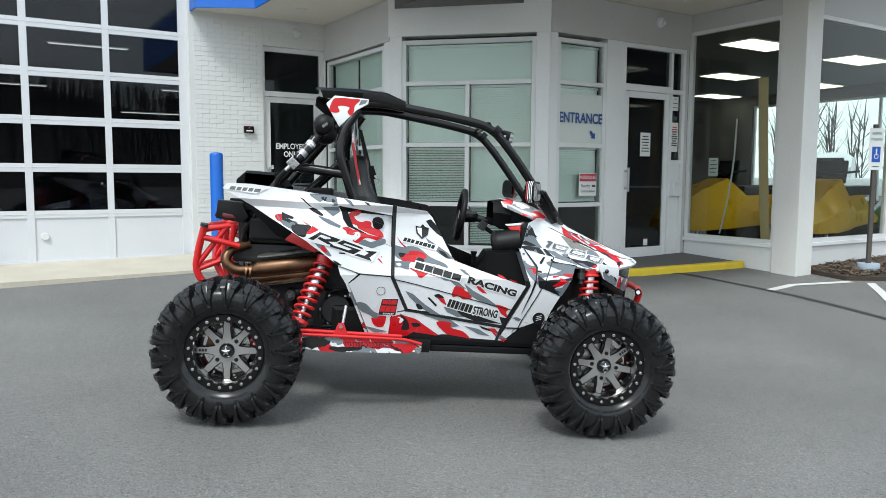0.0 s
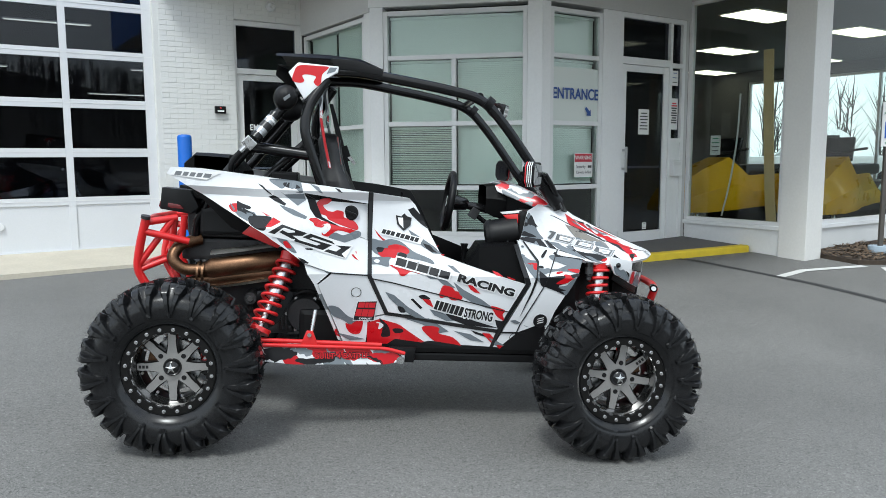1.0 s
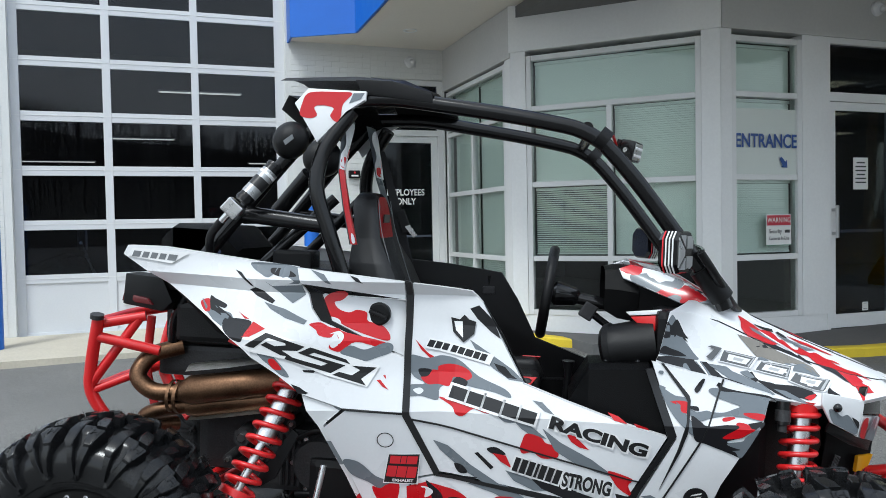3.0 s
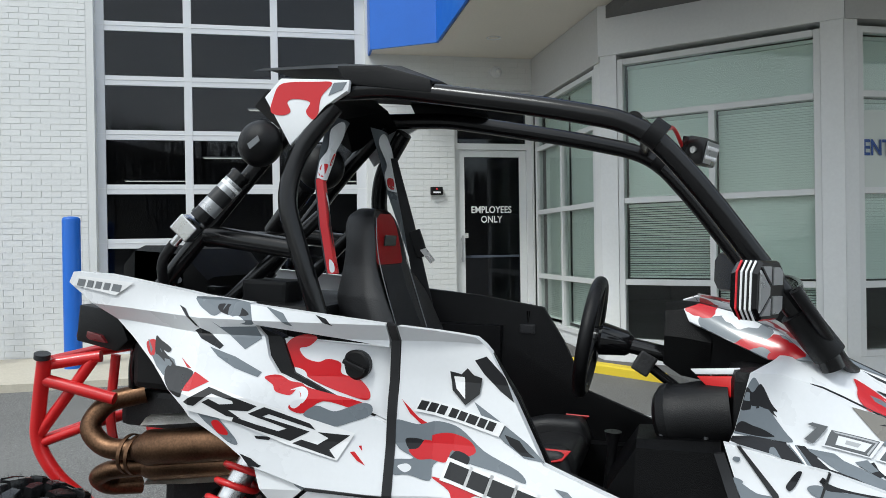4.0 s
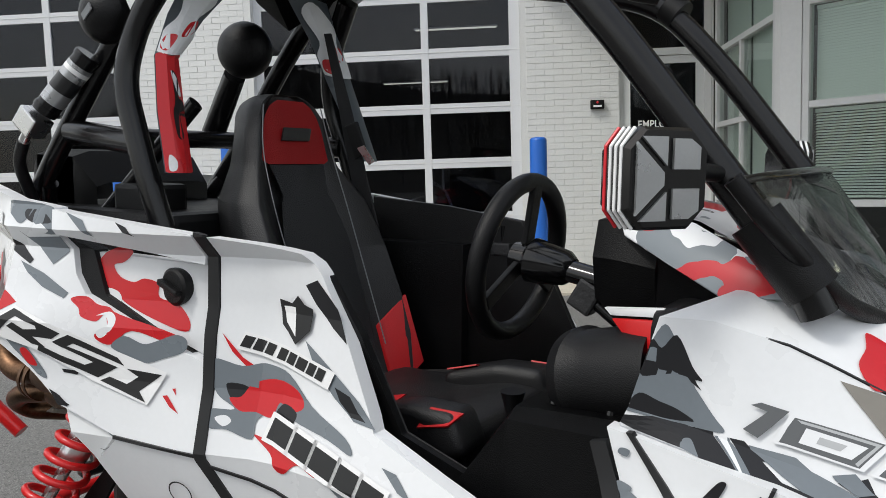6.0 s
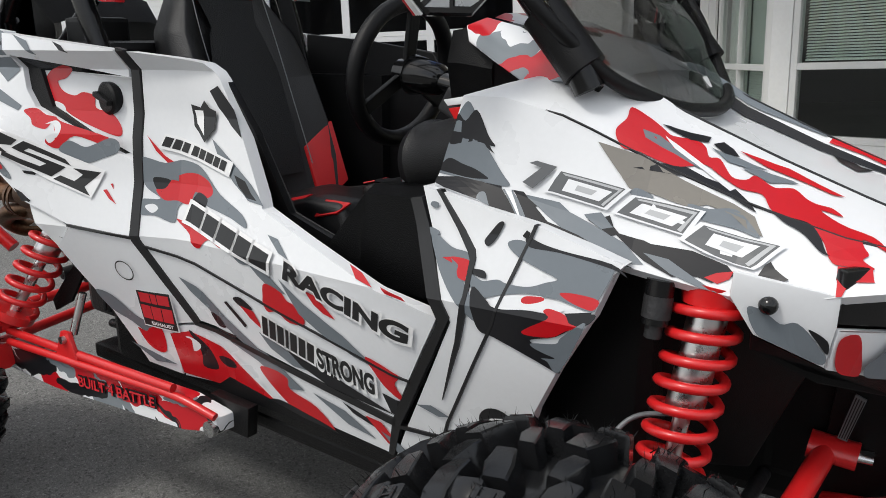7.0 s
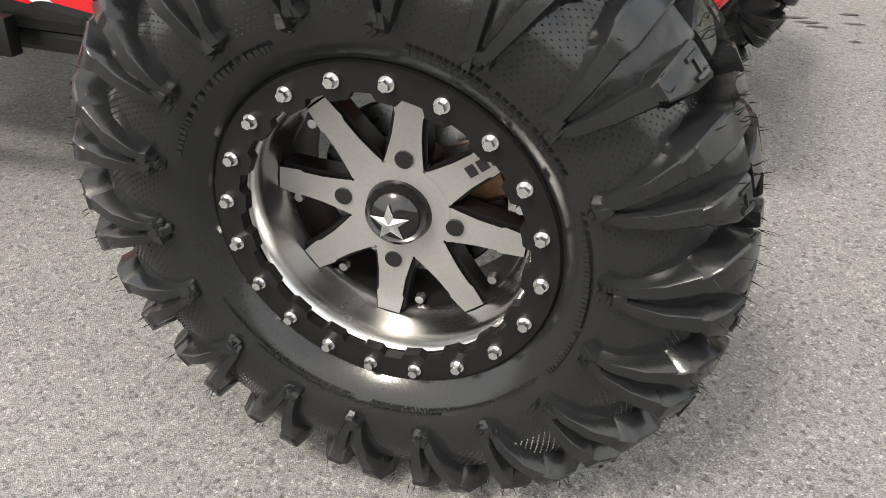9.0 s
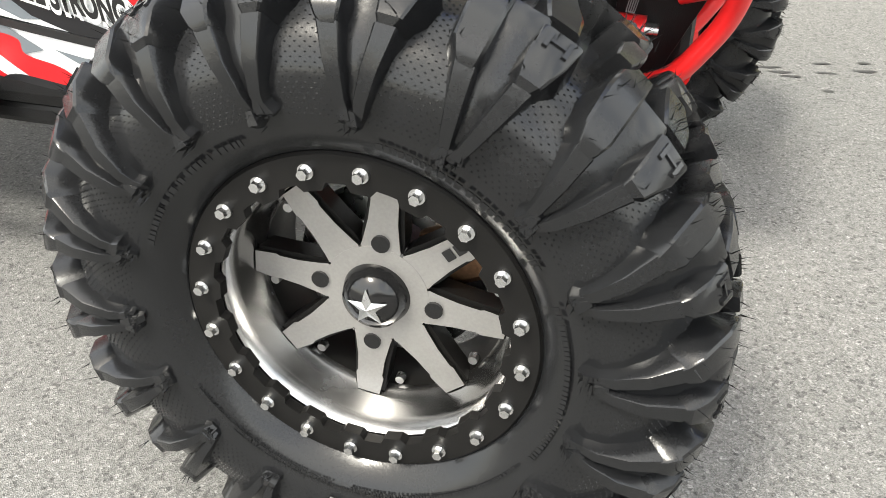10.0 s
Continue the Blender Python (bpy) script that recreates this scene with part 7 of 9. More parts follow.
def bar_word(name, p0, p1, widths, height, material, label, lean=0.0, lift=0.008, gap=0.30, edge=0.0):
    """A line of plain bars standing for lettering, from p0 to p1."""
    total = sum(w for w in widths if w > 0) + gap * len(widths) + sum(-w for w in widths if w < 0)
    ln = math.hypot(p1[0] - p0[0], p1[1] - p0[1])
    u = 0.0
    holder = None
    for w in widths:
        if w < 0:
            u += -w / total
            continue
        a, b = u, u + w / total
        u = b + gap / total
        h = height / ln
        pts = [along(p0, p1, a, 0), along(p0, p1, b, 0), along(p0, p1, b + lean * h, h), along(p0, p1, a + lean * h, h)]
        if edge:
            du, dv = edge / ln, edge / ln
            rim_pts = [along(p0, p1, a - du - lean * dv, -dv), along(p0, p1, b + du - lean * dv, -dv), along(p0, p1, b + du + lean * (h + dv), h + dv), along(p0, p1, a - du + lean * (h + dv), h + dv)]
            part(name + "_edge", drape(rim_pts, 0.0026 + 0.28 * lift), WHITE_PRINT, buggy)
        o = part(name, drape(pts, 0.0032 + 0.28 * lift), material, holder or buggy, label if holder is None else "")
        holder = holder or o
    return holder


def lettering(name, text, size, m, material, parent, label="", extrude=0.0006, shear=0.0, align="CENTER", bold=0.0, kind="", category=""):
    cu = bpy.data.curves.new(name, "FONT")
    cu.body, cu.size, cu.extrude, cu.shear, cu.align_x, cu.align_y, cu.offset = text, size, extrude, shear, align, "CENTER", bold
    tmp = bpy.data.objects.new(name, cu)
    scene.collection.objects.link(tmp)
    me = bpy.data.meshes.new_from_object(tmp.evaluated_get(bpy.context.evaluated_depsgraph_get()))
    bpy.data.objects.remove(tmp)
    me.materials.clear()
    me.materials.append(material)
    ob = new(name, me)
    ob.parent = parent
    ob.matrix_basis = m
    return tagged(ob, label, category, kind=kind)


def flank_text(name, text, p0, p1, height, material, label, lift, bold=0.0):
    """A word laid on the near flank along its baseline from p0 to p1."""
    o = lettering(name, text, 1.0, Matrix(), material, buggy, label, 0.0, 0.0, "LEFT", bold)
    me = o.data
    xs, ys = [v.co.x for v in me.vertices], [v.co.y for v in me.vertices]
    ln = math.hypot(p1[0] - p0[0], p1[1] - p0[1])
    for v in me.vertices:
        x, z = along(p0, p1, (v.co.x - min(xs)) / (max(xs) - min(xs)), (v.co.y - min(ys)) / (max(ys) - min(ys)) * height / ln)
        v.co = (x, side_y(x, z) - 0.0032 - 0.28 * lift, z)
    return o


# camouflage print: curved patches and torn shards
PATCHES = [0]


def camo_patch(material, pts, curved, base=0.0008):
    PATCHES[0] += 1
    o = part("camouflage_patch", drape(closed_curve(pts) if curved else pts, base + 0.00003 * PATCHES[0]), material, buggy)
    return o


camo_patch(GREY_CAMO, [(-0.879, 1.156), (-0.834, 1.151), (-0.808, 1.131), (-0.752, 1.121), (-0.737, 1.103), (-0.782, 1.095), (-0.784, 1.077), (-0.828, 1.095), (-0.859, 1.121)], False)
camo_patch(RED_CAMO, [(-0.885, 1.147), (-0.845, 1.158), (-0.843, 1.120), (-0.866, 1.119)], True)
camo_patch(BLACK_CAMO, [(-0.844, 1.168), (-0.820, 1.161), (-0.773, 1.146), (-0.781, 1.134), (-0.803, 1.136), (-0.746, 1.109), (-0.778, 1.106), (-0.821, 1.121), (-0.840, 1.128)], True)
camo_patch(BLACK_CAMO, [(-0.778, 1.101), (-0.732, 1.108), (-0.665, 1.104), (-0.685, 1.068), (-0.697, 1.040), (-0.737, 1.045), (-0.777, 1.070)], True)
camo_patch(RED_CAMO, [(-0.694, 1.057), (-0.658, 1.105), (-0.620, 1.084), (-0.663, 1.060)], False)
camo_patch(RED_CAMO, [(-0.722, 1.130), (-0.694, 1.118), (-0.674, 1.111), (-0.692, 1.110)], False)
camo_patch(GREY_CAMO, [(-0.644, 1.019), (-0.616, 1.023), (-0.581, 0.987), (-0.545, 0.938), (-0.571, 0.942), (-0.610, 0.977), (-0.626, 0.992)], True)
camo_patch(RED_CAMO, [(-0.608, 0.987), (-0.591, 0.992), (-0.568, 0.960), (-0.592, 0.961)], True)
camo_patch(BLACK_CAMO, [(-0.739, 1.260), (-0.715, 1.253), (-0.666, 1.210), (-0.678, 1.213)], False)
camo_patch(BLACK_CAMO, [(-0.686, 1.200), (-0.662, 1.209), (-0.641, 1.200), (-0.601, 1.169), (-0.609, 1.160), (-0.635, 1.172), (-0.658, 1.183)], False)
camo_patch(GREY_CAMO, [(-0.682, 1.285), (-0.538, 1.277), (-0.521, 1.228), (-0.569, 1.227), (-0.599, 1.253), (-0.620, 1.242), (-0.642, 1.250)], True)
camo_patch(GREY_CAMO, [(-0.631, 1.229), (-0.610, 1.214), (-0.519, 1.220), (-0.511, 1.189), (-0.548, 1.162), (-0.592, 1.196)], False)
camo_patch(BLACK_CAMO, [(-0.612, 1.271), (-0.564, 1.267), (-0.536, 1.247), (-0.584, 1.245), (-0.613, 1.256)], True)
camo_patch(WHITE_WRAP, [(-0.598, 1.241), (-0.569, 1.246), (-0.543, 1.231), (-0.569, 1.223), (-0.591, 1.227)], True)
camo_patch(GREY_CAMO, [(-0.634, 1.165), (-0.568, 1.144), (-0.500, 1.110), (-0.509, 1.098), (-0.566, 1.117), (-0.611, 1.143)], False)
camo_patch(RED_CAMO, [(-0.493, 1.099), (-0.462, 1.105), (-0.433, 1.091), (-0.407, 1.087), (-0.384, 1.075), (-0.266, 1.045), (-0.280, 1.028), (-0.353, 1.046), (-0.396, 1.016), (-0.426, 1.023), (-0.429, 1.036), (-0.404, 1.046), (-0.414, 1.074), (-0.429, 1.059), (-0.462, 1.066), (-0.472, 1.082)], True)
camo_patch(WHITE_WRAP, [(-0.431, 1.070), (-0.405, 1.079), (-0.390, 1.068), (-0.393, 1.048), (-0.418, 1.027), (-0.428, 1.040), (-0.404, 1.054), (-0.413, 1.071)], True)
camo_patch(GREY_CAMO, [(-0.396, 1.016), (-0.368, 1.035), (-0.330, 1.022), (-0.301, 1.030), (-0.265, 1.044), (-0.243, 1.036), (-0.246, 1.014), (-0.285, 0.998), (-0.331, 0.985), (-0.385, 1.004)], True)
camo_patch(BLACK_CAMO, [(-0.506, 0.959), (-0.467, 0.957), (-0.473, 0.949), (-0.502, 0.952)], False)
camo_patch(RED_CAMO, [(-0.286, 0.926), (-0.276, 0.928), (-0.248, 0.896), (-0.268, 0.907)], False)
camo_patch(RED_CAMO, [(-0.268, 0.941), (-0.261, 0.942), (-0.258, 0.929)], False)
camo_patch(BLACK_CAMO, [(-0.519, 0.900), (-0.486, 0.889), (-0.492, 0.884), (-0.514, 0.891)], False)
camo_patch(BLACK_CAMO, [(-0.539, 0.915), (-0.511, 0.905), (-0.486, 0.887), (-0.514, 0.885)], False)
camo_patch(BLACK_CAMO, [(-0.010, 1.154), (0.019, 1.166), (0.067, 1.119), (0.092, 1.062), (0.057, 1.085), (0.015, 1.122)], False)
camo_patch(GREY_CAMO, [(-0.007, 1.055), (0.057, 1.017), (0.131, 0.971), (0.173, 0.934), (0.124, 0.938), (0.074, 0.968), (0.021, 1.012)], False)
camo_patch(BLACK_CAMO, [(0.073, 0.986), (0.110, 0.976), (0.131, 0.953), (0.151, 0.941), (0.118, 0.943), (0.088, 0.964)], False)
camo_patch(RED_CAMO, [(-0.177, 1.054), (-0.137, 1.010), (-0.099, 0.986), (-0.129, 0.993), (-0.157, 1.020)], False)
camo_patch(GREY_CAMO, [(-0.190, 1.005), (-0.136, 0.994), (-0.092, 1.002), (-0.036, 0.988), (0.026, 0.943), (0.113, 0.909), (0.132, 0.884), (0.075, 0.898), (-0.001, 0.910), (-0.051, 0.921), (-0.094, 0.901), (-0.099, 0.865), (-0.149, 0.878), (-0.184, 0.879), (-0.189, 0.911), (-0.141, 0.915), (-0.175, 0.937), (-0.191, 0.966)], True)
camo_patch(BLACK_CAMO, [(-0.161, 0.961), (-0.122, 0.957), (-0.109, 0.936), (-0.139, 0.928), (-0.157, 0.941)], True)
camo_patch(RED_CAMO, [(-0.154, 0.934), (-0.133, 0.938), (-0.114, 0.963), (-0.067, 0.976), (-0.014, 0.964), (0.006, 0.938), (-0.025, 0.924), (-0.053, 0.936), (-0.066, 0.908), (-0.102, 0.913), (-0.132, 0.913)], True)
camo_patch(BLACK_CAMO, [(-0.058, 0.910), (-0.043, 0.936), (-0.008, 0.925), (-0.019, 0.903)], True)
camo_patch(WHITE_WRAP, [(-0.175, 0.897), (-0.155, 0.903), (-0.143, 0.893), (-0.157, 0.883)], True)
camo_patch(RED_CAMO, [(-0.096, 0.874), (-0.055, 0.867), (0.002, 0.856), (0.084, 0.841), (0.058, 0.833), (0.015, 0.843), (-0.016, 0.820), (-0.039, 0.823), (-0.053, 0.847)], True)
camo_patch(GREY_CAMO, [(0.200, 0.882), (0.231, 0.878), (0.270, 0.843), (0.239, 0.852)], False)
camo_patch(GREY_CAMO, [(0.090, 0.838), (0.140, 0.829), (0.160, 0.814), (0.116, 0.810)], True)
camo_patch(RED_CAMO, [(0.430, 0.863), (0.463, 0.853), (0.491, 0.832), (0.450, 0.840)], False)
camo_patch(RED_CAMO, [(0.508, 0.836), (0.550, 0.822), (0.557, 0.814), (0.518, 0.824)], False)
camo_patch(GREY_CAMO, [(0.142, 0.819), (0.200, 0.802), (0.248, 0.765), (0.205, 0.768), (0.170, 0.791)], False)
camo_patch(RED_CAMO, [(0.170, 0.743), (0.185, 0.777), (0.230, 0.768), (0.245, 0.751), (0.275, 0.741), (0.285, 0.707), (0.238, 0.698), (0.206, 0.716), (0.176, 0.709), (0.166, 0.725)], True)
camo_patch(GREY_CAMO, [(0.234, 0.798), (0.293, 0.755), (0.388, 0.707), (0.467, 0.651), (0.409, 0.664), (0.334, 0.692), (0.275, 0.727)], False)
camo_patch(RED_CAMO, [(0.306, 0.787), (0.335, 0.780), (0.379, 0.739), (0.348, 0.745), (0.325, 0.760)], False)
camo_patch(GREY_CAMO, [(-0.111, 0.735), (-0.065, 0.717), (0.007, 0.656), (0.123, 0.582), (0.059, 0.591), (-0.025, 0.640), (-0.089, 0.701)], False)
camo_patch(BLACK_CAMO, [(-0.044, 0.655), (-0.017, 0.650), (-0.001, 0.626), (-0.029, 0.624)], True)
camo_patch(BLACK_CAMO, [(0.021, 0.697), (0.033, 0.701), (0.084, 0.653), (0.074, 0.644)], False)
camo_patch(BLACK_CAMO, [(0.061, 0.715), (0.091, 0.723), (0.122, 0.701), (0.082, 0.699)], True)
camo_patch(RED_CAMO, [(0.079, 0.702), (0.122, 0.697), (0.142, 0.653), (0.105, 0.675)], False)
camo_patch(GREY_CAMO, [(0.121, 0.646), (0.192, 0.627), (0.269, 0.587), (0.212, 0.584), (0.148, 0.612)], False)
camo_patch(BLACK_CAMO, [(0.204, 0.623), (0.261, 0.626), (0.364, 0.587), (0.489, 0.552), (0.417, 0.555), (0.315, 0.564), (0.238, 0.592)], False)
camo_patch(RED_CAMO, [(0.441, 0.674), (0.514, 0.652), (0.503, 0.628), (0.518, 0.592), (0.478, 0.614), (0.458, 0.640)], True)
camo_patch(BLACK_CAMO, [(0.465, 0.598), (0.511, 0.590), (0.501, 0.552), (0.480, 0.555)], False)
camo_patch(RED_CAMO, [(-0.196, 0.570), (-0.132, 0.587), (-0.043, 0.560), (0.035, 0.520), (0.128, 0.452), (0.166, 0.441), (0.297, 0.436), (0.089, 0.429), (-0.195, 0.457)], False)
camo_patch(GREY_CAMO, [(-0.005, 0.589), (0.122, 0.595), (0.228, 0.526), (0.177, 0.514), (0.086, 0.561)], False)
camo_patch(RED_CAMO, [(0.086, 0.543), (0.137, 0.553), (0.178, 0.542), (0.179, 0.513), (0.255, 0.491), (0.298, 0.438), (0.193, 0.452), (0.127, 0.492)], True)
camo_patch(BLACK_CAMO, [(-0.135, 0.590), (-0.112, 0.573), (-0.084, 0.540), (-0.078, 0.492), (-0.123, 0.490), (-0.117, 0.532)], True)
camo_patch(BLACK_CAMO, [(-0.064, 0.531), (-0.018, 0.532), (-0.009, 0.514), (-0.049, 0.507)], True)
camo_patch(WHITE_WRAP, [(-0.168, 0.560), (-0.139, 0.571), (-0.112, 0.552), (-0.133, 0.531), (-0.163, 0.539)], True)
camo_patch(WHITE_WRAP, [(-0.107, 0.616), (-0.071, 0.597), (0.087, 0.487), (0.161, 0.441), (0.128, 0.447), (0.008, 0.527)], False)
camo_patch(WHITE_WRAP, [(-0.038, 0.563), (-0.001, 0.556), (0.087, 0.492), (0.048, 0.504)], False)
camo_patch(BLACK_CAMO, [(0.075, 0.448), (0.127, 0.469), (0.217, 0.460), (0.293, 0.447), (0.290, 0.436), (0.089, 0.432)], True)
camo_patch(BLACK_CAMO, [(-0.037, 0.613), (0.032, 0.612), (0.014, 0.594), (-0.025, 0.600)], False)
camo_patch(GREY_CAMO, [(0.253, 0.530), (0.344, 0.513), (0.421, 0.469), (0.346, 0.479)], False)
camo_patch(BLACK_CAMO, [(0.343, 0.536), (0.401, 0.519), (0.457, 0.514), (0.421, 0.501), (0.369, 0.515)], False)
camo_patch(RED_CAMO, [(0.403, 0.522), (0.445, 0.520), (0.488, 0.472), (0.454, 0.470)], False)
camo_patch(GREY_CAMO, [(0.440, 0.497), (0.473, 0.486), (0.583, 0.423), (0.529, 0.427), (0.474, 0.457)], False)
camo_patch(RED_CAMO, [(0.490, 0.458), (0.538, 0.444), (0.547, 0.429), (0.501, 0.437)], True)
camo_patch(GREY_CAMO, [(-0.392, 0.661), (-0.344, 0.655), (-0.293, 0.605), (-0.241, 0.582), (-0.264, 0.547), (-0.317, 0.582), (-0.370, 0.610)], True)
camo_patch(RED_CAMO, [(-0.306, 0.566), (-0.280, 0.560), (-0.255, 0.577), (-0.219, 0.578), (-0.230, 0.514), (-0.264, 0.506), (-0.294, 0.526)], True)
camo_patch(WHITE_WRAP, [(-0.264, 0.547), (-0.237, 0.556), (-0.230, 0.533), (-0.255, 0.525)], True)
camo_patch(GREY_CAMO, [(-0.355, 0.516), (-0.294, 0.501), (-0.207, 0.478), (-0.282, 0.472)], False)
camo_patch(GREY_CAMO, [(0.589, 0.941), (0.632, 0.920), (0.668, 0.913), (0.677, 0.882), (0.663, 0.871), (0.683, 0.845), (0.693, 0.822), (0.691, 0.803), (0.674, 0.814), (0.637, 0.850), (0.608, 0.892)], True)
camo_patch(RED_CAMO, [(0.633, 0.904), (0.668, 0.903), (0.673, 0.889), (0.668, 0.876), (0.668, 0.869), (0.654, 0.872), (0.649, 0.882), (0.649, 0.893)], True)
camo_patch(BLACK_CAMO, [(0.675, 0.890), (0.700, 0.890), (0.704, 0.878), (0.681, 0.882)], True)
camo_patch(GREY_CAMO, [(0.675, 0.882), (0.699, 0.874), (0.726, 0.880), (0.745, 0.876), (0.781, 0.877), (0.810, 0.888), (0.828, 0.896), (0.801, 0.905), (0.755, 0.921), (0.733, 0.939), (0.755, 0.947), (0.794, 0.937), (0.845, 0.936), (0.910, 0.929), (0.915, 0.919), (0.899, 0.874), (0.892, 0.856), (0.840, 0.865), (0.809, 0.866), (0.778, 0.866), (0.736, 0.857), (0.705, 0.848), (0.682, 0.858)], True)
camo_patch(BLACK_CAMO, [(0.682, 0.862), (0.711, 0.846), (0.730, 0.835), (0.788, 0.841), (0.825, 0.841), (0.850, 0.843), (0.897, 0.854), (0.891, 0.838), (0.868, 0.828), (0.836, 0.805), (0.803, 0.794), (0.792, 0.786), (0.833, 0.769), (0.839, 0.737), (0.800, 0.751), (0.725, 0.779), (0.699, 0.785), (0.688, 0.810)], True)
camo_patch(RED_CAMO, [(0.772, 0.858), (0.801, 0.865), (0.812, 0.862), (0.799, 0.852), (0.778, 0.851)], True)
camo_patch(WHITE_WRAP, [(0.726, 0.851), (0.752, 0.859), (0.779, 0.863), (0.807, 0.866), (0.824, 0.856), (0.848, 0.852), (0.825, 0.843), (0.783, 0.841), (0.741, 0.835), (0.727, 0.838)], True)
camo_patch(RED_CAMO, [(0.774, 0.858), (0.784, 0.863), (0.808, 0.865), (0.811, 0.860), (0.791, 0.852), (0.776, 0.851)], True)
camo_patch(RED_CAMO, [(0.836, 0.876), (0.862, 0.879), (0.899, 0.875), (0.893, 0.859), (0.871, 0.861), (0.848, 0.868)], True)
camo_patch(RED_CAMO, [(0.776, 0.800), (0.789, 0.812), (0.808, 0.824), (0.824, 0.836), (0.814, 0.844), (0.823, 0.850), (0.850, 0.845), (0.859, 0.834), (0.873, 0.830), (0.852, 0.818), (0.830, 0.803), (0.793, 0.797)], True)
camo_patch(BLACK_CAMO, [(0.849, 0.847), (0.892, 0.856), (0.887, 0.840), (0.861, 0.835)], False)
camo_patch(GREY_CAMO, [(0.794, 0.784), (0.835, 0.792), (0.846, 0.806), (0.886, 0.838), (0.839, 0.740), (0.819, 0.755), (0.809, 0.759), (0.833, 0.764), (0.812, 0.770), (0.794, 0.777)], True)
camo_patch(BLACK_CAMO, [(0.764, 0.955), (0.793, 0.946), (0.835, 0.939), (0.910, 0.931), (0.936, 0.915), (0.911, 0.924), (0.825, 0.936), (0.773, 0.938)], True)
camo_patch(BLACK_CAMO, [(0.714, 0.971), (0.723, 0.971), (0.718, 0.957), (0.708, 0.938), (0.698, 0.930), (0.691, 0.938), (0.699, 0.952)], True)
camo_patch(GREY_CAMO, [(0.585, 0.948), (0.604, 0.942), (0.600, 0.936), (0.585, 0.936)], True)
camo_patch(GREY_CAMO, [(0.585, 0.992), (0.597, 0.990), (0.594, 0.981), (0.582, 0.985)], True)
camo_patch(BLACK_CAMO, [(0.757, 0.954), (0.764, 0.964), (0.771, 0.960), (0.766, 0.949)], False)
camo_patch(RED_CAMO, [(0.617, 0.901), (0.633, 0.904), (0.639, 0.894)], False)
camo_patch(RED_CAMO, [(0.652, 0.513), (0.678, 0.534), (0.700, 0.512), (0.727, 0.491), (0.709, 0.470), (0.683, 0.479), (0.667, 0.492)], True)
camo_patch(GREY_CAMO, [(0.543, 0.593), (0.574, 0.598), (0.610, 0.579), (0.586, 0.575)], False)
camo_patch(GREY_CAMO, [(0.620, 0.570), (0.657, 0.555), (0.637, 0.560)], False)
camo_patch(RED_CAMO, [(-0.452, 1.188), (-0.414, 1.201), (-0.391, 1.192), (-0.408, 1.172), (-0.430, 1.165), (-0.414, 1.143), (-0.384, 1.134), (-0.362, 1.142), (-0.332, 1.134), (-0.327, 1.107), (-0.286, 1.096), (-0.258, 1.065), (-0.265, 1.046), (-0.330, 1.065), (-0.389, 1.089), (-0.419, 1.108), (-0.457, 1.136), (-0.468, 1.157)], True, -0.0235)
camo_patch(WHITE_WRAP, [(-0.437, 1.119), (-0.413, 1.112), (-0.407, 1.095), (-0.425, 1.095)], True, -0.0235)
camo_patch(GREY_CAMO, [(-0.492, 1.270), (-0.451, 1.256), (-0.429, 1.224), (-0.445, 1.229), (-0.473, 1.253)], False, 0.005)
camo_patch(BLACK_CAMO, [(-0.375, 1.255), (-0.350, 1.246), (-0.335, 1.229), (-0.356, 1.236)], False, 0.005)


sticker("model_badge_white", [(-0.694, 1.029), (-0.614, 1.078), (-0.476, 1.035), (-0.277, 0.971), (-0.313, 0.906), (-0.436, 0.942), (-0.548, 0.990), (-0.665, 1.016)], WHITE_PRINT, "white backing of a slanting black badge", 0.005)
for pts in ([(-0.677, 1.033), (-0.614, 1.073), (-0.592, 1.066), (-0.614, 1.053), (-0.646, 1.027)],
            [(-0.599, 1.068), (-0.498, 1.032), (-0.519, 1.019), (-0.565, 1.020), (-0.536, 1.000), (-0.569, 1.005), (-0.626, 1.037), (-0.610, 1.046), (-0.585, 1.033), (-0.553, 1.036), (-0.555, 1.043), (-0.607, 1.059)],
            [(-0.519, 1.013), (-0.482, 1.030), (-0.379, 0.992), (-0.366, 0.977), (-0.472, 1.013), (-0.486, 1.007), (-0.380, 0.973), (-0.423, 0.949), (-0.557, 0.993), (-0.552, 1.004), (-0.451, 0.972), (-0.432, 0.979)],
            [(-0.361, 0.972), (-0.287, 0.966), (-0.332, 0.931), (-0.316, 0.911), (-0.418, 0.944), (-0.398, 0.953), (-0.360, 0.942), (-0.336, 0.958)]):
    sticker("model_badge", pts, BLACK_PRINT, "slanting black badge strokes", 0.008)
ring_sticker("cap_ring", -0.256, 0.735, 0.026, 0.003, BLACK_PRINT, "thin black circle on the side panel")
ring_sticker("cap_ring", 0.578, 0.497, 0.026, 0.003, BLACK_PRINT, "thin black circle on the front panel")
sticker("logo_border", [(-0.249, 0.687), (-0.149, 0.689), (-0.160, 0.578), (-0.270, 0.581)], WHITE_PRINT, "pale border of a sticker", 0.006)
sticker("logo_plate", [(-0.246, 0.685), (-0.151, 0.685), (-0.164, 0.581), (-0.267, 0.585)], BLACK_PRINT, "black square sticker", 0.008)
bar_word("logo_bar", (-0.246, 0.653), (-0.159, 0.650), (1, 0.5, 1), 0.028, RED_PRINT, "red bars on the black sticker", 0.15, 0.010, 0.07)
bar_word("logo_bar", (-0.259, 0.606), (-0.165, 0.601), (1, 1, 1), 0.040, RED_PRINT, "red bars on the black sticker", 0.15, 0.010, 0.07)
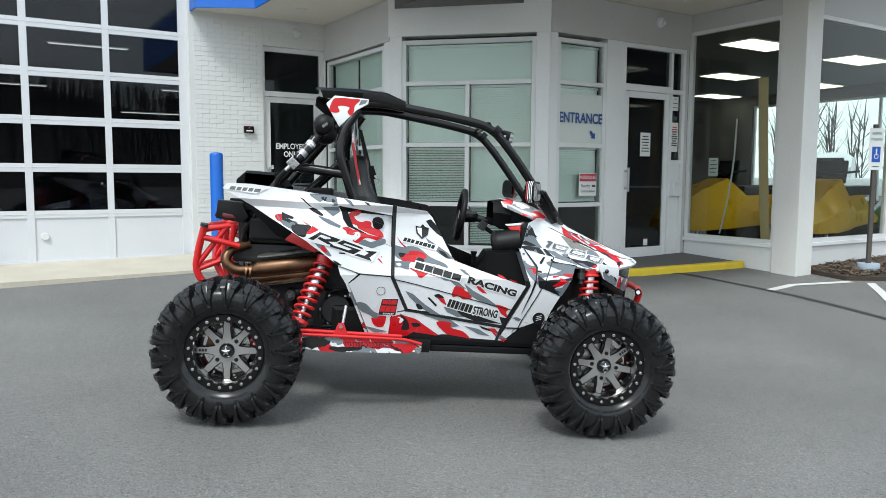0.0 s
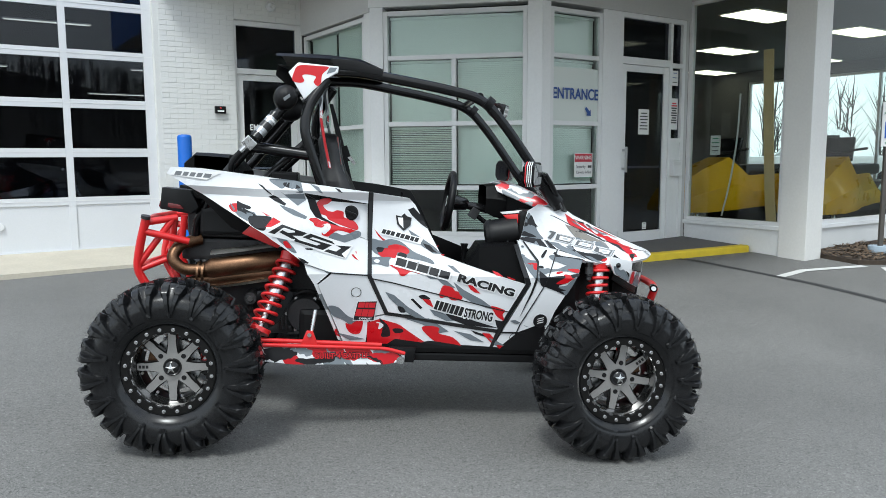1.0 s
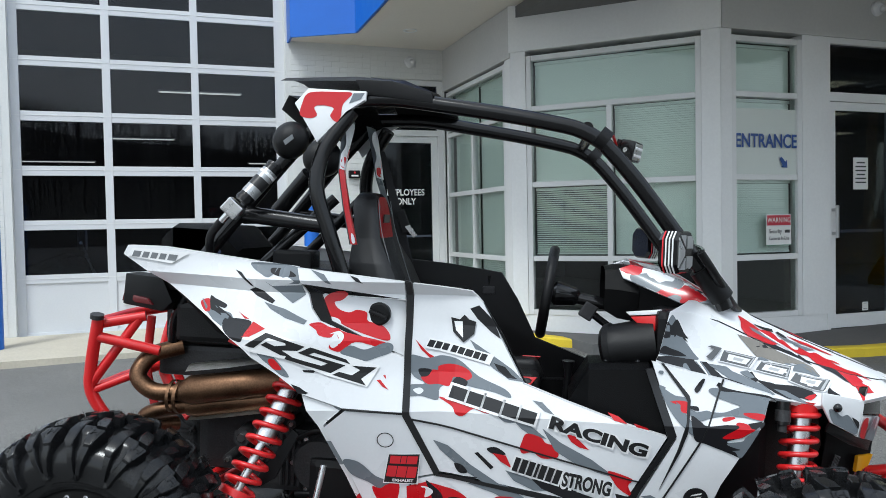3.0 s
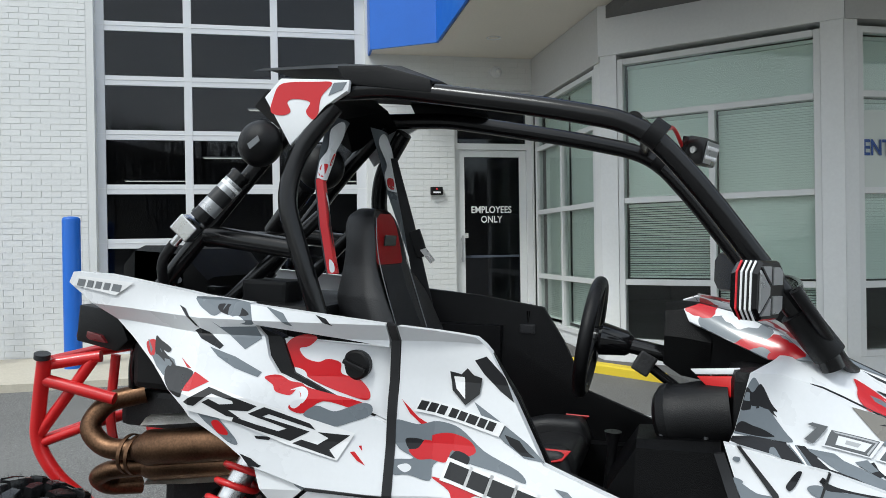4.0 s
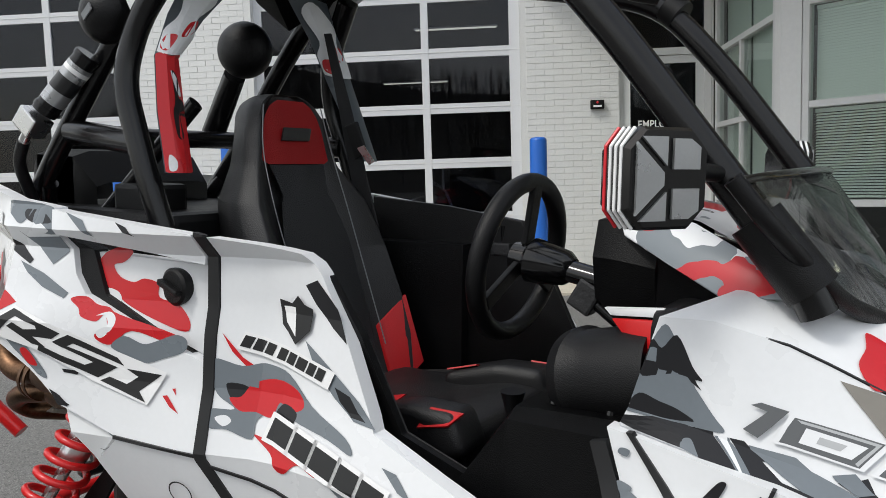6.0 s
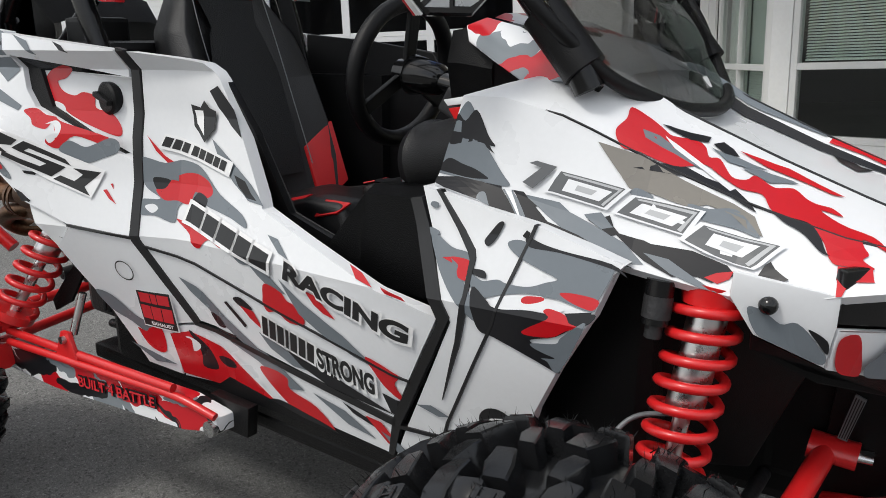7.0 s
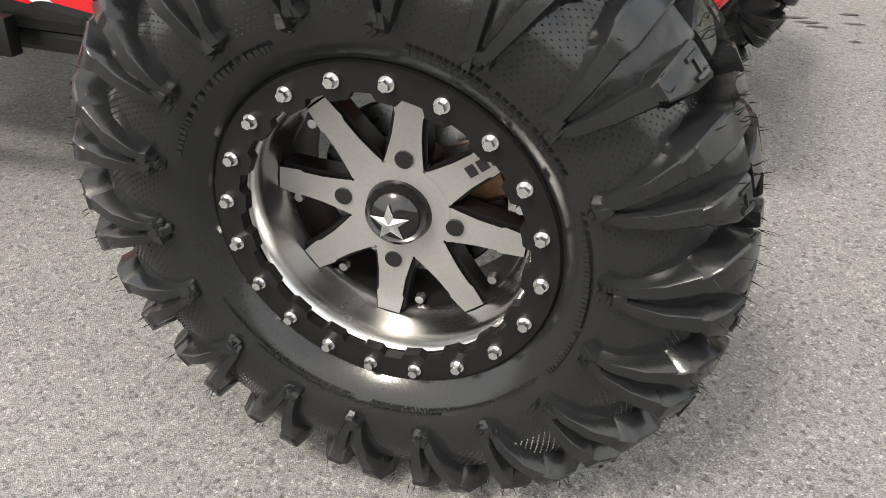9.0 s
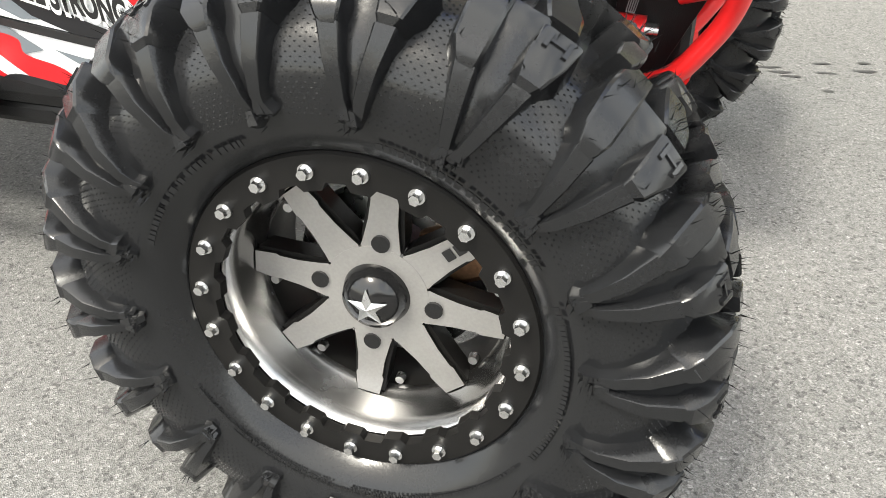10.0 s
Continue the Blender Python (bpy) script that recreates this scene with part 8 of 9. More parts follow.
flank_text("logo_word", "EXHAUST", (-0.239, 0.588), (-0.173, 0.586), 0.010, WHITE_PRINT, "small white word on the sticker", 0.011, 0.04)
# shield
sticker("shield_badge", [(-0.070, 1.124), (-0.042, 1.118), (-0.027, 1.134), (-0.011, 1.119), (0.011, 1.113), (0.006, 1.074), (-0.028, 1.045), (-0.062, 1.078)], BLACK_PRINT, "black shield badge", 0.008)
sticker("shield_light", [(-0.060, 1.112), (-0.033, 1.112), (-0.029, 1.059), (-0.053, 1.083)], WHITE_PRINT, "", 0.010)
bar_word("shield_word_backing", (-0.148, 1.027), (0.060, 0.980), (1,), 0.034, WHITE_PRINT, "white strip", 0.2, 0.007, 0)
bar_word("shield_word", (-0.141, 1.032), (0.052, 0.989), (1, 1, 1, -0.3, 1, 1, 1.3, 1, 1), 0.022, BLACK_PRINT, "line of black bars under the shield", 0.2, 0.010, 0.2)
# team name as plain bars, the other words lettered
bar_word("team_word", (-0.065, 0.875), (0.214, 0.808), (1.1, 1, 1.2, 1, 1.1), 0.038, BLACK_PRINT, "line of heavy black bars on the door", 0.05, 0.011, 0.16, 0.008)
flank_text("team_lettering_edge", "RACING", (0.247, 0.797), (0.557, 0.719), 0.052, WHITE_PRINT, "white edge round black lettering", 0.0085, 0.085)
flank_text("team_lettering", "RACING", (0.252, 0.802), (0.550, 0.726), 0.042, BLACK_PRINT, "heavy black capital letters on the door", 0.011, 0.048)
bar_word("tag_word", (0.141, 0.649), (0.292, 0.612), (0.9, 1, 1, 0.45, 1, 1, 1), 0.050, BLACK_PRINT, "row of tall black bars on the door", 0.05, 0.011, 0.28, 0.006)
flank_text("tag_lettering_edge", "STRONG", (0.293, 0.600), (0.454, 0.577), 0.062, WHITE_PRINT, "white edge round black lettering", 0.0085, 0.085)
flank_text("tag_lettering", "STRONG", (0.298, 0.609), (0.448, 0.586), 0.052, BLACK_PRINT, "tall black capital letters on the door", 0.011, 0.040)
sticker("round_badge", circle(0.712, 0.592, 0.038), BLACK_PRINT, "round black badge", 0.006)
for k in range(3):
    p = (0.712, 0.592)
    sticker("round_badge_stroke", [(p[0] - 0.018, p[1] - 0.016 + 0.012 * k), (p[0] + 0.016, p[1] - 0.008 + 0.012 * k), (p[0] + 0.018, p[1] - 0.002 + 0.012 * k), (p[0] - 0.012, p[1] - 0.010 + 0.012 * k)], WHITE_PRINT, "", 0.009)
sticker("fender_logo_backing", [(-1.178, 1.282), (-1.153, 1.310), (-0.919, 1.304), (-0.994, 1.265)], WHITE_PRINT, "", 0.006)
bar_word("fender_logo", (-1.157, 1.282), (-0.968, 1.274), (1, 0.8, 0.8, 0.8, 1.1), 0.020, GREY_STICKER, "grey outlined logo bars on the fender tip", 0.5, 0.009)
# fuel cap
bm = bmesh.new()
fx, fz = -0.295, 1.130
fy = side_y(fx, fz) + 0.022
sweep(bm, [(fx, fy + 0.012, fz), (fx, fy - 0.006, fz), (fx, fy - 0.010, fz)], 0.036, 28, radii=[0.037, 0.037, 0.031])
cap = part("fuel_cap", bm, PLASTIC, buggy, "round black fuel cap", smooth=30)
part("grip", boxes((-0.030, 0.030, -0.016, 0.0, -0.006, 0.006, 0.003)), PLASTIC, cap, m=pose(fx, fy - 0.008, fz, 0, 20, 0))
# trailing-arm lettering
lettering("arm_lettering_backing", "BUILT 4 BATTLE", 0.038, pose(-0.315, 0.2980, 0.415, 90, 0, 9), BLACK_PRINT, buggy, "", 0.0004, bold=0.004)
lettering("arm_lettering", "BUILT 4 BATTLE", 0.038, pose(-0.315, 0.2950, 0.415, 90, 0, 9), RED_PRINT, buggy, "red lettering with a black edge on the trailing arm", bold=0.0005)


# print and number on the hood
HOOD_PATCHES = [0]


def hood_camo(material, pts, curved, lift=0.0, name="camouflage_patch", label=""):
    HOOD_PATCHES[0] += 1
    bm = bmesh.new()
    bm.faces.new([bm.verts.new((u, v, 0)) for u, v in (closed_curve(pts) if curved else pts)])
    us, vs = [p[0] for p in pts], [p[1] for p in pts]
    for lo, hi, no in ((min(us), max(us), (1, 0, 0)), (min(vs), max(vs), (0, 1, 0))):
        for k in range(int(lo * 4) - 1, int(hi * 4) + 2):
            bmesh.ops.bisect_plane(bm, geom=bm.verts[:] + bm.edges[:] + bm.faces[:], plane_co=(k / 4, k / 4, 0), plane_no=no, dist=1e-5)
    bmesh.ops.triangulate(bm, faces=bm.faces[:])
    for v in bm.verts:
        v.co = hood_at(min(max(v.co.x, 0.0), 7.0), min(max(v.co.y, 0.0), 12.0), 0.0012 + 1.2 * lift + 0.00004 * HOOD_PATCHES[0])
    return part(name, bm, material, buggy, label)


hood_camo(GREY_CAMO, [(0.00, 1.15), (0.00, 1.38), (0.00, 1.68), (0.15, 1.93), (0.50, 1.73), (0.80, 1.50), (1.23, 1.18), (1.38, 1.05), (0.88, 0.98), (0.05, 0.80), (0.00, 0.88)], True)
hood_camo(BLACK_CAMO, [(0.00, 1.38), (0.00, 1.75), (0.23, 1.68), (0.43, 1.83), (0.85, 1.55), (1.05, 1.43), (0.62, 1.45), (0.30, 1.40)], True)
hood_camo(BLACK_CAMO, [(0.40, 1.65), (0.58, 1.68), (1.07, 1.35), (0.90, 1.40)], False)
hood_camo(BLACK_CAMO, [(0.00, 1.00), (0.10, 1.18), (0.45, 1.15), (0.80, 1.12), (1.07, 1.05), (0.58, 1.00)], True)
hood_camo(BLACK_CAMO, [(0.00, 0.55), (0.45, 0.93), (1.28, 1.03), (1.53, 0.35), (1.68, 0.00), (1.35, 0.00), (0.80, 0.00), (0.23, 0.00), (0.00, 0.10)], False)
hood_camo(GREY_CAMO, [(0.98, 0.00), (0.98, 0.33), (1.07, 0.53), (1.15, 0.18), (1.18, 0.00), (1.10, 0.00)], True)
hood_camo(GREY_CAMO, [(1.30, 1.00), (1.45, 1.03), (1.73, 0.48), (1.93, 0.00), (1.75, 0.00), (1.65, 0.00)], False)
hood_camo(BLACK_CAMO, [(1.48, 1.03), (1.73, 0.90), (2.02, 0.48), (2.20, 0.45), (2.18, 0.05), (2.02, 0.00), (1.78, 0.10)], False)
hood_camo(WHITE_WRAP, [(1.33, 1.03), (1.43, 1.03), (1.68, 0.08), (1.78, 0.00), (1.68, 0.00)], False)
hood_camo(BLACK_CAMO, [(1.45, 1.03), (1.60, 1.05), (1.90, 0.90), (1.80, 0.78)], False)
hood_camo(GREY_CAMO, [(1.65, 1.03), (2.10, 1.07), (2.48, 0.88), (2.93, 0.62), (3.15, 0.20), (2.93, 0.05), (2.55, 0.20), (2.18, 0.45)], False)
hood_camo(BLACK_CAMO, [(2.02, 0.48), (2.40, 0.40), (2.85, 0.12), (3.08, 0.00), (3.03, 0.00), (2.68, 0.00), (2.25, 0.00)], False)
hood_camo(BLACK_CAMO, [(2.45, 0.95), (2.68, 1.12), (2.83, 0.85), (2.75, 0.70)], False)
hood_camo(BLACK_CAMO, [(2.75, 0.85), (3.10, 0.88), (3.48, 0.65), (3.70, 0.30), (3.45, 0.08), (3.15, 0.30)], False)
hood_camo(GREY_CAMO, [(2.40, 1.03), (2.58, 1.12), (2.75, 0.98), (2.62, 0.80)], False)
hood_camo(GREY_CAMO, [(3.12, 0.53), (3.38, 0.55), (3.65, 0.25), (3.90, 0.00), (3.73, 0.00), (3.43, 0.15)], False)
hood_camo(BLACK_CAMO, [(3.15, 0.83), (3.58, 0.98), (3.93, 0.85), (4.03, 0.62), (3.83, 0.23), (3.58, 0.33)], False)
hood_camo(RED_CAMO, [(3.75, 0.33), (3.85, 0.55), (4.00, 0.73), (3.98, 0.48), (3.88, 0.25)], False)
hood_camo(TAUPE_CAMO, [(2.38, 1.90), (2.88, 2.00), (3.35, 1.93), (3.83, 1.90), (4.05, 1.83), (4.20, 1.53), (4.00, 1.60), (3.83, 1.73), (3.60, 1.73), (3.43, 1.58), (3.20, 1.58), (3.00, 1.58), (2.85, 1.50), (2.65, 1.68)], False)
hood_camo(GREY_CAMO, [(3.40, 1.58), (3.45, 1.65), (3.62, 1.68), (3.85, 1.83), (4.00, 1.73), (4.17, 1.50), (3.93, 1.53), (3.65, 1.48), (3.45, 1.48)], True)
hood_camo(GREY_CAMO, [(2.83, 1.48), (2.90, 1.58), (3.08, 1.55), (2.98, 1.45)], True)
hood_camo(BLACK_CAMO, [(2.80, 1.80), (3.00, 1.95), (3.23, 2.25), (3.50, 2.18), (3.78, 2.23), (4.05, 1.90), (3.78, 1.98), (3.35, 2.00), (3.08, 1.90)], False)
hood_camo(RED_CAMO, [(2.48, 2.30), (2.48, 2.73), (2.43, 3.08), (2.68, 3.08), (2.90, 2.98), (3.03, 2.93), (3.25, 3.12), (3.35, 3.05), (3.43, 2.80), (3.53, 2.88), (3.70, 2.53), (3.83, 2.62), (3.88, 2.85), (3.95, 2.85), (4.12, 2.75), (4.30, 2.95), (4.48, 2.78), (4.60, 2.75), (4.75, 2.80), (4.88, 2.65), (4.65, 2.60), (4.88, 2.40), (5.30, 2.27), (5.50, 1.98), (5.65, 1.75), (5.45, 1.93), (5.20, 2.08), (5.23, 1.90), (5.33, 1.70), (5.28, 1.55), (5.45, 1.33), (5.08, 1.35), (4.93, 1.40), (4.80, 1.75), (4.67, 1.93), (4.45, 2.02), (4.20, 2.02), (4.03, 2.40), (3.83, 2.30), (3.62, 2.40), (3.43, 2.53), (3.30, 2.27), (3.15, 2.10), (2.83, 2.05), (2.62, 1.98)], True)
hood_camo(GREY_CAMO, [(2.70, 2.68), (2.90, 2.75), (3.12, 2.65), (3.45, 2.45), (3.40, 2.35), (3.12, 2.45), (2.93, 2.48), (2.78, 2.50)], False)
hood_camo(WHITE_WRAP, [(2.95, 2.83), (3.12, 2.73), (3.50, 2.45), (3.78, 2.23), (3.75, 2.10), (3.45, 2.35), (3.10, 2.60)], False)
hood_camo(RED_CAMO, [(5.00, 1.33), (5.43, 1.33), (5.50, 0.88), (5.20, 0.88), (5.15, 0.00), (5.08, 0.00), (5.05, 0.85)], False)
hood_camo(BLACK_CAMO, [(4.20, 2.02), (4.40, 2.02), (4.58, 2.05), (4.73, 1.88), (4.85, 1.58), (4.90, 1.53), (4.80, 1.55), (4.58, 1.80), (4.35, 1.90)], True)
hood_camo(BLACK_CAMO, [(3.20, 3.05), (3.35, 3.25), (3.35, 3.50), (3.15, 3.30), (2.93, 3.18), (2.85, 3.10)], False)
hood_camo(BLACK_CAMO, [(3.40, 3.28), (3.48, 3.53), (3.60, 3.43), (3.68, 3.25), (3.55, 3.12)], False)
hood_camo(GREY_CAMO, [(3.40, 3.12), (3.53, 3.12), (3.68, 3.20), (3.83, 3.20), (3.98, 3.25), (3.80, 2.98), (3.60, 2.90)], False)
hood_camo(GREY_CAMO, [(3.75, 2.90), (3.90, 3.12), (4.25, 3.23), (4.33, 3.20), (4.05, 2.83)], False)
hood_camo(RED_CAMO, [(3.65, 3.48), (3.88, 3.58), (4.17, 3.68), (4.55, 3.55), (4.83, 3.48), (4.70, 3.35), (4.38, 3.38), (3.95, 3.35)], False)
hood_camo(BLACK_CAMO, [(4.08, 7.30), (4.35, 7.10), (4.62, 6.88), (4.78, 6.95), (4.65, 6.45), (4.35, 6.68)], False)
hood_camo(RED_CAMO, [(5.60, 5.50), (5.73, 5.62), (5.93, 5.50), (5.83, 5.38)], False)
hood_camo(GREY_CAMO, [(5.98, 2.43), (6.23, 1.88), (6.53, 1.18), (6.58, 0.00), (6.33, 1.33)], False)
hood_camo(BLACK_CAMO, [(4.30, 1.03), (4.35, 1.12), (4.58, 0.68), (4.50, 0.53), (4.12, 0.43), (4.25, 0.60)], False)
hood_camo(BLACK_CAMO, [(1.60, 6.92), (1.60, 7.55), (3.00, 7.52), (4.00, 7.48), (5.00, 7.45), (6.10, 7.40), (6.10, 7.20), (5.00, 7.08), (4.00, 7.00), (3.00, 6.95)], False)
hood_camo(GREY_CAMO, [(1.50, 7.60), (1.50, 9.00), (3.00, 9.00), (3.80, 8.60), (4.05, 7.90), (3.20, 7.62)], False)
hood_camo(RED_CAMO, [(4.10, 7.62), (4.20, 8.90), (4.70, 8.60), (5.30, 8.10), (4.90, 7.80), (5.10, 7.62), (4.60, 7.75)], False)
PALE_GREY = mat("pale_grey_print", (0.42, 0.43, 0.44), 0.35)
NUMBER_GREY = mat("number_grey", (0.10, 0.105, 0.11), 0.35)


def mix2(a, b, t):
    return (a[0] + (b[0] - a[0]) * t, a[1] + (b[1] - a[1]) * t)


def inset(pts, k):
    """A polygon shrunk (k < 1) or grown about its middle."""
    cx, cy = sum(p[0] for p in pts) / len(pts), sum(p[1] for p in pts) / len(pts)
    return [(cx + (x - cx) * k, cy + (y - cy) * k) for x, y in pts]


for outer, inner in (([(1.93, 1.15), (2.05, 1.40), (2.78, 1.50), (2.60, 1.18)], [(2.10, 1.20), (2.15, 1.35), (2.65, 1.40), (2.53, 1.23)]),
                     ([(2.75, 1.18), (2.90, 1.45), (3.55, 1.58), (3.45, 1.18)], [(2.88, 1.23), (2.98, 1.40), (3.45, 1.43), (3.33, 1.23)]),
                     ([(3.48, 1.10), (3.62, 1.40), (4.40, 1.43), (4.17, 0.88)], [(3.68, 1.12), (3.73, 1.33), (4.20, 1.33), (4.05, 1.07)])):
    hood_camo(WHITE_WRAP, inset(outer, 1.14), False, 0.0020, "digit_outline", "white outline of a digit")
    hood_camo(NUMBER_GREY, outer, False, 0.0022, "number_digit", "dark grey outlined number on the hood side")
    for q in ((1, 2), (2, 3)):
        band = [mix2(outer[q[0]], inner[q[0]], 0.2), mix2(outer[q[1]], inner[q[1]], 0.2), mix2(outer[q[1]], inner[q[1]], 0.55), mix2(outer[q[0]], inner[q[0]], 0.55)]
        hood_camo(PALE_GREY, band, False, 0.0024, "digit_band")
    hood_camo(WHITE_WRAP, inner, False, 0.0026, "digit_middle")
    hood_camo(PALE_GREY, inset(inner, 0.45), False, 0.0028, "digit_heart")
hood_camo(NUMBER_GREY, [(1.60, 1.38), (1.70, 1.43), (2.00, 1.43), (1.72, 1.12), (1.56, 1.15), (1.78, 1.37)], False, 0.0022, "number_digit", "dark grey number on the hood side")


# panel seams on the hood
for idx, x0, x1 in ((2, 0.63, 1.34), (4, 0.80, 1.34)):
    for mirrored in (False, True):
        line = []
        for k in range(16):
            x = x0 + (x1 - x0) * k / 15
            for (xa, pa), (xb, pb) in zip(HOOD, HOOD[1:]):
                if xa <= x <= xb:
                    t = (x - xa) / (xb - xa)
                    y, z = pa[idx][0] + (pb[idx][0] - pa[idx][0]) * t, pa[idx][1] + (pb[idx][1] - pa[idx][1]) * t
                    line.append((x, 2 * CY - y if mirrored else y, z + 0.0005))
                    break
        part("hood_seam", sweep(bmesh.new(), line, 0.0022, 6), BLACK_PRINT, buggy)

# turn the far half of the body to its centreline
def lean_over(ob, m):
    inverse = m.inverted()
    if ob.data and ob.data.users == 1:
        for v in ob.data.vertices:
            p = m @ v.co
            v.co = inverse @ Vector((p.x, p.y + askew(p.x, p.y), p.z))
    for child in ob.children:
        lean_over(child, m @ child.matrix_basis)


for ob in buggy.children:
    if not ob.name.startswith(("wheel", "front_wheel", "rear_wheel")):
        lean_over(ob, ob.matrix_basis.copy())

# both faces of a pane look outwards, so that it stays clear at a slant
for ob in list(bpy.data.objects):
    if ob.type == "MESH" and ob.data.materials and ob.data.materials[0] in (GLASS, DARK_GLASS):
        for face in ob.data.polygons:
            if face.normal.y > 0.9:
                face.flip()

# ---- blinds in the windows ----
SLAT = mesh_of("slat", boxes((0, 1, -0.0125, 0.0125, -0.0006, 0.0006)), BLIND)


def blind(m, x0, x1, z0, z1, tilt, label):
    b = tagged(empty("window_blind", m), label, "blind", group="window blinds")
    part("head_rail", boxes((x0, x1, 0.10, 0.14, z1 - 0.03, z1)), BLIND, b)
    z = z1 - 0.045
    while z > z0 + 0.01:
        o = new("slat", SLAT)
        o.parent = b
        o.matrix_basis = pose(x0, 0.12, z, tilt, 0, 0) @ Matrix.Diagonal((x1 - x0, 1, 1, 1))
        z -= 0.0225
    part("bottom_rail", boxes((x0, x1, 0.108, 0.132, z0, z0 + 0.012)), BLIND, b)
    return b


for x0, x1, z0, z1, tilt in ((0.235, 1.015, 1.92, 2.66, 66), (0.235, 1.015, 1.14, 1.85, 35), (1.085, 1.88, 1.14, 2.66, 64), (0.235, 1.88, 2.72, 3.19, 80), (1.085, 1.88, 0.58, 1.08, 35)):
    blind(M_BAY, x0, x1, z0, z1, tilt, "closed pale green venetian blind behind the bay window")
for z0, z1, tilt in ((2.72, 3.19, 80), (1.92, 2.66, 78), (1.14, 1.86, 60)):
    blind(M_ENT, 0.19, 0.93, z0, z1, tilt, "pale venetian blind beside the entrance")
for x0, x1 in ((0.12, 0.92), (0.98, 1.89)):
    blind(M_BAYL, x0, x1, 0.58, 3.19, -62, "pale venetian blind in the side window of the bay")

# ---- lettering and signs on the building ----
BLUE_PRINT = mat("blue_print", (0.012, 0.06, 0.25), 0.4)
PAPER = mat("white_paper", (0.75, 0.75, 0.73), 0.7)
DARK_PRINT = mat("dark_print", (0.06, 0.06, 0.06), 0.6)
GREEN_PRINT = mat("green_print", (0.05, 0.22, 0.12), 0.5)


def sign(name, m, label, category):
    return empty(name, m, label, category)


e = sign("entrance_sign", M_ENT @ pose(0.56, -0.004, 2.215), "pale window film with blue entrance lettering and an arrow", "sign")
part("film", boxes((-0.385, 0.385, 0.030, 0.032, -0.36, 0.34)), mat("pale_film", (0.62, 0.66, 0.62), 0.5), e)
lettering("letters", "ENTRANCE", 0.185, pose(0.0, 0.018, 0.02, 90) @ Matrix.Diagonal((0.80, 1, 1, 1)), BLUE_PRINT, e, "blue capital letters", bold=0.004)
bm = bmesh.new()
a_ = [(-0.045, 0.02), (-0.02, 0.045), (0.03, -0.005), (0.05, 0.015), (0.055, -0.065), (-0.025, -0.06), (-0.005, -0.04)]
poly(bm, [(0.20 + x, 0.016, -0.17 + z) for x, z in a_])
part("arrow", bm, BLUE_PRINT, e, "blue arrow")
w = sign("warning_sign", M_ENT @ pose(0.715, -0.006, 1.365), "white warning sign with a red header in the window", "sign")
part("board", boxes((-0.155, 0.155, 0.030, 0.034, -0.155, 0.155)), PAPER, w)
part("header", boxes((-0.145, 0.145, 0.026, 0.030, 0.045, 0.145)), mat("sign_red", (0.45, 0.03, 0.05), 0.5), w)
lettering("header_text", "WARNING", 0.070, pose(0, 0.024, 0.095, 90) @ Matrix.Diagonal((0.86, 1, 1, 1)), PAPER, w)
lettering("body_text", "Security", 0.060, pose(-0.045, 0.026, -0.015, 90) @ Matrix.Diagonal((0.80, 1, 1, 1)), DARK_PRINT, w)
lettering("body_text", "Cameras In Use", 0.050, pose(0.0, 0.026, -0.085, 90) @ Matrix.Diagonal((0.78, 1, 1, 1)), DARK_PRINT, w)
part("camera_symbol", boxes((0.075, 0.135, 0.026, 0.030, -0.03, 0.0)), DARK_PRINT, w)
part("border", boxes((-0.155, 0.155, 0.0285, 0.030, -0.155, -0.148)), GREEN_PRINT, w)
lettering("staff_lettering", "EMPLOYEES", 0.118, pose(0.0, 0, 0.0), WHITE_PRINT, None, "white lettering on the staff door glass", bold=0.002, category="lettering").matrix_basis = BM @ pose(2.262, WQ + 0.088, 1.915, 90) @ Matrix.Diagonal((0.86, 1, 1, 1))
lettering("staff_lettering", "ONLY", 0.118, pose(0.0, 0, 0.0), WHITE_PRINT, None, "white lettering on the staff door glass", bold=0.002, category="lettering").matrix_basis = BM @ pose(2.262, WQ + 0.088, 1.795, 90) @ Matrix.Diagonal((0.86, 1, 1, 1))


def notice(m, wd, ht, lines, label, header=None):
    n_ = sign("notice", m, label, "notice")
    part("sheet", boxes((-wd / 2, wd / 2, 0, 0.002, -ht / 2, ht / 2)), PAPER, n_)
    for k in range(lines):
        z = ht * (0.34 - 0.62 * k / max(1, lines - 1))
        ww = wd * (0.36 if k % 3 else 0.28)
        part("print_bar", boxes((-ww, ww, -0.002, 0.0, z - ht * 0.022, z + ht * 0.022)), header if header and k < 2 else DARK_PRINT, n_)
    return n_


notice(M_ENT @ pose(1.80, 0.034, 1.93), 0.20, 0.33, 6, "white paper notice taped inside the door glass")
notice(M_ENT @ pose(2.40, 0.040, 2.53), 0.13, 0.20, 3, "small white and blue sticker on the sidelight", BLUE_PRINT)
notice(M_ENT @ pose(2.40, 0.040, 2.05), 0.15, 0.42, 9, "red and white opening-hours notice", RED_PRINT)
notice(M_ENT @ pose(1.86, 0.034, 0.545), 0.08, 0.09, 2, "small white sticker at the foot of the door")
notice(BM @ pose(1.93, WQ + 0.098, 1.60), 0.07, 0.06, 2, "small white sticker on the staff door")
notice(M_SHOW @ pose(0.42, 0.08, 1.62), 0.16, 0.26, 4, "pale green notice inside the showroom glass", GREEN_PRINT)
box_ = empty("mail_box", M_ENT @ pose(2.40, -0.03, 1.30), "white metal mail slot box beside the door", "mail box")
part("body", boxes((-0.085, 0.085, -0.02, 0.05, -0.10, 0.12, 0.008)), LIGHT_PANEL, box_)
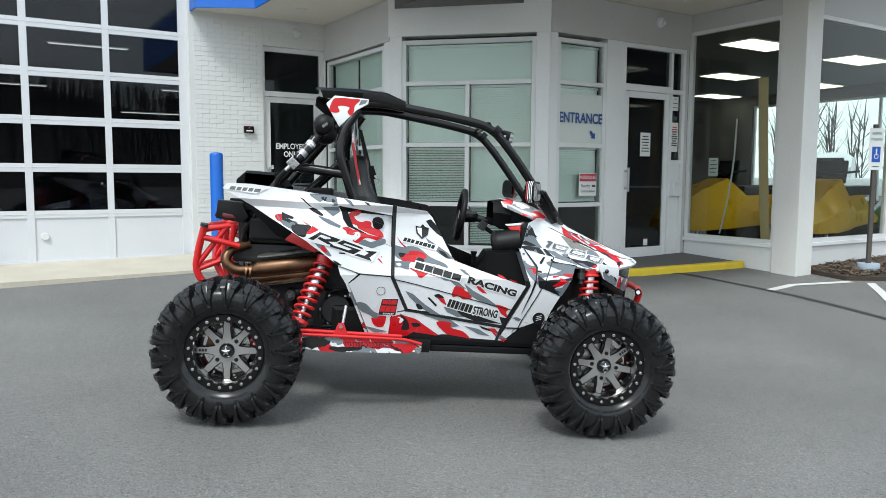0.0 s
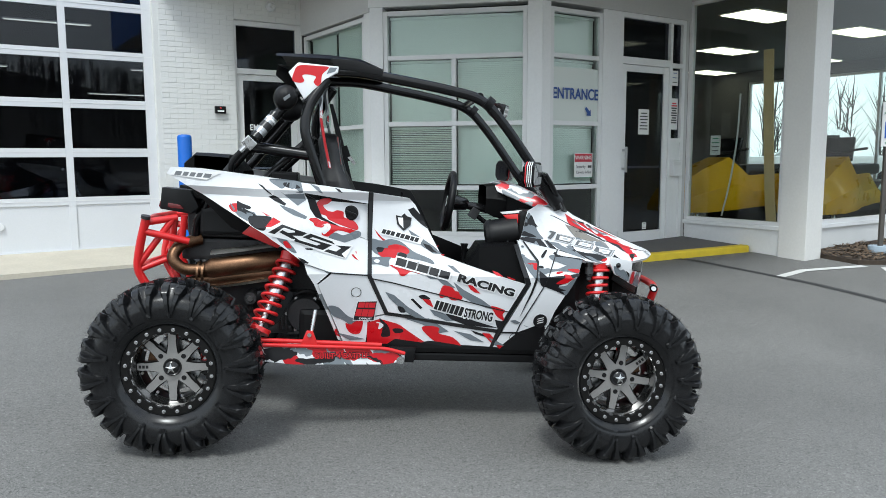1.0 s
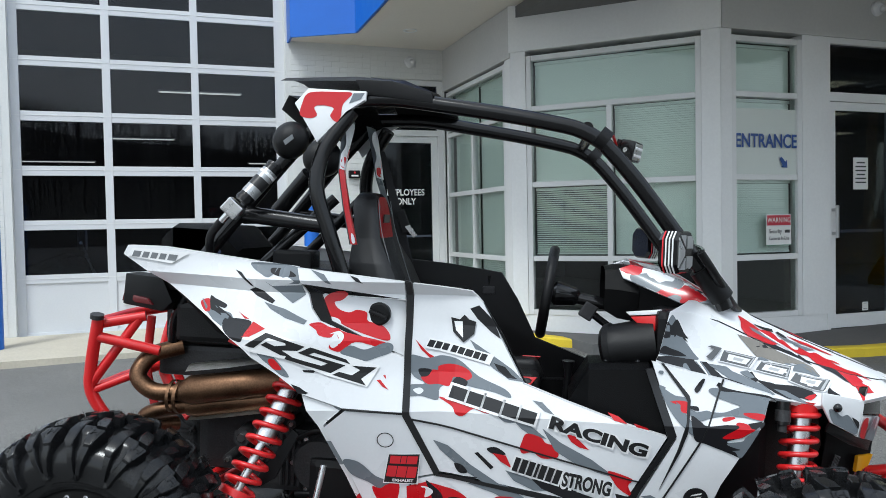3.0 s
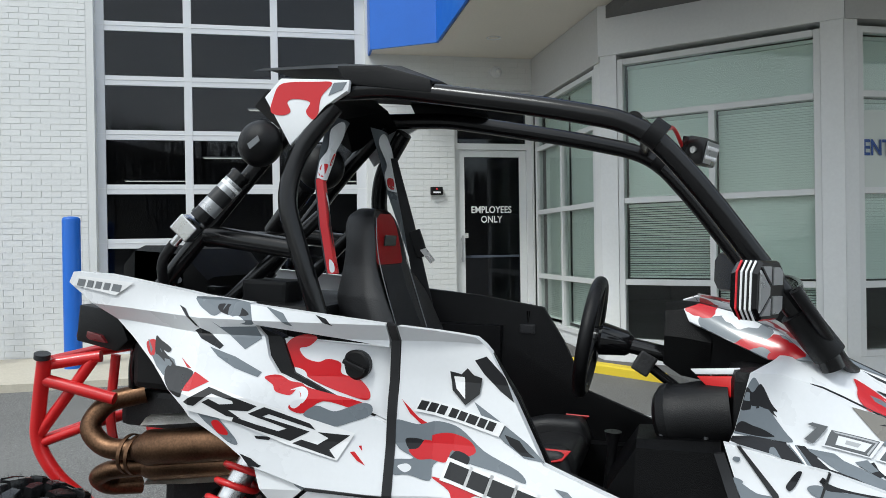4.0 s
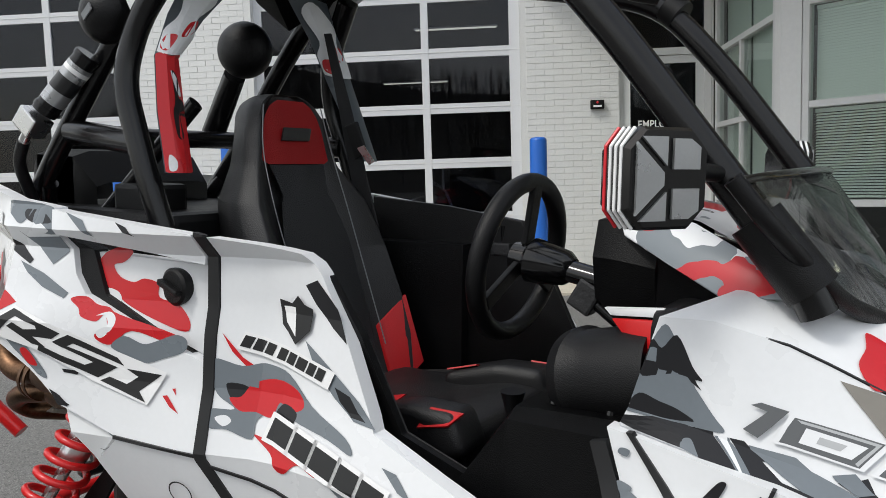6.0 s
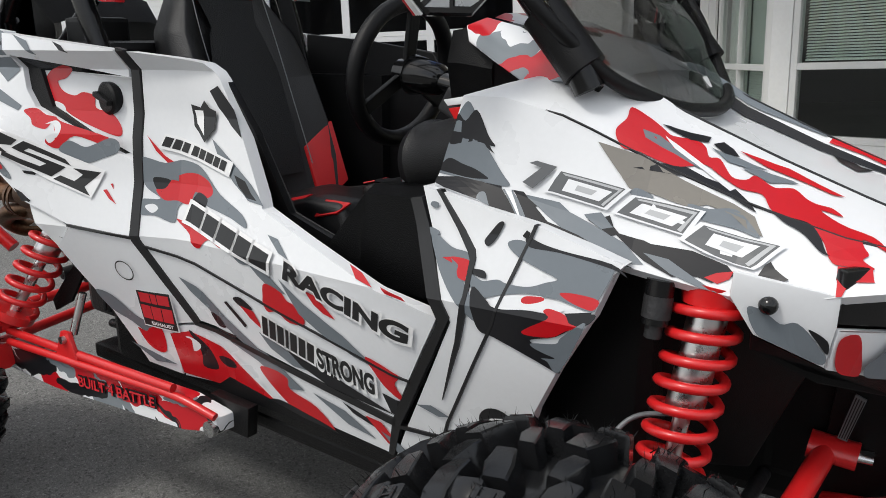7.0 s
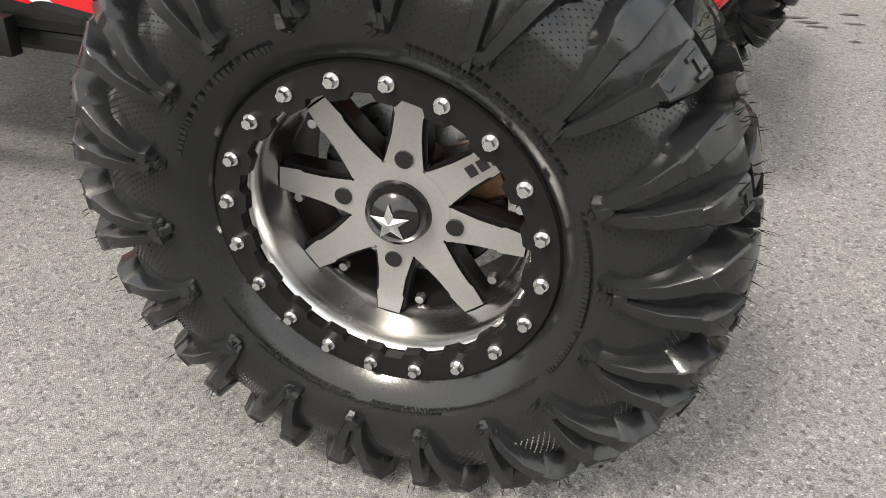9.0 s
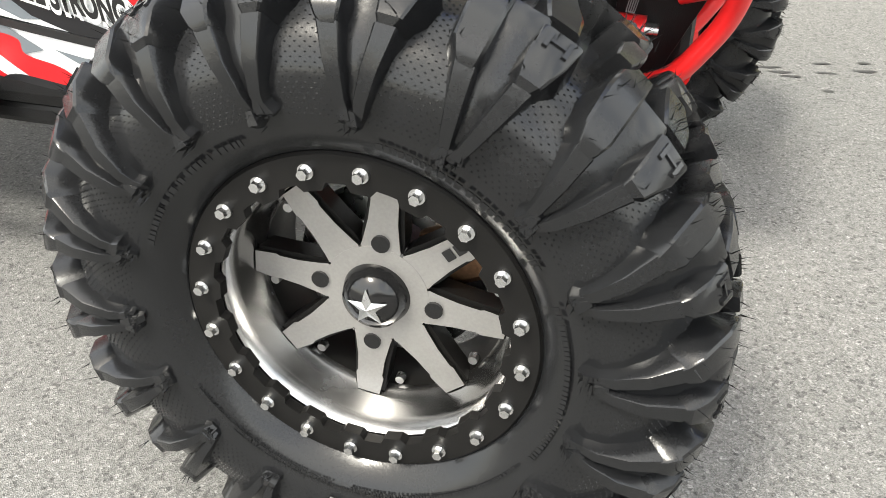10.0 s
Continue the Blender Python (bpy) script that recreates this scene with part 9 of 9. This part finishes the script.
part("flap", boxes((-0.07, 0.07, -0.026, -0.021, 0.05, 0.10, 0.003)), GREY_FRAME, box_)
keypad = empty("alarm_keypad", BM @ pose(1.545, WQ - 0.006, 2.145), "small black alarm box with a red light on the brick wall", "alarm box")
part("body", boxes((-0.075, 0.075, -0.055, -0.004, -0.05, 0.05, 0.012)), PLASTIC, keypad)
part("plate", boxes((-0.045, 0.045, -0.059, -0.055, -0.028, -0.008)), WHITE_PRINT, keypad)
bm = bmesh.new()
bmesh.ops.create_uvsphere(bm, u_segments=12, v_segments=8, radius=0.014, matrix=pose(0.0, -0.052, 0.022))
part("red_light", bm, RED_PRINT, keypad, smooth=True)


def flood(m):
    f = empty("security_camera", m, "small white round security light under the soffit", "security light", "security lights")
    bm = bmesh.new()
    sweep(bm, [(0, 0.0, 0), (0, -0.03, 0), (0, -0.05, -0.005)], 0.07, 24, radii=[0.075, 0.072, 0.05])
    part("base", bm, WHITE_DOOR, f, smooth=40)
    bm = bmesh.new()
    bmesh.ops.create_uvsphere(bm, u_segments=16, v_segments=10, radius=0.034, matrix=pose(0.02, -0.06, -0.01))
    part("dome", bm, GREY_FRAME, f, smooth=True)
    return f


flood(BM @ pose(2.32, WQ, 3.62))
flood(M_ENT @ pose(1.95, -0.025, 3.62))
for p_, q_ in ((2.06, 6.76), (6.10, 3.39)):
    d_ = empty("soffit_lamp", BM @ pose(p_, q_, SOF + 0.004), "small round recessed soffit lamp, off", "downlight", "soffit lamps")
    part("ring", lathe(bmesh.new(), [(0.0, 0.085), (-0.008, 0.080), (-0.004, 0.062), (0.03, 0.058)], 32), GREY_FRAME, d_, m=pose(0, 0, 0, 90, 0, 0), smooth=30)

# ---- bollards ----
def bollard(p_, q_, h):
    x, y = from_building(p_, q_)
    b_ = empty("bollard", pose(x, y, 0.26), "bright blue steel bollard with a rounded top", "bollard", "blue bollards")
    part("post", sweep(bmesh.new(), [(0, 0, -0.3), (0, 0, h - 0.04), (0, 0, h - 0.02), (0, 0, h - 0.006), (0, 0, h)], 0.09, 32, radii=[0.088, 0.088, 0.084, 0.068, 0.03]), BLUE, b_, smooth=40)
    return b_


bollard(0.87, 6.96, 1.52)
bollard(-2.43, 7.00, 1.58)
bollard(-3.72, 7.10, 1.60)

# ---- kerb, painted lines and bed ----
def strip_on_ground(name, pts, width, lift, material, label, kind="structure"):
    """A painted line along points in building axes."""
    bm = bmesh.new()
    P = []
    for a, b in zip(pts, pts[1:]):
        P += [Vector((*a, 0)).lerp(Vector((*b, 0)), k / 6) for k in range(6)]
    P.append(Vector((*pts[-1], 0)))
    rows = []
    for i, c in enumerate(P):
        d = (P[min(i + 1, len(P) - 1)] - P[max(i - 1, 0)]).normalized()
        nrm = Vector((-d.y, d.x, 0)) * width / 2
        rows.append([bm.verts.new((q.x, q.y, gz(q.x, q.y) + lift)) for q in (c - nrm, c + nrm)])
    for a, b in zip(rows, rows[1:]):
        bm.faces.new((a[0], a[1], b[1], b[0]))
    return structure(name, bm, material, label, "marking")


walk_edge = [(2.30, 6.10), (2.62, 5.45), (3.02, 4.85), (4.20, 3.62), (5.20, 3.28), (6.90, 3.03)]
slab("pavement_entrance", walk_edge + [(6.90, CQ), (CP, CQ), (PA, QB), (PA, WQ), (2.30, WQ)], -0.2, lambda p, q: gz(p, q) + 0.075, mat("dark_worn_pavement", (0.11, 0.105, 0.10), 0.8, vary=0.2, scale=3, bump=0.5), "worn dark pavement at the entrance", "pavement")
bm = bmesh.new()
rows = []
P = []
for a, b in zip(walk_edge, walk_edge[1:]):
    P += [Vector((*a, 0)).lerp(Vector((*b, 0)), k / 5) for k in range(5)]
P.append(Vector((*walk_edge[-1], 0)))
for i, c in enumerate(P):
    d = (P[min(i + 1, len(P) - 1)] - P[max(i - 1, 0)]).normalized()
    nr = Vector((-d.y, d.x, 0))
    o_, i_ = c - nr * 0.06, c + nr * 0.07
    zg = gz(c.x, c.y)
    rows.append([bm.verts.new((o_.x, o_.y, zg - 0.1)), bm.verts.new((o_.x, o_.y, zg + 0.070)), bm.verts.new((c.x - nr.x * 0.045, c.y - nr.y * 0.045, zg + 0.085)), bm.verts.new((i_.x, i_.y, zg + 0.085)), bm.verts.new((i_.x, i_.y, zg - 0.1))])
for a, b in zip(rows, rows[1:]):
    for k in range(5):
        bm.faces.new((a[k], a[(k + 1) % 5], b[(k + 1) % 5], b[k]))
bm.faces.new(rows[0])
bm.faces.new(rows[-1][::-1])
structure("kerb", bm, YELLOW_LINE, "yellow painted kerb round the entrance pavement", "kerb")
strip_on_ground("parking_line_1", [(5.78, 1.80), (6.3, 1.86), (7.14, 1.62)], 0.10, 0.006, WHITE_LINE, "worn white parking line")
strip_on_ground("parking_line_2", [(7.25, 1.44), (6.55, 0.88), (5.6, 0.1)], 0.10, 0.006, WHITE_LINE, "worn white parking line")
strip_on_ground("asphalt_seam", [(5.55, 3.42), (5.80, 3.0), (5.75, 1.6), (5.72, 0.45), (5.6, -2.0)], 0.09, 0.004, mat("dark_seal", (0.035, 0.035, 0.036), 0.7, vary=0.2, scale=6), "dark sealed joint in the asphalt")
# damp marks on the asphalt
rnd = random.Random(11)
DAMP = mat("damp_asphalt", (0.045, 0.044, 0.043), 0.5, vary=0.2, scale=20, bump=0.5, bump_scale=200)
for k in range(9):
    x0, y0 = 1.62 + rnd.uniform(-0.05, 0.42), 2.22 + rnd.uniform(-0.10, 0.22)
    rx, ry = rnd.uniform(0.015, 0.05), rnd.uniform(0.006, 0.016)
    bm = bmesh.new()
    poly(bm, [(x0 + rx * math.cos(a) * rnd.uniform(0.7, 1.2), y0 + ry * math.sin(a) * rnd.uniform(0.7, 1.2), ground_z(x0, y0) + 0.004) for a in [2 * math.pi * j / 12 for j in range(12)]])
    structure("damp_mark", bm, DAMP, "small damp mark on the asphalt", "stain", Matrix())

# planting bed with bark mulch
bed = [(7.26, 2.30), (7.18, 1.72), (7.60, 1.42), (9.2, 1.10), (14.0, 1.0), (14.0, 2.44), (7.26, 2.44)]
slab("mulch_bed", bed, -0.2, lambda p, q: gz(p, q) + 0.05, mat("bark_soil", (0.045, 0.032, 0.022), 0.9, vary=0.4, scale=12, bump=0.8), "dark bark mulch bed below the showroom window", "ground")
bm = bmesh.new()
rnd = random.Random(3)
for _ in range(2200):
    p_, q_ = rnd.uniform(7.22, 11.0), rnd.uniform(1.25, 2.42)
    if q_ < 1.72 - (p_ - 7.18) * 0.5:
        continue
    z_ = gz(p_, q_) + 0.055 + rnd.uniform(0, 0.02)
    a, ln, wd = rnd.uniform(0, 6.28), rnd.uniform(0.015, 0.035), rnd.uniform(0.006, 0.014)
    dx, dy = math.cos(a) * ln, math.sin(a) * ln
    ex_, ey_ = -math.sin(a) * wd, math.cos(a) * wd
    h = rnd.uniform(-0.012, 0.012)
    poly(bm, [(p_ - dx - ex_, q_ - dy - ey_, z_ - h), (p_ + dx - ex_, q_ + dy - ey_, z_ + h), (p_ + dx + ex_, q_ + dy + ey_, z_ + h + 0.004), (p_ - dx + ex_, q_ - dy + ey_, z_ - h + 0.004)])
tagged(part("mulch", bm, mat("bark_chips", (0.15, 0.105, 0.07), 0.85, vary=0.5, scale=30), m=BM), "brown bark chips", "mulch", kind="stuff")
# parking sign in its tub
sx, sy = from_building(8.02, 1.90)
post = empty("parking_sign", pose(sx, sy, 0.22, 0, 0, 8), "reserved parking sign on a steel post in a pale blue tub", "road sign")
part("tub", sweep(bmesh.new(), [(0, 0, 0), (0, 0, 0.02), (0, 0, 0.11), (0, 0, 0.13)], 0.13, 28, radii=[0.125, 0.13, 0.14, 0.135]), mat("pale_blue_tub", (0.36, 0.44, 0.52), 0.7, vary=0.1, scale=8, bump=0.3), post, "pale blue concrete-filled tub", smooth=40)
part("post", boxes((-0.03, 0.03, -0.018, 0.018, 0.1, 1.95, 0.006)), mat("weathered_post", (0.10, 0.09, 0.08), 0.6, metal=0.4, vary=0.2, scale=9), post, "weathered steel post")
part("plate", boxes((-0.105, 0.105, -0.026, -0.020, 1.36, 1.90, 0.0)), PAPER, post, "white sign plate")
part("blue_square", boxes((-0.062, 0.062, -0.030, -0.026, 1.46, 1.66)), mat("sign_blue", (0.01, 0.08, 0.40), 0.4), post)
part("symbol_wheel", lathe(bmesh.new(), [(0.0, 0.034), (-0.002, 0.034), (-0.002, 0.026), (0.0, 0.026)], 24), PAPER, post, "plain white ring", m=pose(0.0, -0.031, 1.535))
part("symbol_bar", boxes((-0.010, 0.010, -0.033, -0.030, 1.55, 1.635)), PAPER, post)
lettering("sign_text", "RESERVED", 0.045, pose(0, -0.028, 1.83, 90) @ Matrix.Diagonal((0.72, 1, 1, 1)), GREEN_PRINT, post)
lettering("sign_text", "PARKING", 0.050, pose(0, -0.028, 1.755, 90) @ Matrix.Diagonal((0.80, 1, 1, 1)), GREEN_PRINT, post)
part("arrow_bar", boxes((-0.05, 0.05, -0.029, -0.026, 1.395, 1.410)), GREEN_PRINT, post)

# ---- inside the showroom and workshop ----
LAMP_GLOW = bpy.data.materials.new("ceiling_lamp_glow")
LAMP_GLOW.use_nodes = True
LAMP_GLOW.node_tree.nodes["Principled BSDF"].inputs["Emission Color"].default_value = (1.0, 0.90, 0.66, 1)
LAMP_GLOW.node_tree.nodes["Principled BSDF"].inputs["Emission Strength"].default_value = 1.7


def ceiling_lamp(m, wd, ln, label="lit rectangular ceiling light panel"):
    c = empty("ceiling_light", m, label, "ceiling light", "ceiling lights")
    part("frame", boxes((-wd / 2 - 0.02, wd / 2 + 0.02, -ln / 2 - 0.02, ln / 2 + 0.02, 0.0, 0.02)), WHITE_DOOR, c)
    part("diffuser", boxes((-wd / 2, wd / 2, -ln / 2, ln / 2, -0.012, -0.002)), LAMP_GLOW, c)
    return c


for p_, q_ in ((9.1, 4.45), (15.1, 9.95), (15.0, 7.1), (12.0, 7.2), (12.0, 4.45)):
    ceiling_lamp(BM @ pose(p_, q_, 3.64), 1.2, 0.6)
for p_, q_, z_, ln in ((1.38, 13.5, 2.77, 1.2), (2.2, 13.5, 3.27, 1.2), (-1.2, 13.5, 3.21, 1.2), (-2.6, 13.5, 2.77, 1.2), (-4.6, 13.5, 3.21, 1.2), (-0.2, 10.5, 3.6, 1.2)):
    ceiling_lamp(BM @ pose(p_, q_, z_, 0, 0, 90), 0.07, ln, "lit fluorescent tube light in the workshop")
# leaning board, hose and machines behind the glass
board = empty("leaning_board", BM @ pose(7.36, 3.05, 0.40), "long curved tan board leaning behind the showroom glass", "board")
bm = bmesh.new()
rows = []
for k in range(12):
    t = k / 11
    x, z = 0.0 + 0.0 * t, 2.45 * t
    yy = -0.12 + 0.20 * t ** 0.5
    rows.append([bm.verts.new((x, yy - 0.07, z)), bm.verts.new((x, yy + 0.07, z)), bm.verts.new((x + 0.02, yy + 0.07, z)), bm.verts.new((x + 0.02, yy - 0.07, z))])
for a, b in zip(rows, rows[1:]):
    for k in range(4):
        bm.faces.new((a[k], a[(k + 1) % 4], b[(k + 1) % 4], b[k]))
bm.faces.new(rows[0])
bm.faces.new(rows[-1][::-1])
part("plank", bm, mat("tan_wood", (0.62, 0.45, 0.22), 0.5, vary=0.15, scale=6), board)
YEL = mat("yellow_machine_paint", (0.80, 0.44, 0.012), 0.3, coat=0.4, vary=0.05)
GREEN_P = mat("green_machine_paint", (0.05, 0.35, 0.04), 0.3, coat=0.4)


def machine(p_, q_, turn, paint, label):
    """A small sports machine under its cowling, seen through glass."""
    g = empty("sport_machine", BM @ pose(p_, q_, 0.32, 0, 0, turn) @ Matrix.Diagonal((1.2, 1.2, 1.2, 1)), label, "snowmobile", "showroom machines")
    bm = loft_free([(-0.9, 0.20, 0.35, 0.50), (-0.5, 0.24, 0.35, 0.75), (0.0, 0.26, 0.32, 0.72), (0.35, 0.34, 0.30, 0.95), (0.75, 0.36, 0.28, 0.80), (1.15, 0.28, 0.28, 0.55), (1.3, 0.12, 0.30, 0.42)])
    part("cowling", bm, paint, g, smooth=30)
    part("seat", boxes((-0.85, 0.05, -0.16, 0.16, 0.72, 0.86, 0.05)), BLACK_VINYL, g)
    part("screen", boxes((0.32, 0.36, -0.2, 0.2, 0.92, 1.22, 0.01)), GLOSS_BLACK, g, m=pose(0.12, 0, -0.08, 0, -14, 0))
    part("track", boxes((-1.1, 0.4, -0.18, 0.18, 0.0, 0.34, 0.08)), PLASTIC, g)
    tube("handlebar", [(0.2, -0.36, 1.05), (0.26, 0, 1.0), (0.2, 0.36, 1.05)], 0.016, PLASTIC, g)
    for k in (1, -1):
        part("ski", boxes((0.5, 1.45, 0.30 * k - 0.06, 0.30 * k + 0.06, 0.0, 0.05, 0.015)), PLASTIC, g)
        tube("ski_leg", [(0.9, 0.30 * k, 0.05), (0.8, 0.22 * k, 0.40)], 0.022, STEEL, g)
    return g


def loft_free(st):
    bm = bmesh.new()
    rows = []
    for x, w, z0, z1 in st:
        rows.append([bm.verts.new((x, y, z)) for y, z in ((-w, z0), (-w * 1.05, (z0 + z1) / 2), (-w * 0.6, z1), (w * 0.6, z1), (w * 1.05, (z0 + z1) / 2), (w, z0))])
    for a, b in zip(rows, rows[1:]):
        for k in range(6):
            bm.faces.new((a[k], a[(k + 1) % 6], b[(k + 1) % 6], b[k]))
    bm.faces.new(rows[0])
    bm.faces.new(rows[-1][::-1])
    return bm


machine(9.75, 3.40, -172, YEL, "yellow sports machine with a black seat in the showroom")
machine(8.6, 4.35, 165, YEL, "yellow sports machine deep in the showroom")
machine(12.6, 3.5, -170, GREEN_P, "green sports machine in the showroom")
hose = empty("hanging_hose", BM @ pose(7.22, 3.42, 0.4), "pale hose hanging behind the showroom glass", "hose")
tube("hose_line", [(0.1, 0.30, 0.25), (0.05, 0.15, 0.7), (0.0, 0.02, 1.3), (0.0, 0.0, 1.9)], 0.012, GREY_FRAME, hose, corner=0.3)
for k in range(3):
    mc = empty("parked_motorcycle", BM @ pose(-2.2 + 1.5 * k, 8.75, 0.29, 0, 0, 20 - 25 * k), "dark motorcycle standing in the workshop", "motorcycle", "motorcycles in the workshop")
    for wx in (-0.7, 0.7):
        part("wheel", lathe(bmesh.new(), [(-0.05, 0.24), (-0.06, 0.30), (0.0, 0.32), (0.06, 0.30), (0.05, 0.24), (-0.05, 0.24)], 32), RUBBER, mc, m=pose(wx, 0, 0.32), smooth=30)
    part("tank", loft_free([(-0.5, 0.10, 0.62, 0.72), (-0.1, 0.16, 0.60, 0.80), (0.25, 0.17, 0.60, 0.92), (0.5, 0.10, 0.62, 0.84)]), GLOSS_BLACK, mc, smooth=30)
    part("engine", boxes((-0.3, 0.3, -0.16, 0.16, 0.26, 0.60, 0.05)), STEEL, mc)
    tube("fork", [(0.7, -0.08, 0.32), (0.45, -0.08, 0.95), (0.35, -0.34, 1.05)], 0.02, STEEL, mc)
    part("screen", boxes((0.44, 0.47, -0.2, 0.2, 0.95, 1.3, 0.01)), MIRROR, mc)
    tube("exhaust_pipe", [(0.1, -0.18, 0.45), (-0.2, -0.2, 0.28), (-0.9, -0.2, 0.30)], 0.035, STEEL, mc)

# pickup parked behind the showroom, seen through its far window
def pickup(m):
    t = empty("pickup_truck", m, "white pickup truck parked behind the showroom", "pickup truck")
    part("body", boxes((-2.6, 2.7, -0.95, 0.95, 0.55, 1.12, 0.08)), WHITE_DOOR, t, smooth=30)
    part("cab", loft_free([(-0.55, 0.80, 1.1, 1.75), (-0.30, 0.82, 1.1, 1.92), (0.85, 0.82, 1.1, 1.90), (1.45, 0.85, 1.1, 1.16)]), WHITE_DOOR, t, smooth=25)
    for k in (1, -1):
        part("side_window", boxes((-0.35, 0.75, 0.80 * k - 0.03, 0.80 * k + 0.03, 1.30, 1.74, 0.01)), GLOSS_BLACK, t)
        for wx in (-1.7, 1.75):
            part("wheel", lathe(bmesh.new(), [(-0.12, 0.22), (-0.13, 0.36), (0.13, 0.36), (0.12, 0.22), (-0.12, 0.22)], 28), RUBBER, t, m=pose(wx, 0.84 * k, 0.36), smooth=30)
    return t


truck_xy = from_building(21.5, 10.4)
pickup(pose(truck_xy[0], truck_xy[1], ground_z(*truck_xy[:2]), 0, 0, 28.5 + 115))

# ---- wooded hillside across the road, seen in the glass ----
bm = bmesh.new()
rnd = random.Random(8)
def hill_z(x, y):
    d = -y - 70
    return max(-0.5, 0.30 * d) * smooth01((x + 30) / 50) * (0.80 + 0.14 * math.sin(x * 0.021 + 1.3) + 0.05 * math.sin(x * 0.07))
cols = [(-260 + 10 * i) for i in range(53)]
deps = [-70, -90, -110, -140, -170]
g_ = [[bm.verts.new((x, y, hill_z(x, y))) for x in cols] for y in deps]
for a, b in zip(g_, g_[1:]):
    for i in range(len(cols) - 1):
        bm.faces.new((a[i], a[i + 1], b[i + 1], b[i]))
tagged(part("hillside", bm, mat("leaf_litter", (0.055, 0.052, 0.042), 0.9, vary=0.3, scale=0.3), smooth=True), "brown wooded hillside across the road", "hill", kind="structure")
verts, faces = [], []
for _ in range(2400):
    x, y = rnd.uniform(-120, 250), rnd.uniform(-168, -72)
    if x < -14 and rnd.random() < 0.93:
        continue
    if _ % 24 == 0:
        x, y = from_building(rnd.uniform(48, 70), rnd.uniform(8, 60))[:2]
    z0, h = (hill_z(x, y) if y < -60 else 0.0) - 0.3, rnd.uniform(6, 9)
    for _k in range(16):
        a = rnd.uniform(0, 6.28)
        zz = rnd.uniform(0.12, 0.85) * h
        r = rnd.uniform(0.6, 2.6)
        n0 = len(verts)
        w_ = 0.07
        verts += [(x + math.cos(a + 1.57) * w_, y + math.sin(a + 1.57) * w_, z0 + zz), (x - math.cos(a + 1.57) * w_, y - math.sin(a + 1.57) * w_, z0 + zz), (x + math.cos(a) * r, y + math.sin(a) * r, z0 + zz + rnd.uniform(1.5, 3.5))]
        faces.append((n0, n0 + 1, n0 + 2))
    n0 = len(verts)
    verts += [(x - 0.09, y, z0), (x + 0.09, y, z0), (x, y + 0.09, z0), (x, y, z0 + h)]
    faces += [(n0, n0 + 1, n0 + 3), (n0 + 1, n0 + 2, n0 + 3), (n0 + 2, n0, n0 + 3)]
me = bpy.data.meshes.new("bare_woods")
me.from_pydata(verts, [], faces)
me.materials.append(mat("bare_bark", (0.05, 0.046, 0.042), 0.9, vary=0.3, scale=0.5))
tagged(new("bare_woods", me), "bare leafless trees on the hillside", "trees", kind="stuff")

# ---- painted bricks ----
BL, BH = 0.203, 0.0677
brick_meshes = []
rnd = random.Random(21)
for k in range(4):
    bm = boxes((0.003, BL - 0.003, -0.004 - 0.0015 * rnd.random(), 0.004, 0.003, BH - 0.003, 0.0018))
    brick_meshes.append(mesh_of("brick", bm, BRICK))
wall_ob = bpy.data.objects["wall_west"]


def lay(p0, p1, z0, z1, as_parts):
    bm = None if as_parts else bmesh.new()
    row = 0
    z = z0
    while z + BH <= z1:
        at = p0 - (BL / 2 if row % 2 else 0)
        while at < p1 - 0.02:
            a, b = max(at, p0), min(at + BL, p1)
            if b - a > 0.04:
                if as_parts:
                    o = new("brick", brick_meshes[rnd.randrange(4)])
                    o.parent = wall_ob
                    o.matrix_basis = pose(a, WQ + rnd.uniform(-0.0012, 0.0012), z) @ Matrix.Diagonal(((b - a) / BL, 1, 1, 1))
                else:
                    box(bm, a + 0.003, b - 0.003, WQ - 0.004 - 0.0015 * rnd.random(), WQ + 0.004, z + 0.003, z + BH - 0.003)
            at += BL
        z += BH
        row += 1
    if bm is not None:
        o = part("brick_face", bm, BRICK, wall_ob)
        tagged(o, "white painted bricks", kind="stuff")


lay(0.775, 1.785, 0.32, 3.77, True)
lay(-3.71, -2.42, 0.32, 5.2, False)
lay(1.79, 2.79, 3.41, 3.78, False)
lay(0.775, 1.47, 3.78, 5.2, False)
